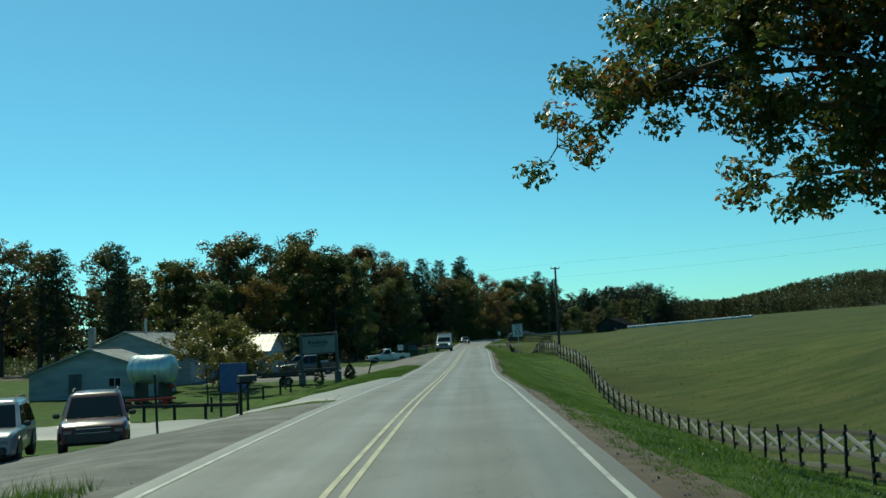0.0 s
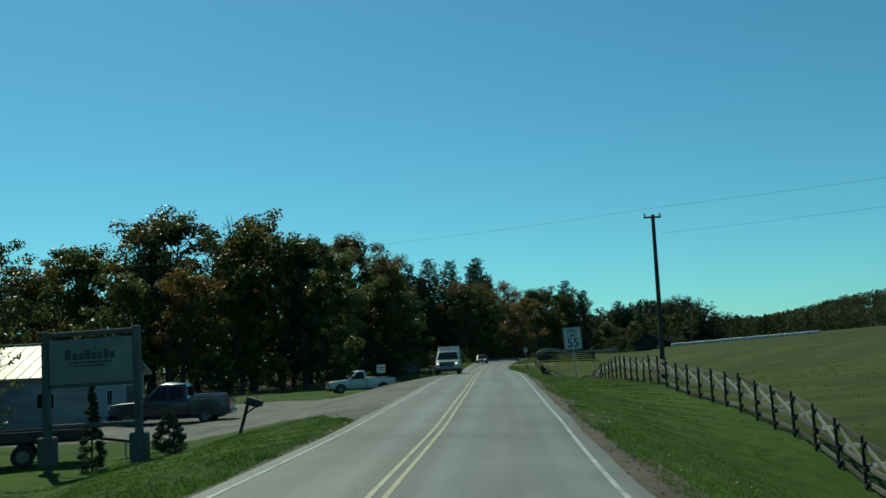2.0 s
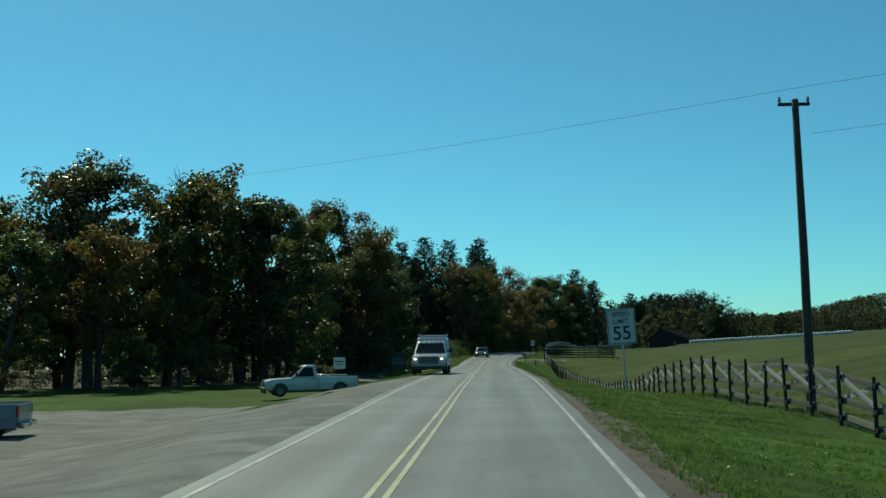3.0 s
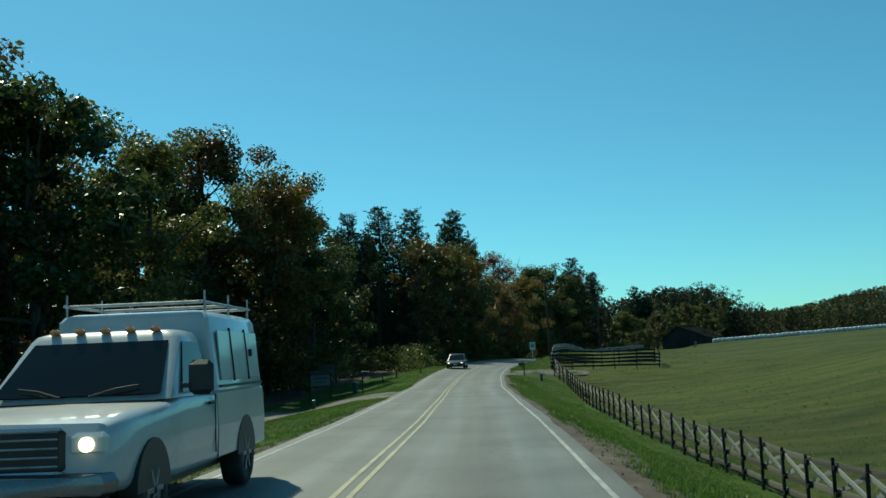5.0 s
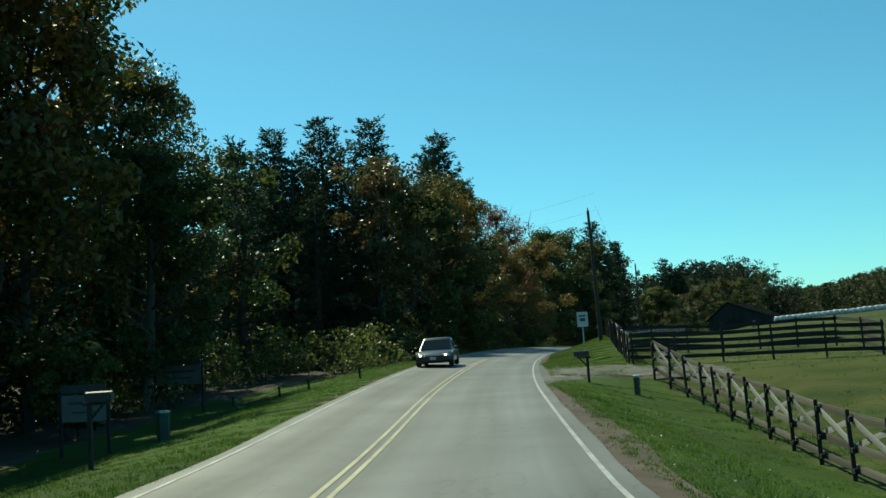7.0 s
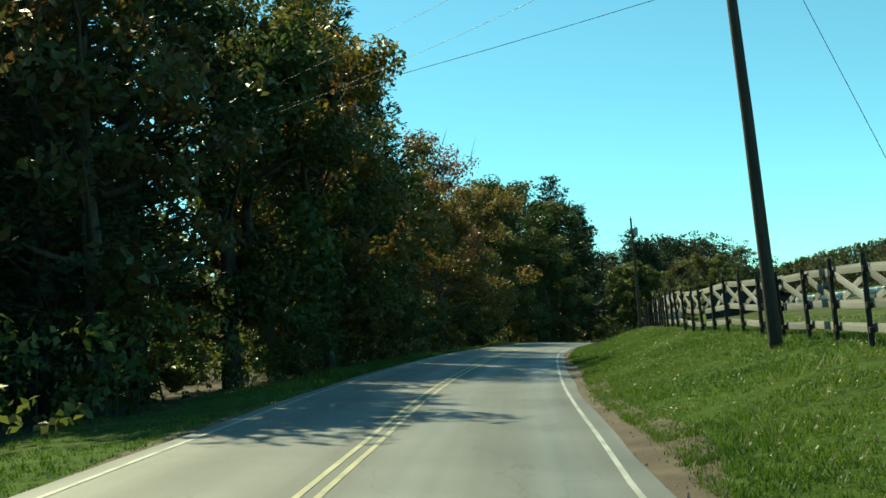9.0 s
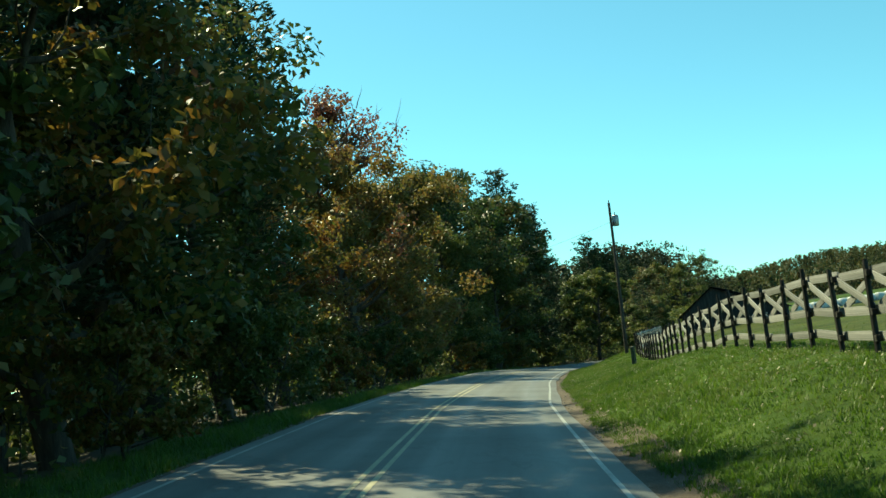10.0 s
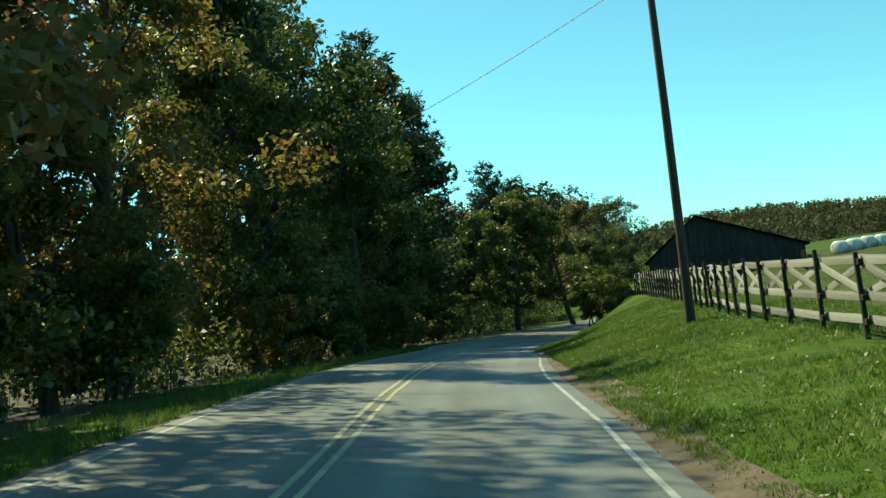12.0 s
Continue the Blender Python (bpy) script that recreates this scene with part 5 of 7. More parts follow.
def wire(name, a, b, sag, r=0.012, label="thin black overhead cable"):
    a, b = Vector(laid(a)), Vector(laid(b))
    pts = [a + (b - a) * t + Vector((0, 0, -4 * sag * t * (1 - t))) for t in [k / 14 for k in range(15)]]
    o = a.copy()
    return single(name, Geo().tube([p - o for p in pts], [r] * 15, 5), CABLE, label, "cable", Matrix.Translation(o))


wire("cable", (POLE_A[0] + 0.5, POLE_A[1], 8.6), (-40, 66, 10.5), 0.9, 0.005)
wire("cable", (POLE_A[0] + 0.5, POLE_A[1], 8.6), (70, 30, 12), 0.9, 0.005)
wire("cable", (POLE_A[0] + 0.42, POLE_A[1], 7.2), (70, 30, 10.8), 0.9, 0.005)
wire("cable", (POLE_B[0] + 0.38, POLE_B[1], 11.2), (-6, 128, 11.2), 0.5, 0.006)
wire("cable", (POLE_B[0] + 0.36, POLE_B[1], 10.0), (-6, 127, 9.8), 0.5, 0.006)
wire("cable", (POLE_B[0] + 0.3, POLE_B[1], 8.5), (-9, 120, 6.6), 0.4, 0.007)
wire("cable", (POLE_C[0] + 0.4, POLE_C[1], 10.3), (21.5, 165, 10.6), 0.5, 0.014)
wire("guy_wire", (POLE_B[0] + 0.37, POLE_B[1], 10.3), (17.3, 113.4, ground_at(17.3, 113.4)), 0.0, 0.007, "thin steel guy wire from pole to ground")


# ---------------------------------------------------------------- vehicles
def ring(x, hw, z0, z1, r=0.09, tuck=0.0):
    """A rounded cross section of a car body at x; tuck narrows its top."""
    t = hw - tuck - 0.02
    half = [(0, z0)]
    half += [(hw - r + r * math.sin(a) - 0.02, z0 + r - r * math.cos(a)) for a in (0, 0.52, 1.05, 1.57)]
    half += [(hw, z0 + (z1 - z0) * 0.5), (hw, z0 + (z1 - z0) * 0.62)]
    half += [(t - r + r * math.cos(a), z1 - r + r * math.sin(a)) for a in (0, 0.39, 0.79, 1.18, 1.57)]
    half += [(0, z1 + 0.015)]
    return [(x, y, z) for y, z in half] + [(x, -y, z) for y, z in half[-2:0:-1]]


def soft(quad, r):
    """A quad at one height with its corners rounded, four points to a corner."""
    q = [Vector(p) for p in quad]
    out = []
    for k in range(4):
        p, a, b = q[k], (q[k - 1] - q[k]).normalized() * r, (q[(k + 1) % 4] - q[k]).normalized() * r
        for t in (0.0, 0.33, 0.67, 1.0):
            out.append(tuple(p + a * (1 - t) ** 2 + b * t ** 2))
    return out


def sheet_metal(ob, angle=34):
    """Smooth panels with crisp creases."""
    me = ob.data
    me.polygons.foreach_set("use_smooth", [True] * len(me.polygons))
    me.set_sharp_from_angle(angle=radians(angle))
    return ob


def wheel(parent, x, y, r=0.38, w=0.26, rim_material=None):
    s = 1 if y > 0 else -1
    h = new("wheel")
    h.parent = parent
    h.location = (x, y, r)
    part("tyre", Geo().disc((0, 0, 0), 1, r, w, 28, inner=r * 0.58), TYRE, h, smooth=True)
    g = Geo().disc((0, s * w * 0.18, 0), 1, r * 0.6, w * 0.5, 20)
    for k in range(6):
        a = k * math.pi / 3
        g.box(math.cos(a) * r * 0.32, s * (w * 0.43 + 0.012), math.sin(a) * r * 0.32, r * 0.46, 0.03, r * 0.13, 0.008, Euler((0, -a, 0)).to_matrix())
    part("rim", g, rim_material or RIM, h)
    return h


def pickup(label, at, paint_material, length=5.75, width=1.98, height=1.88, crew=False, cap=False, lit=False, lift=0.0, load=False, grille=True):
    """A pickup truck, nose towards +x, its wheels on the ground."""
    ob = thing("pickup_truck", label, "pickup truck", at)
    L, hw, g = length / 2, width / 2, 0.34 + lift
    belt, hood = 1.16 + lift, 1.10 + lift
    cab_back = -0.35 if not crew else -0.9
    front = L
    # nose and cab floor
    body = Geo().loft([ring(cab_back, hw, g, belt, 0.1), ring(0.9, hw, g, belt, 0.1), ring(1.15, hw, g, hood + 0.02, 0.1), ring(front - 0.55, hw - 0.02, g + 0.03, hood - 0.03, 0.12), ring(front - 0.12, hw - 0.06, g + 0.08, hood - 0.1, 0.12), ring(front - 0.03, hw - 0.1, g + 0.14, hood - 0.2, 0.1)])
    sheet_metal(part("body", body, paint_material, ob))
    # bed: floor, two sides, front panel
    bed = Geo()
    bx0, bx1 = -L + 0.08, cab_back - 0.04
    bed.box((bx0 + bx1) / 2, 0, g + 0.28, bx1 - bx0, width - 0.14, 0.06)
    for s in (-1, 1):
        bed.loft([[(x, s * (hw - 0.09), g + 0.02), (x, s * (hw - 0.01), g + 0.06), (x, s * hw, (g + belt) / 2), (x, s * (hw - 0.02), belt - 0.03), (x, s * (hw - 0.05), belt), (x, s * (hw - 0.13), belt), (x, s * (hw - 0.13), g + 0.02)] for x in ((bx0, bx1) if s > 0 else (bx1, bx0))])
    bed.box(bx1 - 0.03, 0, (g + belt) / 2 + 0.1, 0.05, width - 0.2, belt - g - 0.2)
    part("bed", bed, paint_material, ob)
    part("tailgate", Geo().box(-L + 0.06, 0, (g + belt) / 2 + 0.06, 0.08, width - 0.3, belt - g - 0.18, 0.02), paint_material, ob)
    # cab with sloping screens
    roof_z = height + lift
    wt = hw - 0.2
    scr = 1.25
    cab = Geo().loft([
        soft([(cab_back + 0.02, -hw + 0.03, belt - 0.02), (scr, -hw + 0.05, belt - 0.02), (scr, hw - 0.05, belt - 0.02), (cab_back + 0.02, hw - 0.03, belt - 0.02)], 0.10),
        soft([(cab_back + 0.10, -wt - 0.02, roof_z - 0.10), (0.52, -wt - 0.02, roof_z - 0.10), (0.52, wt + 0.02, roof_z - 0.10), (cab_back + 0.10, wt + 0.02, roof_z - 0.10)], 0.12),
        soft([(cab_back + 0.13, -wt + 0.02, roof_z - 0.04), (0.47, -wt + 0.02, roof_z - 0.04), (0.47, wt - 0.02, roof_z - 0.04), (cab_back + 0.13, wt - 0.02, roof_z - 0.04)], 0.14),
        soft([(cab_back + 0.2, -wt + 0.12, roof_z - 0.008), (0.38, -wt + 0.12, roof_z - 0.008), (0.38, wt - 0.12, roof_z - 0.008), (cab_back + 0.2, wt - 0.12, roof_z - 0.008)], 0.14),
        soft([(cab_back + 0.4, -wt + 0.4, roof_z + 0.006), (0.18, -wt + 0.4, roof_z + 0.006), (0.18, wt - 0.4, roof_z + 0.006), (cab_back + 0.4, wt - 0.4, roof_z + 0.006)], 0.1)])
    sheet_metal(part("cab", cab, paint_material, ob))
    part("hood_seam", Geo().box(scr + 0.06, 0, hood + 0.032, 0.03, width - 0.34, 0.012), PLASTIC, ob)
    for s in (-1, 1):
        part("wiper", Geo().tube([(scr + 0.05, s * 0.15, belt + 0.03), (scr - 0.02, s * 0.4, belt + 0.10), (scr - 0.06, s * 0.62, belt + 0.13)], [0.012, 0.010, 0.008], 5), PLASTIC, ob)
    part("windscreen", Geo().add([(scr - 0.03, -hw + 0.17, belt + 0.05), (scr - 0.03, hw - 0.17, belt + 0.05), (0.575, wt - 0.10, roof_z - 0.14), (0.575, -wt + 0.10, roof_z - 0.14), (scr - 0.02, -hw + 0.17, belt + 0.03), (scr - 0.02, hw - 0.17, belt + 0.03)], [(0, 1, 2, 3), (4, 5, 1, 0)]).add([(scr + 0.0, -hw + 0.15, belt + 0.04), (scr + 0.0, hw - 0.15, belt + 0.04), (0.565, wt - 0.08, roof_z - 0.13), (0.565, -wt + 0.08, roof_z - 0.13)], [(0, 1, 2, 3)]), GLASS, ob)
    part("rear_window", Geo().box(cab_back + 0.05, 0, (belt + roof_z) / 2 - 0.01, 0.03, width - 0.62, 0.44, 0.01, Euler((0, radians(7.5), 0)).to_matrix()), GLASS, ob)
    spans = [(cab_back + 0.24, 0.92)] if not crew else [(cab_back + 0.22, 0.0), (0.1, 0.92)]
    for s in (-1, 1):
        for x0, x1 in spans:
            zt, zb = roof_z - 0.15, belt + 0.03
            yb, yt = s * (hw - 0.035), s * (wt + 0.035)
            x1t = min(x1, 0.50)
            q = [(x0, yb, zb), (x1, yb, zb), (x1t, yt, zt), (x0 + 0.06, yt, zt)]
            q2 = [(a, b + s * 0.012, c) for a, b, c in q]
            part("side_window", Geo().loft([q, q2]), GLASS, ob)
        m = part("mirror", Geo().box(0.98, s * (hw + 0.19), belt + 0.18, 0.12, 0.22 if not cap else 0.26, 0.27 if not cap else 0.36, 0.05), PLASTIC, ob)
        part("mirror_arm", Geo().box(0.98, s * (hw + 0.04), belt + 0.10, 0.05, 0.12, 0.05), PLASTIC, m)
        part("door_handle", Geo().box(cab_back + 0.3, s * (hw + 0.012), belt - 0.12, 0.2, 0.03, 0.04, 0.01), PLASTIC, ob)
        part("door_seam", Geo().box(cab_back + 0.12, s * (hw + 0.001), (g + belt) / 2 + 0.05, 0.018, 0.012, belt - g - 0.16), PLASTIC, ob)
        for wx in (front - 0.95, -L + 1.15):
            arch = Geo()
            pts = [(wx + math.cos(a) * 0.47, 0.37 + lift * 0.6 + math.sin(a) * 0.47) for a in [math.pi * k / 12 for k in range(13)]]
            pts = [(max(min(px, L - 0.1), -L + 0.1), max(pz, g - 0.02)) for px, pz in pts]
            arch.prism(pts, 1, s * (hw + 0.006), s * (hw - 0.3))
            part("wheel_arch", arch, PLASTIC, ob)
            wheel(ob, wx, s * (hw - 0.125), 0.385 + lift * 0.25)
        lamp = part("headlight", Geo().box(front - 0.07, s * (hw - 0.26), hood - 0.27, 0.12, 0.34, 0.2, 0.04), LENS_CLEAR, ob)
        if lit:
            part("bulb", Geo().disc((front + 0.0, s * (hw - 0.26), hood - 0.27), 0, 0.065, 0.03, 14), LAMP_ON, lamp)
        part("indicator", Geo().box(front - 0.09, s * (hw - 0.26), hood - 0.42, 0.1, 0.32, 0.07, 0.02), LENS_AMBER, ob)
        part("tail_light", Geo().box(-L + 0.07, s * (hw - 0.1), belt - 0.24, 0.12, 0.17, 0.34, 0.03), LENS_RED, ob)
    gr = part("grille", Geo().box(front - 0.04, 0, hood - 0.32, 0.1, width - 0.9, 0.38, 0.04), PLASTIC, ob)
    part("frame", Geo().box(front + 0.0, 0, hood - 0.14, 0.06, width - 0.92, 0.05, 0.02), CHROME, gr)
    part("frame", Geo().box(front + 0.0, 0, hood - 0.50, 0.06, width - 0.92, 0.04, 0.02), CHROME, gr)
    for k in range(4):
        part("bar", Geo().box(front + 0.012, 0, hood - 0.44 + 0.075 * k, 0.02, width - 1.0, 0.018, 0.006), STEEL, gr)
    sheet_metal(part("bumper", Geo().loft([ring(front - 0.1, hw - 0.02, g + 0.06, g + 0.25, 0.05), ring(front + 0.06, hw - 0.08, g + 0.06, g + 0.25, 0.05), ring(front + 0.11, hw - 0.3, g + 0.08, g + 0.23, 0.05)]), BUMPER, ob))
    part("valance", Geo().box(front - 0.06, 0, g - 0.02, 0.16, width - 0.2, 0.18, 0.04), PLASTIC, ob)
    part("rear_bumper", Geo().box(-L - 0.04, 0, g + 0.14, 0.2, width - 0.16, 0.18, 0.04), CHROME, ob)
    part("number_plate", Geo().box(-L - 0.15, 0, g + 0.16, 0.015, 0.3, 0.15, 0.005), SIGN_WHITE, ob)
    part("underside", Geo().box(0, 0, g + 0.02, length - 0.9, width - 0.5, 0.24), PLASTIC, ob)
    if cap:
        zc = 2.12 + lift
        cg = Geo().loft([
            soft([(bx0, -hw + 0.02, belt), (bx1 - 0.02, -hw + 0.02, belt), (bx1 - 0.02, hw - 0.02, belt), (bx0, hw - 0.02, belt)], 0.08),
            soft([(bx0, -hw + 0.12, zc - 0.1), (bx1 + 0.04, -hw + 0.12, zc - 0.1), (bx1 + 0.04, hw - 0.12, zc - 0.1), (bx0, hw - 0.12, zc - 0.1)], 0.08),
            soft([(bx0 + 0.04, -hw + 0.17, zc - 0.03), (bx1 + 0.0, -hw + 0.17, zc - 0.03), (bx1 + 0.0, hw - 0.17, zc - 0.03), (bx0 + 0.04, hw - 0.17, zc - 0.03)], 0.1),
            soft([(bx0 + 0.1, -hw + 0.26, zc), (bx1 - 0.08, -hw + 0.26, zc), (bx1 - 0.08, hw - 0.26, zc), (bx0 + 0.1, hw - 0.26, zc)], 0.1)])
        cp = sheet_metal(part("utility_cap", cg, paint_material, ob, "white utility cap over the truck bed"))
        for s in (-1, 1):
            for fx in (0.36, 0.68):
                part("door_gap", Geo().box(bx0 + (bx1 - bx0) * fx, s * (hw - 0.036), (belt + zc) / 2 - 0.05, 0.016, 0.03, zc - belt - 0.3, 0.0, Euler((radians(6 * s), 0, 0)).to_matrix()), PLASTIC, cp)
            part("latch", Geo().disc((bx0 + (bx1 - bx0) * 0.28, s * (hw - 0.03), belt + 0.45), 1, 0.05, 0.05, 14), PLASTIC, cp)
        for s in (-1, 1):
            part("cap_door", Geo().box((bx0 + bx1) / 2, s * (hw - 0.045), (belt + zc) / 2 - 0.06, bx1 - bx0 - 0.4, 0.02, zc - belt - 0.36, 0.006, Euler((radians(5 * s), 0, 0)).to_matrix()), CAR_WHITE, cp)
            part("cap_seam", Geo().box((bx0 + bx1) / 2, s * (hw - 0.004), belt + 0.05, bx1 - bx0 - 0.2, 0.02, 0.03), PLASTIC, cp)
            part("rack_rail", Geo().tube([(bx0 + 0.05, s * (hw - 0.18), zc + 0.10), (bx1 + 0.02, s * (hw - 0.2), zc + 0.10)], [0.018, 0.018], 8), STEEL, cp)
        for x in (bx0 + 0.15, (bx0 + bx1) / 2, bx1 - 0.1):
            part("rack_bar", Geo().box(x, 0, zc + 0.10, 0.04, width - 0.4, 0.04, 0.01), STEEL, cp)
            for s in (-1, 1):
                part("rack_post", Geo().tube([(x, s * (hw - 0.18), zc - 0.02), (x, s * (hw - 0.18), zc + 0.24)], [0.014, 0.012], 6), STEEL, cp)
        for k in range(5):
            part("marker_lamp", Geo().box(0.46, -0.56 + 0.28 * k, roof_z + 0.0, 0.12, 0.1, 0.07, 0.025), LENS_AMBER, ob)
    if load:
        part("toolbox", Geo().box(bx1 - 0.35, 0, belt - 0.02, 0.45, width - 0.3, 0.3, 0.03), STEEL, ob)
        for k, (x, y, z, ln, a) in enumerate(((-1.5, 0.2, belt + 0.02, 2.0, 2), (-1.3, -0.1, belt + 0.07, 2.2, -4), (-1.8, 0.45, belt + 0.03, 1.4, 5))):
            part("pipe", Geo().tube([(x - ln / 2, y, z - 0.02), (x + ln / 2, y + 0.03 * a, z + 0.03)], [0.03, 0.03], 8), (STEEL, SIGN_WHITE, OLD_WOOD)[k], ob)
    return ob


def car(label, at, paint_material, suv=True, length=4.5, width=1.82, height=1.7, lit=False, name="parked_car"):
    ob = thing(name, label, "car", at)
    L, hw, g = length / 2, width / 2, 0.26 if suv else 0.2
    belt = height * 0.58
    hood = belt - (0.03 if suv else 0.08)
    nose = [ring(L - 0.5, hw - 0.01, g + 0.02, hood, 0.1), ring(L - 0.1, hw - 0.04, g + 0.04, hood - 0.05, 0.1), ring(L, hw - 0.1, g + 0.1, hood - 0.12, 0.08)] if suv else [ring(L - 0.6, hw - 0.02, g + 0.02, hood, 0.14), ring(L - 0.14, hw - 0.09, g + 0.06, hood - 0.12, 0.14), ring(L, hw - 0.2, g + 0.12, hood - 0.24, 0.12)]
    body = Geo().loft([ring(-L + 0.03, hw - 0.14, g + 0.18, belt - 0.08, 0.1), ring(-L + 0.2, hw - 0.03, g + 0.03, belt, 0.12), ring(0.7, hw, g, belt, 0.12)] + nose)
    sheet_metal(part("body", body, paint_material, ob))
    wt, back = hw - 0.2, -L + (0.15 if suv else 0.75)
    rb = back + (0.25 if suv else 0.55)
    cab = Geo().loft([
        soft([(back, -hw + 0.05, belt - 0.03), (0.95, -hw + 0.06, belt - 0.03), (0.95, hw - 0.06, belt - 0.03), (back, hw - 0.05, belt - 0.03)], 0.1),
        soft([(rb, -wt, height - 0.1), (0.2, -wt, height - 0.1), (0.2, wt, height - 0.1), (rb, wt, height - 0.1)], 0.12),
        soft([(rb + 0.03, -wt + 0.04, height - 0.04), (0.15, -wt + 0.04, height - 0.04), (0.15, wt - 0.04, height - 0.04), (rb + 0.03, wt - 0.04, height - 0.04)], 0.14),
        soft([(rb + 0.1, -wt + 0.14, height - 0.005), (0.05, -wt + 0.14, height - 0.005), (0.05, wt - 0.14, height - 0.005), (rb + 0.1, wt - 0.14, height - 0.005)], 0.14),
        soft([(rb + 0.3, -wt + 0.4, height + 0.008), (-0.15, -wt + 0.4, height + 0.008), (-0.15, wt - 0.4, height + 0.008), (rb + 0.3, wt - 0.4, height + 0.008)], 0.1)])
    sheet_metal(part("cabin", cab, paint_material, ob))
    part("hood_seam", Geo().box(1.0, 0, hood + 0.03, 0.03, width - 0.4, 0.012), PLASTIC, ob)
    part("windscreen", Geo().add([(0.94, -hw + 0.16, belt + 0.02), (0.94, hw - 0.16, belt + 0.02), (0.235, wt - 0.08, height - 0.12), (0.235, -wt + 0.08, height - 0.12)], [(0, 1, 2, 3)]), GLASS, ob)
    for s in (-1, 1):
        for x0, x1 in ((back + 0.32, -0.35), (-0.25, 0.62)):
            q = [(x0, s * (hw - 0.05), belt + 0.03), (x1, s * (hw - 0.05), belt + 0.03), (min(x1, 0.12), s * (wt + 0.012), height - 0.15), (x0 + 0.12, s * (wt + 0.012), height - 0.15)]
            part("side_window", Geo().loft([q, [(a, b + s * 0.014, c) for a, b, c in q]]), GLASS, ob)
        part("mirror", Geo().box(0.68, s * (hw + 0.08), belt + 0.08, 0.1, 0.18, 0.14, 0.04), PLASTIC, ob)
        for wx in (L - 0.85, -L + 0.85):
            pts = [(wx + math.cos(a) * 0.41, 0.33 + math.sin(a) * 0.41) for a in [math.pi * k / 12 for k in range(13)]]
            part("wheel_arch", Geo().prism(pts, 1, s * (hw + 0.006), s * (hw - 0.3)), PLASTIC, ob)
            wheel(ob, wx, s * (hw - 0.11), 0.34, 0.22)
        lamp = part("headlight", Geo().box(L - 0.06, s * (hw - 0.26), hood - 0.24, 0.13, 0.26, 0.15, 0.04) if suv else Geo().box(L - 0.1, s * (hw - 0.3), hood - 0.2, 0.14, 0.36, 0.17, 0.05), LENS_GREY if suv else LENS_CLEAR, ob)
        if lit:
            part("bulb", Geo().disc((L - 0.015, s * (hw - 0.3), hood - 0.2), 0, 0.055, 0.02, 14), LAMP_ON, lamp)
        part("tail_light", Geo().box(-L + 0.1, s * (hw - 0.16), belt - 0.16, 0.12, 0.16, 0.26, 0.03), LENS_RED, ob)
    if suv:
        g_ = part("grille", Geo().box(L - 0.03, 0, hood - 0.27, 0.1, width - 0.9, 0.26, 0.03), PLASTIC, ob)
        for k in (-1, 0, 1):
            part("grille_bar", Geo().box(L + 0.025, 0, hood - 0.27 + 0.11 * k, 0.02, width - 0.92, 0.02 if k == 0 else 0.03, 0.006), CHROME, g_)
    else:
        part("grille", Geo().box(L - 0.04, 0, hood - 0.24, 0.1, width - 0.96, 0.17, 0.03), PLASTIC, ob)
        part("badge_bar", Geo().box(L + 0.012, 0, hood - 0.2, 0.02, width - 1.0, 0.03, 0.006), CHROME, ob)
    part("bumper", Geo().loft([ring(L - 0.12, hw - 0.08, g + 0.05, g + 0.3, 0.06), ring(L + 0.07, hw - 0.25, g + 0.08, g + 0.28, 0.06)]), PLASTIC, ob)
    if not suv:
        part("number_plate", Geo().box(L + 0.085, 0, g + 0.2, 0.015, 0.3, 0.14, 0.005), SIGN_WHITE, ob)
    part("underside", Geo().box(0, 0, g + 0.05, length - 0.8, width - 0.4, 0.16), PLASTIC, ob)
    if suv:
        for s in (-1, 1):
            part("roof_rail", Geo().tube([(rb + 0.1, s * (wt - 0.1), height + 0.02), (rb + 0.3, s * (wt - 0.1), height + 0.07), (-0.2, s * (wt - 0.1), height + 0.07), (0.0, s * (wt - 0.1), height + 0.02)], [0.02] * 4, 6), PLASTIC, ob)
    return ob


def on_road(y, left):
    """A pose in the oncoming lane, that many metres left of the centre line."""
    k = float(np.interp(y, CENTRE[:310, 1], np.arange(310)))
    at = [float(np.interp(k, np.arange(len(CENTRE)), c)) for c in (CENTRE[:, 0], CENTRE[:, 1], ROAD_Z, BANK, NORMAL[:, 0], NORMAL[:, 1])]
    px, py = lay(at[0] - at[4] * left, at[1] - at[5] * left)
    qx, qy = lay(at[0] + 3 * -at[5] - at[4] * left, at[1] + 3 * at[4] - at[5] * left)
    return pose(float(px), float(py), at[2] + at[3] * left + 0.005, 0, 0, 180 + math.degrees(math.atan2(float(qy - py), float(qx - px))))


def on_ground(x, y, turn, lift=0.04):
    return spot(x, y, lift, turn=turned(x, y, turn))


pickup("white pickup parked on the gravel yard with pipes in its bed", on_ground(-7.3, 65.2, 187), CAR_WHITE, load=True)
pickup("black crew-cab pickup parked on the gravel yard", on_ground(-13.3, 47.2, 181), CAR_DARK, crew=True, height=1.92)
pickup("blue-grey pickup parked behind the black one", on_ground(-15.1, 50.6, 184), CAR_GREY, height=1.85)
pickup("white utility pickup with ladder rack and lit headlamps on the road", on_road(64.0, 2.45), CAR_WHITE, length=5.7, width=2.03, height=1.88, cap=True, lit=True, lift=0.08)
car("dark saloon car with lit headlamps on the road", on_road(106, 1.65), CAR_DARK, suv=False, length=4.4, height=1.42, lit=True, name="saloon_car")
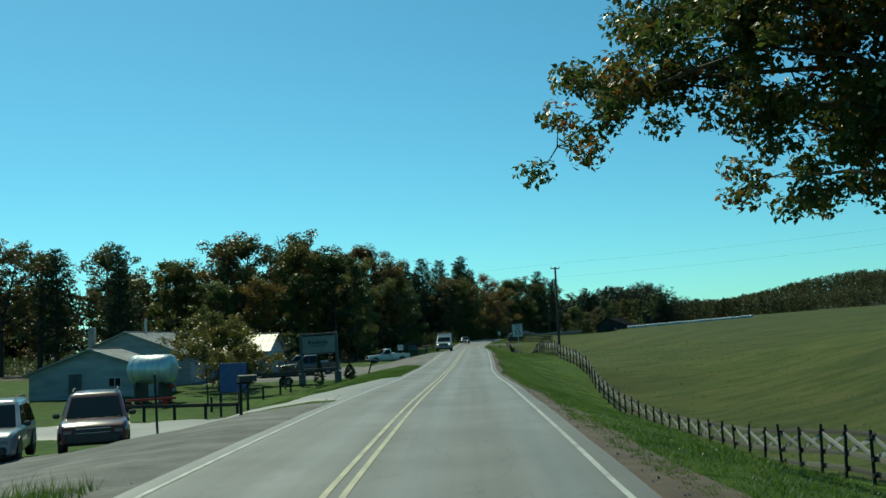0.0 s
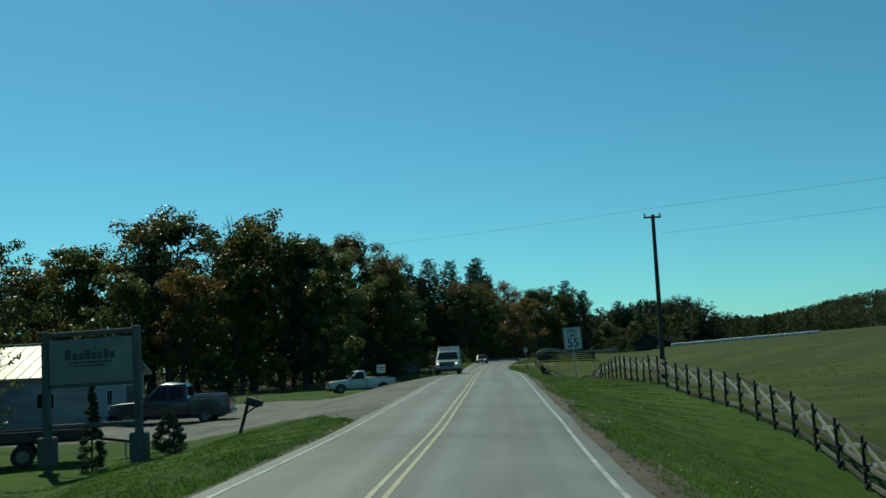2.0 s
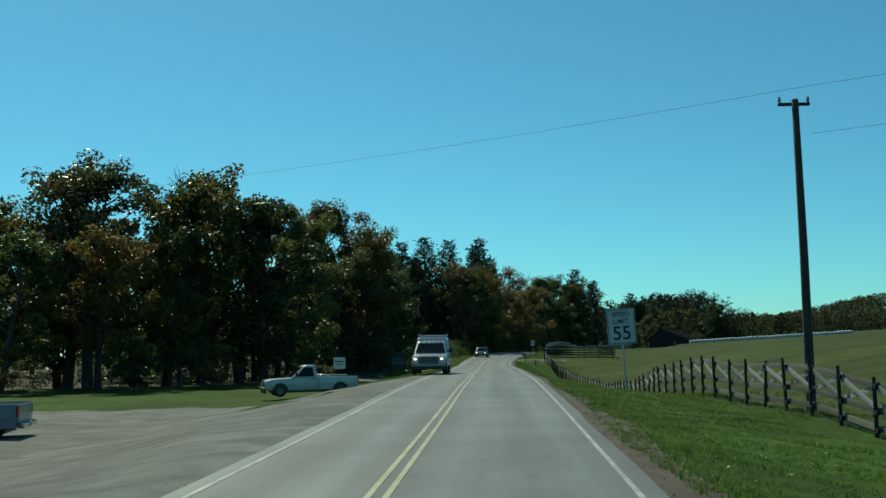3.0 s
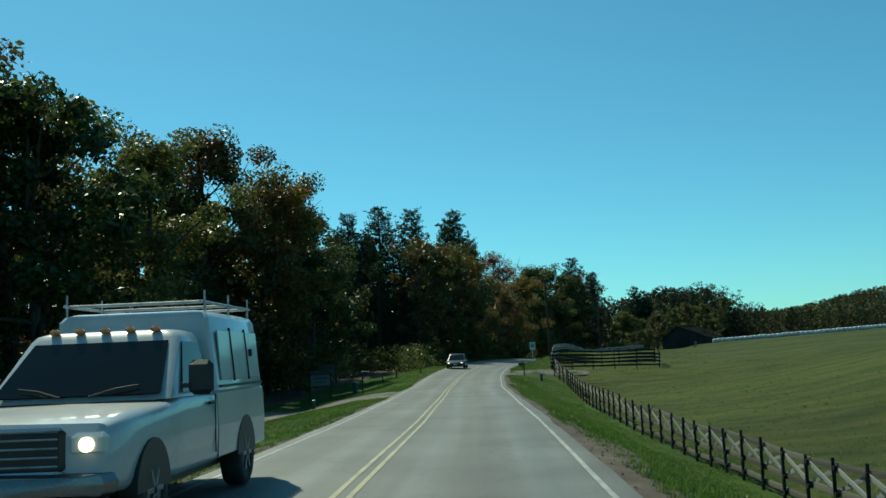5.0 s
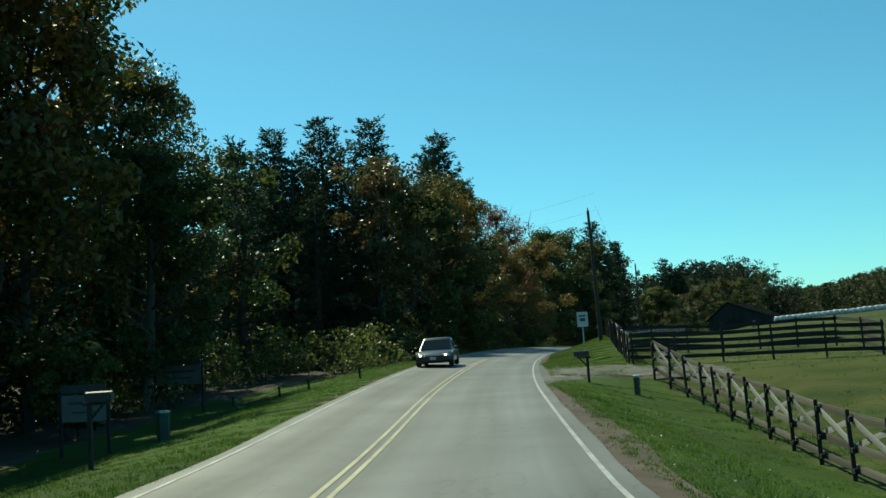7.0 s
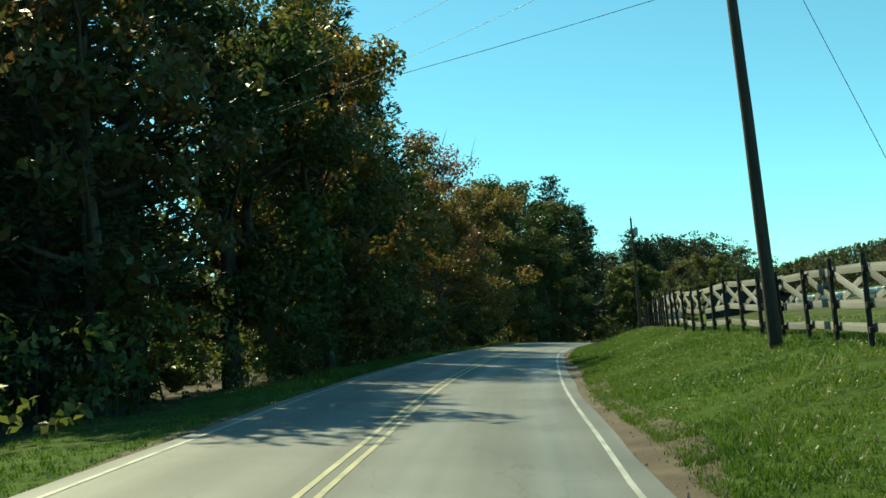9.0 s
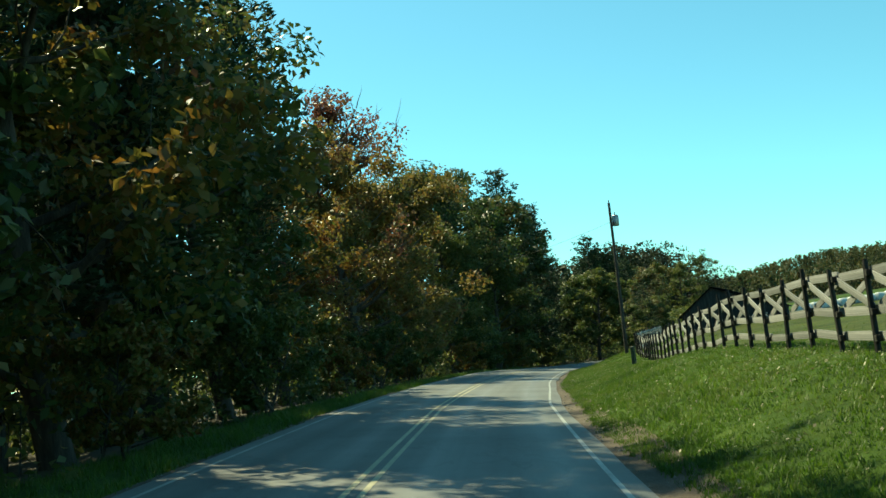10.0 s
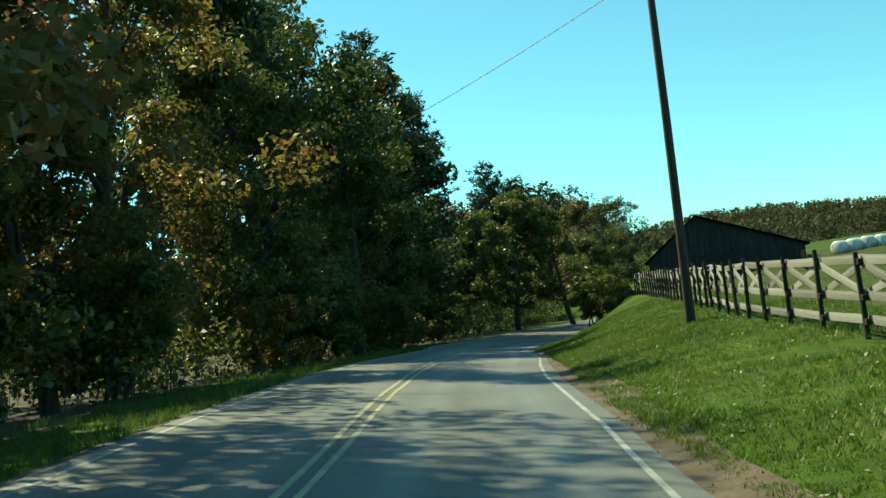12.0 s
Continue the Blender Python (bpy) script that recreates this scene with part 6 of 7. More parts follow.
car("dark red sport utility car parked on the gravel strip", on_ground(-9.75, 13.2, 304), CAR_RED, length=4.2, width=1.74, height=1.5)
car("grey estate car parked on the gravel strip", on_ground(-12.3, 12.9, 300), CAR_GREY, length=4.4, height=1.6)


# ---------------------------------------------------------------- signs, mailboxes, posts
def bars(parent, spots, material, name="lettering"):
    """Plain bars in place of words that cannot be read; each is centre x, z, width, height on the front at y."""
    for x, y, z, w, h in spots:
        part(name, Geo().box(x, y, z, w, 0.008, h), material, parent)


def write(text, size, at, material, parent, name="lettering"):
    cu = bpy.data.curves.new(name, "FONT")
    cu.body, cu.size, cu.align_x, cu.align_y, cu.extrude, cu.offset = text, size, "CENTER", "CENTER", 0.003, size * 0.012
    tmp = bpy.data.objects.new(name, cu)
    scene.collection.objects.link(tmp)
    me = bpy.data.meshes.new_from_object(tmp.evaluated_get(bpy.context.evaluated_depsgraph_get()))
    bpy.data.objects.remove(tmp)
    me.materials.clear()
    me.materials.append(material)
    ob = new(name, me)
    ob.parent = parent
    ob.matrix_basis = at
    return ob


sg = thing("speed_limit_sign", "white speed limit sign on a steel post in the grass", "road sign", spot(8.0, 54.4, 0, 0, -3.0, 4))
part("post", Geo().box(0, 0.03, 1.3, 0.075, 0.05, 3.2, 0.01), STEEL, sg)
part("panel", Geo().box(0, 0, 2.62, 1.16, 0.015, 1.42, 0.006), SIGN_WHITE, sg)
for x0, z0, w0, h0 in ((0, 3.29, 1.10, 0.025), (0, 1.95, 1.10, 0.025), (-0.54, 2.62, 0.025, 1.34), (0.54, 2.62, 0.025, 1.34)):
    part("border", Geo().box(x0, -0.011, z0, w0, 0.006, h0), BLACK, sg)
write("SPEED", 0.27, pose(0, -0.012, 3.10, 90), BLACK, sg)
write("LIMIT", 0.27, pose(0, -0.012, 2.82, 90), BLACK, sg)
write("55", 0.78, pose(0, -0.012, 2.33, 90), BLACK, sg)

bs = thing("business_sign", "large white sign board in a grey timber frame on the grass", "sign", spot(-10.25, 37.45, 0.2, 0, -1.2, -6))
for s in (-1, 1):
    part("post", Geo().box(s * 1.4, 0, 1.75, 0.2, 0.2, 4.3, 0.02), SIGN_GREY, bs)
    part("planter", Geo().box(s * 1.4, 0, 0.42, 0.46, 0.42, 0.86, 0.04), SIGN_GREY, bs)
part("top_beam", Geo().box(0, 0, 3.78, 2.66, 0.16, 0.14, 0.02), SIGN_GREY, bs)
part("bottom_beam", Geo().box(0, 0, 1.12, 2.58, 0.12, 0.14, 0.02), SIGN_GREY, bs)
part("panel", Geo().box(0, -0.02, 2.98, 2.58, 0.06, 1.28, 0.01), SIGN_SHADED, bs)
part("lower_frame", Geo().box(0, 0, 2.28, 2.58, 0.1, 0.1, 0.01), SIGN_GREY, bs)
bars(bs, [(-0.70, -0.055, 3.17, 0.17, 0.29)] + [(-0.47 + 0.19 * k, -0.055, 3.11 + (0.04 if k in (2, 5) else 0), 0.15, 0.19 if k not in (2, 5) else 0.27) for k in range(7)] + [(0.0, -0.055, 2.93, 1.3, 0.05), (-0.05, -0.055, 2.83, 0.95, 0.045)], TEAL)

bl = thing("notice_board", "blue notice board on two dark posts in the grass", "sign", spot(-11.3, 24.9, 0, 0, 0, -8))
for s in (-1, 1):
    part("post", Geo().box(s * 0.72, 0.05, 1.25, 0.11, 0.11, 3.0, 0.015), POST_WOOD, bl)
part("panel", Geo().box(0, -0.02, 1.95, 1.42, 0.05, 1.5, 0.01), SIGN_BLUE, bl)
bars(bl, [(0, -0.05, 2.45, 0.9, 0.08), (0, -0.05, 1.5, 1.25, 0.03), (0, -0.05, 2.2, 0.7, 0.05)], SIGN_BLUE)


def mailbox(x, y, turn, h, label, lean=0.0, group="roadside mailboxes", twin=False):
    ob = thing("mailbox", label, "mailbox", spot(x, y, 0, 0, lean, turn), group)
    part("post", Geo().box(0, 0, h / 2 - 0.15, 0.09, 0.09, h + 0.3, 0.012), POST_WOOD, ob)
    part("arm", Geo().box(0.12, 0, h - 0.02, 0.5, 0.08, 0.06, 0.01), POST_WOOD, ob)
    part("strut", Geo().box(0.14, 0, h - 0.2, 0.40, 0.05, 0.05, 0.008, Euler((0, radians(-48), 0)).to_matrix()), POST_WOOD, ob)
    for k in range(2 if twin else 1):
        o = 0.0 if not twin else (-0.14 if k else 0.14)
        prof = [(-0.09 + o, h + 0.02), (0.09 + o, h + 0.02), (0.09 + o, h + 0.13)] + [(o + 0.09 * math.cos(a), h + 0.13 + 0.09 * math.sin(a)) for a in [math.pi * k2 / 8 for k2 in range(1, 8)]] + [(-0.09 + o, h + 0.13)]
        b = part("box", Geo().prism(prof, 0, -0.06, 0.46), PLASTIC, ob)
        part("door", Geo().prism([(p[0] * 0.97 + o * 0.03, p[1]) for p in prof], 0, 0.46, 0.475), PLASTIC, b)
        part("flag", Geo().box(0.2, 0.1 + o, h + 0.18, 0.03, 0.01, 0.16), LENS_RED, b)
    return ob


mailbox(-6.7, 15.1, 20, 1.0, "dark mailboxes on a timber post by the side road", twin=True)
mailbox(-6.92, 39.2, -10, 1.02, "black mailbox on a leaning timber post", lean=17)
mailbox(-2.6, 91.98, 0, 1.32, "mailbox on a timber post by the driveway")
mailbox(9.25, 98.6, 180, 0.95, "mailbox on a timber post by the driveway")


def stub(name, x, y, h, r, material, label, category="post", lean=(0, 0), capm=None, group=""):
    ob = thing(name, label, category, spot(x, y, 0, lean[0], lean[1], 0), group)
    part("post", Geo().tube([(0, 0, -0.2), (0, 0, h * 0.5), (0, 0, h - 0.02), (0, 0, h)], [r, r, r, r * 0.85], 10), material, ob)
    if capm:
        part("cap", Geo().tube([(0, 0, h - 0.01), (0, 0, h + 0.05), (0, 0, h + 0.065)], [r * 1.12, r * 1.12, r * 0.8], 10), capm, ob)
    return ob


stub("marker_post", 10.65, 97.2, 0.6, 0.10, GREEN_BOX, "short dark post with a white cap in the grass", capm=SIGN_WHITE)
stub("marker_post", -4.4, 87.5, 0.55, 0.10, GREEN_BOX, "short dark marker post with a pale cap in the grass", capm=STEEL)
stub("marker_post", -4.0, 77.6, 0.55, 0.07, POST_WOOD, "short dark wooden post leaning in the grass", lean=(0, 6))
stub("cable_pedestal", -3.94, 97.0, 0.9, 0.2, GREEN_BOX, "green cable pedestal with a pale cap in the grass", "utility box", capm=STEEL)
for _x, _y in ((-5.9, 103.5), (-4.6, 103.5), (-2.8, 103.4), (-1.7, 103.4), (0.2, 103.6)):
    stub("lawn_post", _x, _y, 0.5, 0.05, POST_WOOD, "short dark post at the edge of the lawn", lean=(4, -4), group="lawn posts")
stub("sign_post", -10.95, 17.9, 2.25, 0.045, POST_WOOD, "slender dark post standing in the grass", lean=(0, -2))
gb = thing("cable_pedestal", "narrow green cable pedestal in front of the fence", "utility box", on_ground(21.1, 134.2, 20, 0))
part("body", Geo().box(0, 0, 0.34, 0.17, 0.17, 0.9, 0.015), GREEN_BOX, gb)
part("lid", Geo().box(0, 0, 0.81, 0.19, 0.19, 0.05, 0.015), GREEN_BOX, gb)
ss = thing("road_sign", "small white road sign on a thin post by the driveway", "road sign", on_ground(11.4, 106.6, 6, 0))
part("post", Geo().box(0, 0.03, 1.1, 0.06, 0.04, 2.7, 0.008), STEEL, ss)
part("panel", Geo().box(0, 0, 2.1, 0.62, 0.012, 0.76, 0.005), SIGN_WHITE, ss)
bars(ss, [(0, -0.011, 2.28, 0.4, 0.08), (0, -0.011, 2.08, 0.3, 0.16)], SIGN_GREY)
for _x, _y, _w, _h, _z in ((-6.66, 97.8, 1.7, 0.85, 1.55), (-9.0, 107.2, 2.7, 0.95, 1.35)):
    ws = thing("yard_sign", "grey-green sign board on two posts in the shade of the trees", "sign", on_ground(_x, _y, -12, 0))
    part("panel", Geo().box(0, 0, _z, _w, 0.05, _h, 0.01), SIGN_SHADED, ws)
    part("top_board", Geo().box(0, 0, _z + _h / 2 + 0.19, _w, 0.06, 0.26, 0.01), SIGN_GREY, ws)
    for s in (-1, 1):
        part("post", Geo().box(s * (_w / 2 + 0.06), 0, (_z + _h / 2) / 2, 0.09, 0.09, _z + _h / 2 + 0.3, 0.01), POST_WOOD, ws)
    bars(ws, [(0, -0.03, _z + 0.2 * _h, _w * 0.7, 0.09), (0, -0.03, _z - 0.15 * _h, _w * 0.55, 0.06)], SIGN_GREY)
wb = thing("yard_sign", "small white sign board standing behind the parked pickup", "sign", on_ground(-6.0, 66.0, -8, 0))
part("panel", Geo().box(0, 0, 1.62, 0.78, 0.03, 0.72, 0.008), SIGN_WHITE, wb)
part("post", Geo().box(0, 0.04, 0.8, 0.08, 0.06, 2.2, 0.01), POST_WOOD, wb)
bars(wb, [(0, -0.02, 1.72, 0.6, 0.08), (0, -0.02, 1.55, 0.45, 0.05)], SIGN_GREY)

# low posts with a cable along the yard's grass
_row = [(-13.6, 27.2), (-12.9, 29.2), (-12.2, 31.2), (-11.7, 33.0), (-11.5, 34.6)]
lf = thing("post_and_cable_fence", "low dark posts with a slack cable along the lawn", "fence", on_ground(*_row[0], 0, 0))
_o = lf.matrix_basis.translation.copy()
_tops = []
for x, y in _row:
    z = ground_at(x, y)
    x, y = (float(c) for c in lay(x, y))
    part("post", Geo().tube([(x - _o.x, y - _o.y, z - _o.z - 0.2), (x - _o.x + 0.02, y - _o.y, z - _o.z + 0.4), (x - _o.x, y - _o.y, z - _o.z + 0.85)], [0.075, 0.07, 0.065], 8), POST_WOOD, lf)
    _tops.append(Vector((x, y, z + 0.7)) - _o)
for a, b in zip(_tops, _tops[1:]):
    part("cable", Geo().tube([a, (a + b) / 2 - Vector((0, 0, 0.12)), b], [0.015] * 3, 5), CABLE, lf)

# ---------------------------------------------------------------- buildings on the left


def gable_house(name, label, corner, turn, length, width, eave, ridge, wall_m, roof_m, windows=(), doors=(), door_m=None, overhang=0.35, category="building", ribs=0.0, short=None, sink=0.2, right_roof=None):
    """A house whose ridge runs along local x; corner is the middle of its floor."""
    x0, y0 = corner
    ob = thing(name, label, category, spot(x0, y0, -sink, turn=turned(x0, y0, turn)))
    hl, hw_, t = length / 2, width / 2, 0.16
    ry = 0.0 if short is None else short          # where the ridge stands across the width
    for s in (-1, 1):
        part("wall", Geo().box(0, s * (hw_ - t / 2), eave / 2, length, t, eave, 0.0), wall_m, ob)
        prof = [(-hw_ + t, 0), (hw_ - t, 0), (hw_ - t, eave), (ry, ridge - 0.02), (-hw_ + t, eave)]
        part("gable_wall", Geo().prism(prof, 0, s * (hl - t) if s > 0 else -hl, hl if s > 0 else -hl + t), wall_m, ob)
    for s in (-1, 1):
        w = hw_ - s * ry
        ln, rise = w + overhang, ridge - eave
        slope = math.atan2(rise, w)
        a = (ry, ridge + 0.06)
        b = (s * (hw_ + overhang), ridge + 0.06 - math.tan(slope) * ln)
        prof = [a, b, (b[0], b[1] - 0.09), (a[0], a[1] - 0.09)]
        if s < 0:
            prof = prof[::-1]
        slab = right_roof if right_roof and s < 0 else roof_m
        rf = part("roof", Geo().prism(prof, 0, -hl - overhang, hl + overhang), slab, ob)
        if ribs:
            n = int(length / ribs)
            for k in range(n + 1):
                x = -hl - overhang + (length + 2 * overhang) * k / n
                g = Geo().loft([[(x - 0.02, p[0], p[1]), (x + 0.02, p[0], p[1]), (x + 0.02, p[0], p[1] + 0.03), (x - 0.02, p[0], p[1] + 0.03)] for p in (a, b)])
                part("seam", g, slab, rf)
    part("ridge_cap", Geo().box(0, ry, ridge + 0.075, length + 2 * overhang, 0.3, 0.05, 0.02), roof_m, ob)
    for side, u, v, w, h in windows:
        fr = Geo()
        at = {"x+": (hl, u, 0), "x-": (-hl, u, 0), "y-": (u, -hw_, 1), "y+": (u, hw_, 1)}[side]
        if at[2] == 0:
            win = part("window", Geo().box(at[0], at[1], v, 0.05, w, h, 0.01), SIGN_WHITE, ob)
            for du in (-w / 4, w / 4):
                part("pane", Geo().box(at[0] + (0.02 if side == "x+" else -0.02), at[1] + du, v, 0.04, w / 2 - 0.07, h - 0.1), GLASS, win)
        else:
            win = part("window", Geo().box(at[0], at[1], v, w, 0.05, h, 0.01), SIGN_WHITE, ob)
            for du in (-w / 4, w / 4):
                part("pane", Geo().box(at[0] + du, at[1] + (0.02 if side == "y+" else -0.02), v, w / 2 - 0.07, 0.04, h - 0.1), GLASS, win)
    for side, u, w, h in doors:
        at = {"x+": (hl, u, 0), "x-": (-hl, u, 0), "y-": (u, -hw_, 1)}[side]
        sz = (0.06, w, h) if at[2] == 0 else (w, 0.06, h)
        d = part("door", Geo().box(at[0], at[1], h / 2, *sz, 0.01), door_m or SIGN_GREY, ob)
        part("door_handle", Geo().box(at[0] + (0.05 if at[2] == 0 else w * 0.38), at[1] + (w * 0.38 if at[2] == 0 else -0.05), 1.0, 0.06, 0.06, 0.12, 0.01), CHROME, d)
    return ob


gable_house("workshop", "white workshop with a rust-streaked metal roof beside the yard", (-21.9, 49.3), -3, 9.6, 7.0, 2.75, 4.35, SIDING, ROOF_METAL, windows=(("y-", 2.6, 1.5, 0.9, 0.8), ("x+", -1.2, 1.5, 0.55, 0.8), ("y-", -1.8, 1.5, 0.9, 0.8)), doors=(("x+", 1.6, 1.0, 2.05),), ribs=0.6)
wk = gable_house("long_shed", "long low white shed with a shallow metal roof and chimney", (-28.0, 47.0), 84, 14, 11.5, 2.6, 4.9, SIDING, ROOF_METAL, windows=(("x-", -2.5, 1.5, 1.1, 0.8), ("x-", 2.0, 1.5, 1.1, 0.8)), ribs=0.7)
part("chimney", Geo().box(-6.2, 3.4, 4.4, 0.55, 0.55, 2.2, 0.03), BRICK, wk)
part("stove_pipe", Geo().tube([(-3.2, -0.4, 4.2), (-3.2, -0.4, 6.1), (-3.2, -0.4, 6.15)], [0.11, 0.11, 0.16], 10), STEEL, wk)
gable_house("lean_to", "low white annex with a pale metal roof", (-26.6, 37.4), 84, 5.0, 9.4, 2.1, 3.75, SIDING, ROOF_METAL, windows=(("x-", -1.8, 1.3, 0.9, 0.7),), doors=(("x-", 1.2, 1.0, 2.0),), ribs=0.7)
gable_house("open_shed", "brown timber shed with a low rusty roof beside the workshop", (-39, 33), 8, 9, 6, 2.5, 3.9, OLD_WOOD, ROOF_METAL, doors=(("y-", 0.0, 2.6, 2.1),), ribs=0.7)

tk = thing("storage_tank", "pale metal storage tank lying on a steel cradle", "tank", on_ground(-20.0, 32.4, -8, 0.0))
_c = 2.15
prof = [(math.cos(a) * 0.95, _c + math.sin(a) * 0.95) for a in [2 * math.pi * k / 28 for k in range(28)]]
part("shell", Geo().loft([[(x, p[0] * s, _c + (p[1] - _c) * s) for p in prof] for x, s in ((-1.55, 0.35), (-1.48, 0.8), (-1.32, 1.0), (1.32, 1.0), (1.48, 0.8), (1.55, 0.35))]), ALU, tk, smooth=True)
for x in (-1.0, -0.5, 0, 0.5, 1.0):
    part("band", Geo().disc((x, 0, _c), 0, 0.965, 0.05, 28, inner=0.9), STEEL, tk)
for x in (-0.9, 0.9):
    part("cradle", Geo().box(x, 0, 0.6, 0.16, 1.5, 1.4, 0.02), PLASTIC, tk)
part("valve", Geo().box(1.3, 0.1, 1.0, 0.3, 0.3, 0.3, 0.03), LENS_RED, tk)

# clutter along the shed: red machine, planks, low rail
mc = thing("farm_implement", "low red farm implement parked by the tank", "machine", on_ground(-18.2, 28.8, 12, 0))
part("frame", Geo().box(0, 0, 0.6, 3.4, 0.12, 0.12, 0.02).box(0, 0.7, 0.6, 3.4, 0.12, 0.12, 0.02), LENS_RED, mc)
for k in range(6):
    part("tine", Geo().tube([(-1.5 + 0.6 * k, 0.35, 0.62), (-1.5 + 0.6 * k, 0.1, 0.4), (-1.4 + 0.6 * k, 0.0, 0.02)], [0.03, 0.03, 0.015], 6), LENS_RED, mc)
for s in (-1, 1):
    wheel(mc, s * 1.2, 0.95 * s, 0.32, 0.18, LENS_RED)
rl = thing("rail_fence", "low dark plank rail beside the parking strip", "fence", on_ground(-14.8, 24.0, -8, 0))
for k in range(6):
    part("post", Geo().box(-4 + 1.7 * k, 0, 0.35, 0.12, 0.12, 1.0, 0.015), POST_WOOD, rl)
part("rail", Geo().box(0.2, 0.08, 0.75, 8.8, 0.05, 0.16, 0.01), DARK_WOOD, rl)
gt = thing("trailer", "dark flat trailer with a low bed parked on the lawn", "trailer", on_ground(-13.2, 38.6, 10, 0))
part("bed", Geo().box(0, 0, 0.75, 4.2, 1.8, 0.12, 0.02), DARK_WOOD, gt)
for s in (-1, 1):
    part("side_rail", Geo().box(0, s * 0.92, 0.92, 4.2, 0.05, 0.3, 0.01), PLASTIC, gt)
    wheel(gt, 0.0, s * 1.0, 0.34, 0.2)
part("drawbar", Geo().tube([(2.1, 0, 0.72), (3.2, 0, 0.52)], [0.06, 0.05], 8), PLASTIC, gt)
part("jack", Geo().tube([(3.0, 0, 0.0), (3.0, 0, 0.6)], [0.035, 0.035], 6), STEEL, gt)

# the yellowing bush and the thin young trees by the sheds
_tr, _cr = broadleaf(51, 6.2, 2.7, YELLOW_LEAF, leaves=120, size=0.13, clumps=54, base=0.16, stems=5, trunk=0.016)
for x, y, s in ((-17.8, 37.6, 1.0), (-14.6, 33.6, 0.62), (-19.8, 41.0, 0.9)):
    b = thing("bush", "tall many-stemmed bush with yellowing leaves", "bush", spot(x, y, -0.1, turn=x * 40), "yellowing bushes by the sheds")
    for nm, me in (("trunk", _tr), ("crown", _cr)):
        o = new(nm, me)
        o.parent = b
    b.scale = (s, s, s)
_tr, _cr = broadleaf(52, 4.6, 1.2, YELLOW_LEAF, leaves=6, size=0.1, clumps=40, base=0.3, trunk=0.012, twigs=3)
for x, y in ((-12.6, 36.4), (-15.2, 30.0)):
    b = thing("young_tree", "slender young tree with sparse leaves", "tree", spot(x, y, -0.1, turn=x * 40), "young trees by the sheds")
    for nm, me in (("trunk", _tr), ("crown", _cr)):
        o = new(nm, me)
        o.parent = b
# clipped evergreens at the sign's feet
for x, y, h, w_, p_ in ((-10.4, 37.6, 2.6, 0.34, 1.0), (-8.0, 37.2, 1.25, 0.40, 2.4)):
    rng_ = np.random.default_rng(int(h * 100))
    t_ = (np.arange(90) + rng_.random(90)) / 90
    a_ = rng_.random(90) * 2 * np.pi
    r_ = w_ * np.minimum(1, 0.55 + 3 * t_) * (1 - t_ ** p_) + 0.02
    c_ = np.stack([np.cos(a_) * r_, np.sin(a_) * r_, 0.06 + t_ * (h - 0.1)], 1)
    b = thing("evergreen_shrub", "narrow dark evergreen shrub at the sign's foot", "shrub", spot(x, y), "shrubs by the sign")
    part("trunk", Geo().tube([(0, 0, -0.1), (0, 0, h * 0.8)], [0.04, 0.01], 6), BARK, b)
    part("crown", quads_mesh("crown", leaf_cloud(rng_, c_, 0.05 + 0.11 * (1 - t_), 110, 0.034), 4, NEEDLE), None, b)

# ---------------------------------------------------------------- the farm on the right
BALE = Geo().loft([[(x, math.cos(a) * r, 0.62 + math.sin(a) * r) for a in [2 * math.pi * k / 20 for k in range(20)]] for x, r in ((-0.62, 0.42), (-0.58, 0.57), (-0.48, 0.62), (0, 0.635), (0.48, 0.62), (0.58, 0.57), (0.62, 0.42))]).mesh("wrapped_bale", WRAP, True)
for k in range(44):
    x, y = 59.8 + 0.83 * k, 154.0 - 0.41 * k
    b = new("wrapped_bale", BALE)
    b.matrix_basis = spot(x, y, -0.12, 0, random.uniform(-1.5, 1.5), turned(x, y, -6.4) + random.uniform(-1.5, 1.5)) @ Matrix.Diagonal((1, 0.78, 0.78, 1))
    tagged(b, "round hay bale in white plastic wrap in a long row", "hay bale", "row of wrapped bales")

barn = gable_house("barn", "old dark timber barn with a broad low roof", (57.9, 159.2), 32, 13.2, 11.6, 2.5, 5.5, OLD_WOOD, BARN_ROOF, doors=(("x-", 0.5, 2.8, 2.4),), door_m=DARK_WOOD, ribs=0.8, short=1.9, sink=1.2)
for k in range(24):
    part("batten", Geo().box(-5.52, -4.9 + 0.42 * k, 1.25, 0.03, 0.05, 2.5), OLD_WOOD, barn)

# pale strip added in place of the sunlit sliver of the left roof slope
part("fascia", Geo().loft([[(-5.95 + dx, y_, z_ + dz) for dx, dz in ((0, 0), (0.04, 0), (0.04, 0.14), (0, 0.14))] for y_, z_ in ((5.45, 2.28), (1.95, 5.26))]), FENCE_WOOD, barn, "pale strip added for the sunlit edge of the roof")
gw = thing("wooden_gate", "short pale board gate beside the wrapped bales", "gate", on_ground(54.6, 153.9, 35, 0))
for k in range(3):
    part("post", Geo().box(-0.9 + 0.9 * k, 0, 0.55, 0.11, 0.11, 1.4, 0.015), POST_WOOD, gw)
for k in range(4):
    part("board", Geo().box(0, -0.075, 0.25 + 0.3 * k, 2.1, 0.035, 0.14, 0.008), FENCE_WOOD, gw)

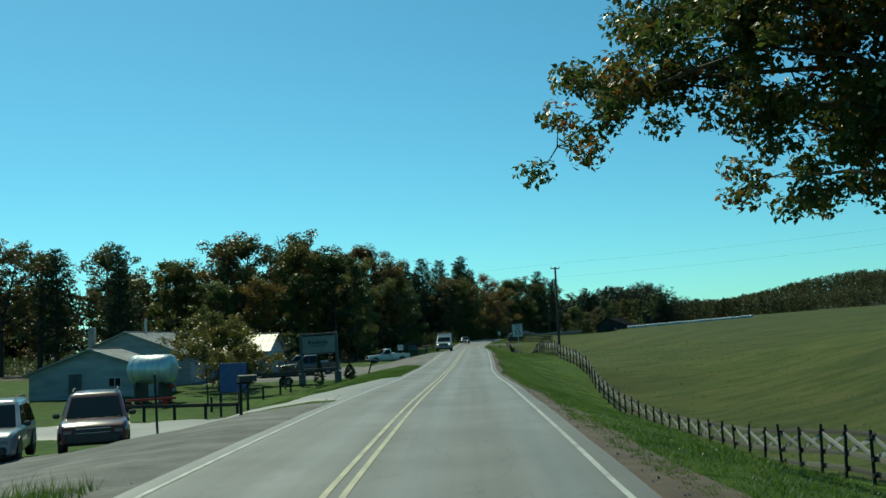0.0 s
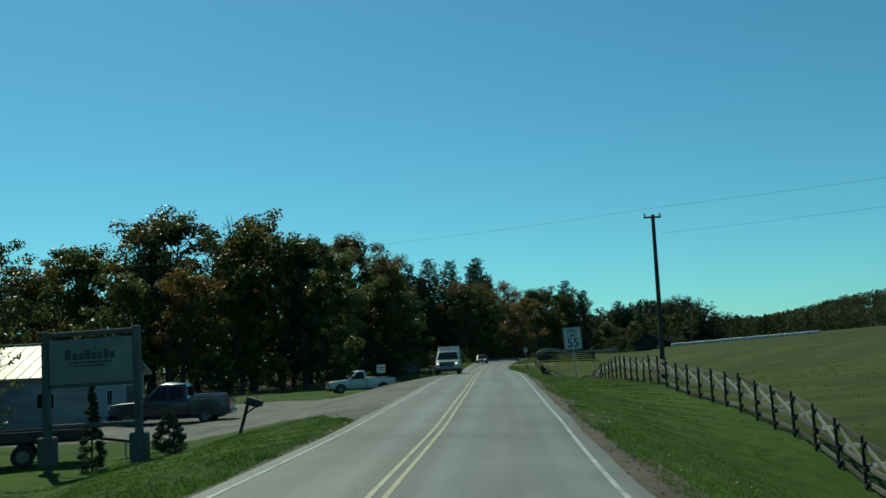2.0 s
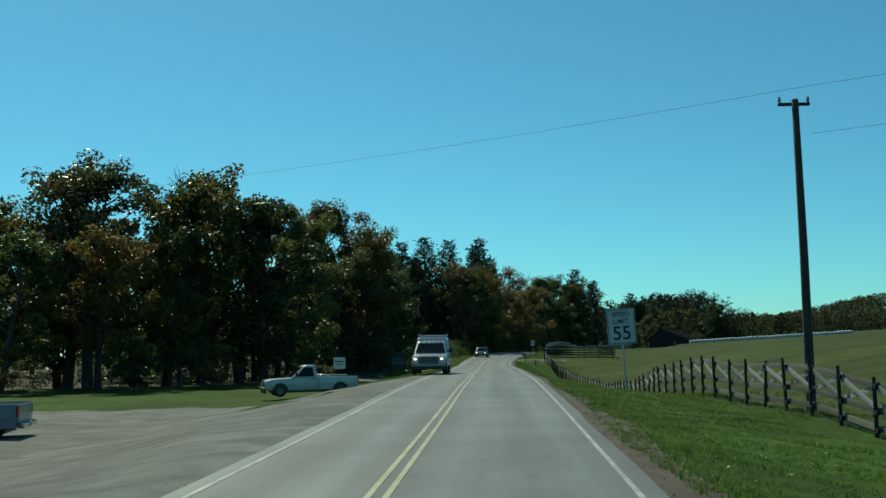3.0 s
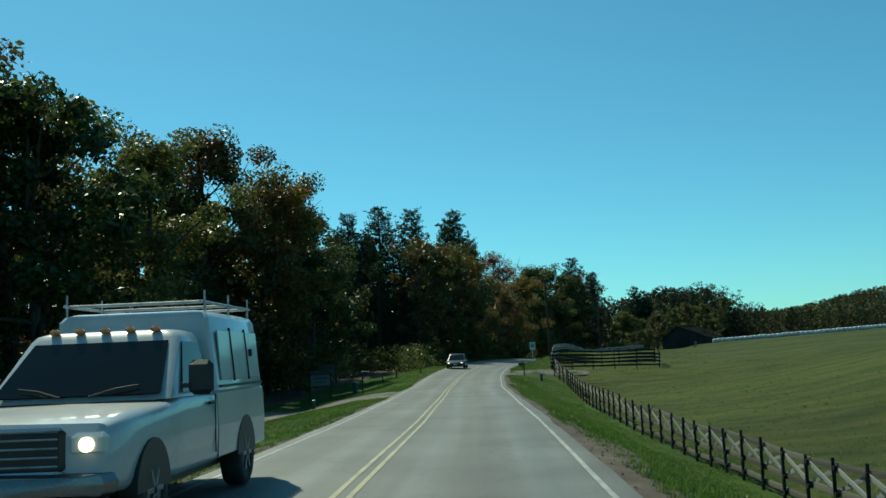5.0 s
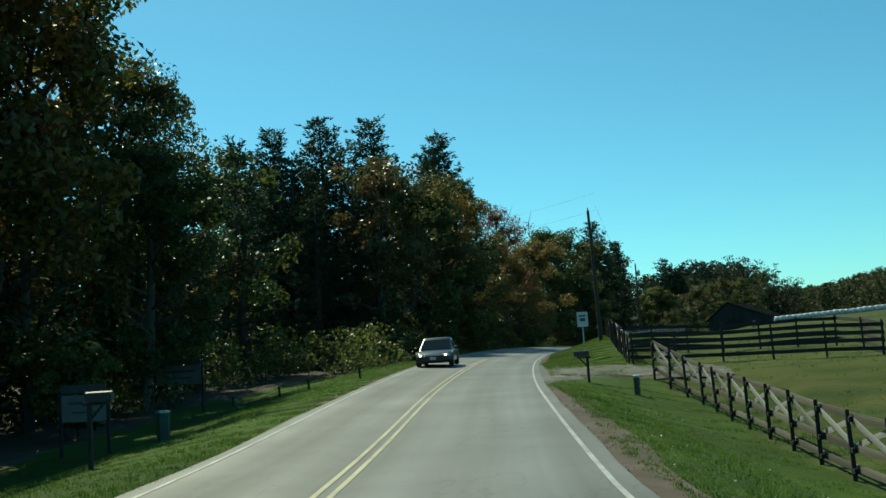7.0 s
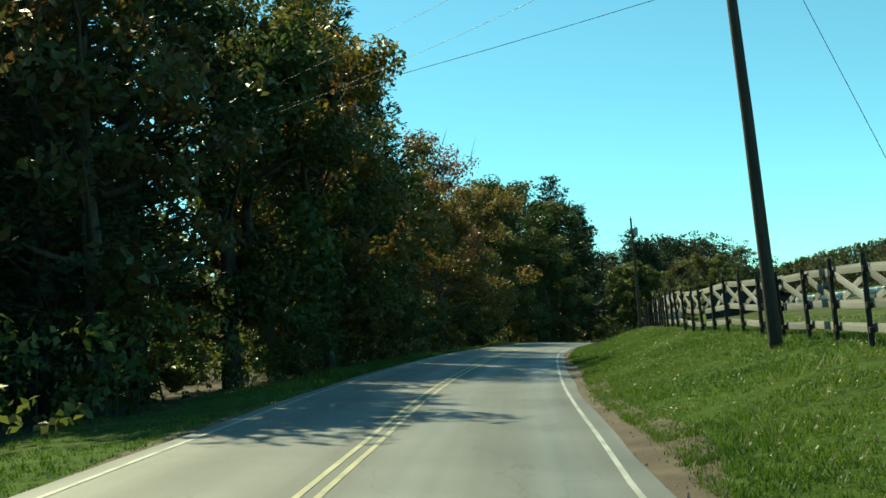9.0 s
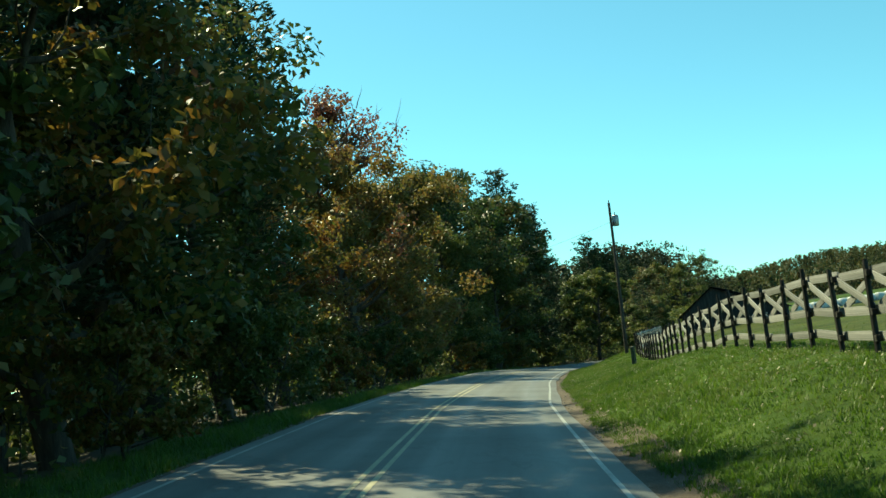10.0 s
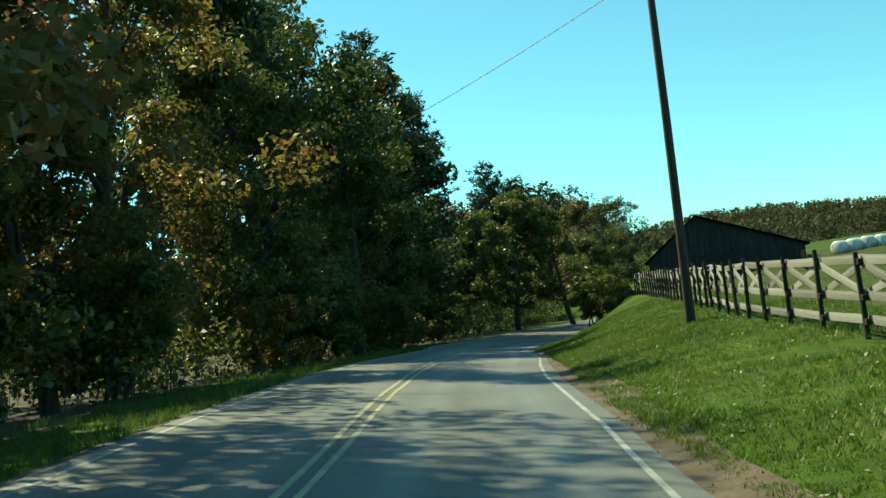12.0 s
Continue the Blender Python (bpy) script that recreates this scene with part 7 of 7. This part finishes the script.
# ---------------------------------------------------------------- grass blades
def blades(seed, n, i0, i1, near, far, height, right=True):
    """Tufts of grass along one side of the road, six blades to a tuft."""
    rng = np.random.default_rng(seed)
    i = rng.integers(i0, i1, n)
    w = WIDTH_R[i] if right else WIDTH_L[i]
    off = w + near + rng.random(n) ** 1.35 * (far - near) + 0.2 * np.sin(i * 0.7) * rng.random(n)
    sgn = 1 if right else -1
    along = (rng.random(n) - 0.5)[:, None] * TANGENT[i]
    p = CENTRE[i] + NORMAL[i] * (off * sgn)[:, None] + along
    patchy = np.sin(p[:, 0] * 1.7 + 2 * np.sin(p[:, 1] * 0.6)) * np.sin(p[:, 1] * 1.3 + p[:, 0] * 0.5)
    size = (0.75 + 0.35 * patchy) * (0.6 + 0.7 * rng.random(n))
    z = land(p[:, 0], p[:, 1])
    m = 6
    base = np.repeat(laid(np.stack([p[:, 0], p[:, 1], z + 0.008], 1)), m, 0) + rng.normal(size=(n * m, 3)) * np.array([0.035, 0.035, 0])
    h = height * np.repeat(size, m)[:, None] * (0.5 + 0.8 * rng.random((n * m, 1)))
    a = rng.random(n * m) * 2 * np.pi
    lean = np.stack([np.cos(a), np.sin(a), 0 * a], 1) * (0.25 + 0.75 * rng.random((n * m, 1)))
    side = np.stack([-np.sin(a), np.cos(a), 0 * a], 1) * (0.004 + 0.006 * rng.random((n * m, 1)))
    q = np.stack([base - side, base + side, base + (np.array([0, 0, 1.0]) + lean) * h], 1).reshape(-1, 3)
    return quads_mesh("grass", q, 3, BLADE)


for args, lab in (((1, 115000, ZERO + 101, ZERO + 164, 0.62, 7.5, 0.085, True), "bright green grass on the roadside bank"), ((2, 76000, ZERO + 2, ZERO + 100, 0.62, 9.0, 0.075, True), "green grass on the verge below the road"),
                  ((3, 26000, ZERO + 64, ZERO + 118, 0.35, 6.5, 0.07, False), "green grass verge at the edge of the wood"), ((4, 12000, ZERO + 26, ZERO + 39, 0.4, 8.0, 0.06, False), "mown green lawn round the signs"), ((5, 2200, ZERO + 0, ZERO + 6, 0.7, 4.0, 0.2, False), "rough grass tufts by the gravel strip"),
                  ((6, 9000, ZERO + 117, ZERO + 160, 0.5, 4.0, 0.2, False), "rank grass and weeds under the trees")):
    gr_ = new("grass", blades(*args))
    tagged(gr_, lab, "grass", kind="stuff")


def field_tufts(seed, n, height):
    """Rough tufts in the pasture behind the fence."""
    rng = np.random.default_rng(seed)
    u = rng.random(n) ** 1.6
    y = rng.uniform(0, 150, n)
    x = np.interp(y, FENCE_LINE[:, 1], FENCE_LINE[:, 0]) + 0.3 + u * 16
    m = 6
    base = np.repeat(laid(np.stack([x, y, land(x, y) - 0.01], 1)), m, 0) + rng.normal(size=(n * m, 3)) * np.array([0.07, 0.07, 0])
    h = height * (0.4 + rng.random((n * m, 1)))
    a = rng.random(n * m) * 2 * np.pi
    lean = np.stack([np.cos(a), np.sin(a), 0 * a], 1) * (0.3 + 0.8 * rng.random((n * m, 1)))
    side = np.stack([-np.sin(a), np.cos(a), 0 * a], 1) * 0.012
    q = np.stack([base - side, base + side, base + (np.array([0, 0, 1.0]) + lean) * h], 1).reshape(-1, 3)
    return quads_mesh("grass", q, 3, BLADE)


tagged(new("grass", field_tufts(8, 11000, 0.11)), "rough grass tufts in the pasture along the fence", "grass", kind="stuff")

DRY_LEAF = leaf_mat("dry_fallen_leaves", [(0.16, 0.13, 0.07), (0.28, 0.25, 0.15), (0.42, 0.40, 0.28)], through=0.2, obj=0.0, rough=0.55)


def fallen_leaves(seed, n, i0, i1, far):
    """Small dry leaves lying on the grass of the right-hand bank."""
    rng = np.random.default_rng(seed)
    i = rng.integers(i0, i1, n)
    p = CENTRE[i] + NORMAL[i] * (WIDTH_R[i] + 0.9 + rng.random(n) * far)[:, None] + (rng.random(n) - 0.5)[:, None] * TANGENT[i]
    c = laid(np.stack([p[:, 0], p[:, 1], land(p[:, 0], p[:, 1]) + 0.045], 1))
    a, r = rng.random(n) * 2 * np.pi, 0.012 + 0.02 * rng.random(n)
    u = np.stack([np.cos(a) * r, np.sin(a) * r, r * rng.normal(size=n) * 0.5], 1)
    v = np.stack([-np.sin(a) * r, np.cos(a) * r, r * rng.normal(size=n) * 0.5], 1) * 0.7
    return quads_mesh("leaves", np.stack([c - u, c - v, c + u, c + v], 1).reshape(-1, 3), 4, DRY_LEAF)


for _seed, _n, _i0, _i1, _far in ((31, 5200, ZERO + 101, ZERO + 150, 6.5), (32, 1600, ZERO + 2, ZERO + 98, 7.0)):
    tagged(new("fallen_leaves", fallen_leaves(_seed, _n, _i0, _i1, _far)), "small pale dry leaves scattered over the green bank", "leaves", kind="stuff")

# ---------------------------------------------------------------- loose stones
def stones(seed, spots, size, label):
    """Small broken stones lying on the ground, one body."""
    rng = np.random.default_rng(seed)
    p = np.array(spots)
    n = len(p)
    z = land(p[:, 0], p[:, 1]) + 0.035
    p = np.stack(lay(p[:, 0], p[:, 1]), 1)
    s = size * (0.4 + rng.random(n) ** 2 * 1.2)
    a = rng.random(n) * 6.28
    base = [(1, 0), (0.3, 0.9), (-0.8, 0.6), (-0.7, -0.7), (0.4, -0.9)]
    vs = []
    for bx_, by_ in base:
        k = 0.7 + 0.5 * rng.random(n)
        vs.append(np.stack([p[:, 0] + s * k * (bx_ * np.cos(a) - by_ * np.sin(a)), p[:, 1] + s * k * (bx_ * np.sin(a) + by_ * np.cos(a)), z - 0.01], 1))
    top = np.stack([p[:, 0] + s * 0.2 * np.cos(a), p[:, 1] + s * 0.2 * np.sin(a), z + s * 0.7], 1)
    tri = [np.stack([vs[k], vs[(k + 1) % 5], top], 1) for k in range(5)]
    ob = new("gravel", quads_mesh("gravel", np.stack(tri, 1).reshape(-1, 3), 3, STONE))
    return tagged(ob, label, "gravel", kind="stuff")


_r = random.Random(31)
_pl = []
for k_ in range(2600):
    i_ = ZERO + _r.randrange(0, 150)
    _s = 1 if _r.random() < 0.65 else -1
    _w = WIDTH_R[i_] if _s > 0 else WIDTH_L[i_]
    p_ = CENTRE[i_] + NORMAL[i_] * _s * (_w + 0.25 + abs(_r.gauss(0, 0.28))) + TANGENT[i_] * _r.uniform(-0.5, 0.5)
    _pl.append((p_[0], p_[1]))
stones(61, _pl, 0.022, "loose grey stones along the asphalt's edge")
_pl = [(_r.uniform(-16, -3.6), _r.uniform(40, 61)) for k_ in range(1500)] + [(_r.uniform(-14, -3.4), _r.uniform(5.4, 13.6)) for k_ in range(1300)]
stones(62, _pl, 0.02, "loose stones scattered over the gravel lots")
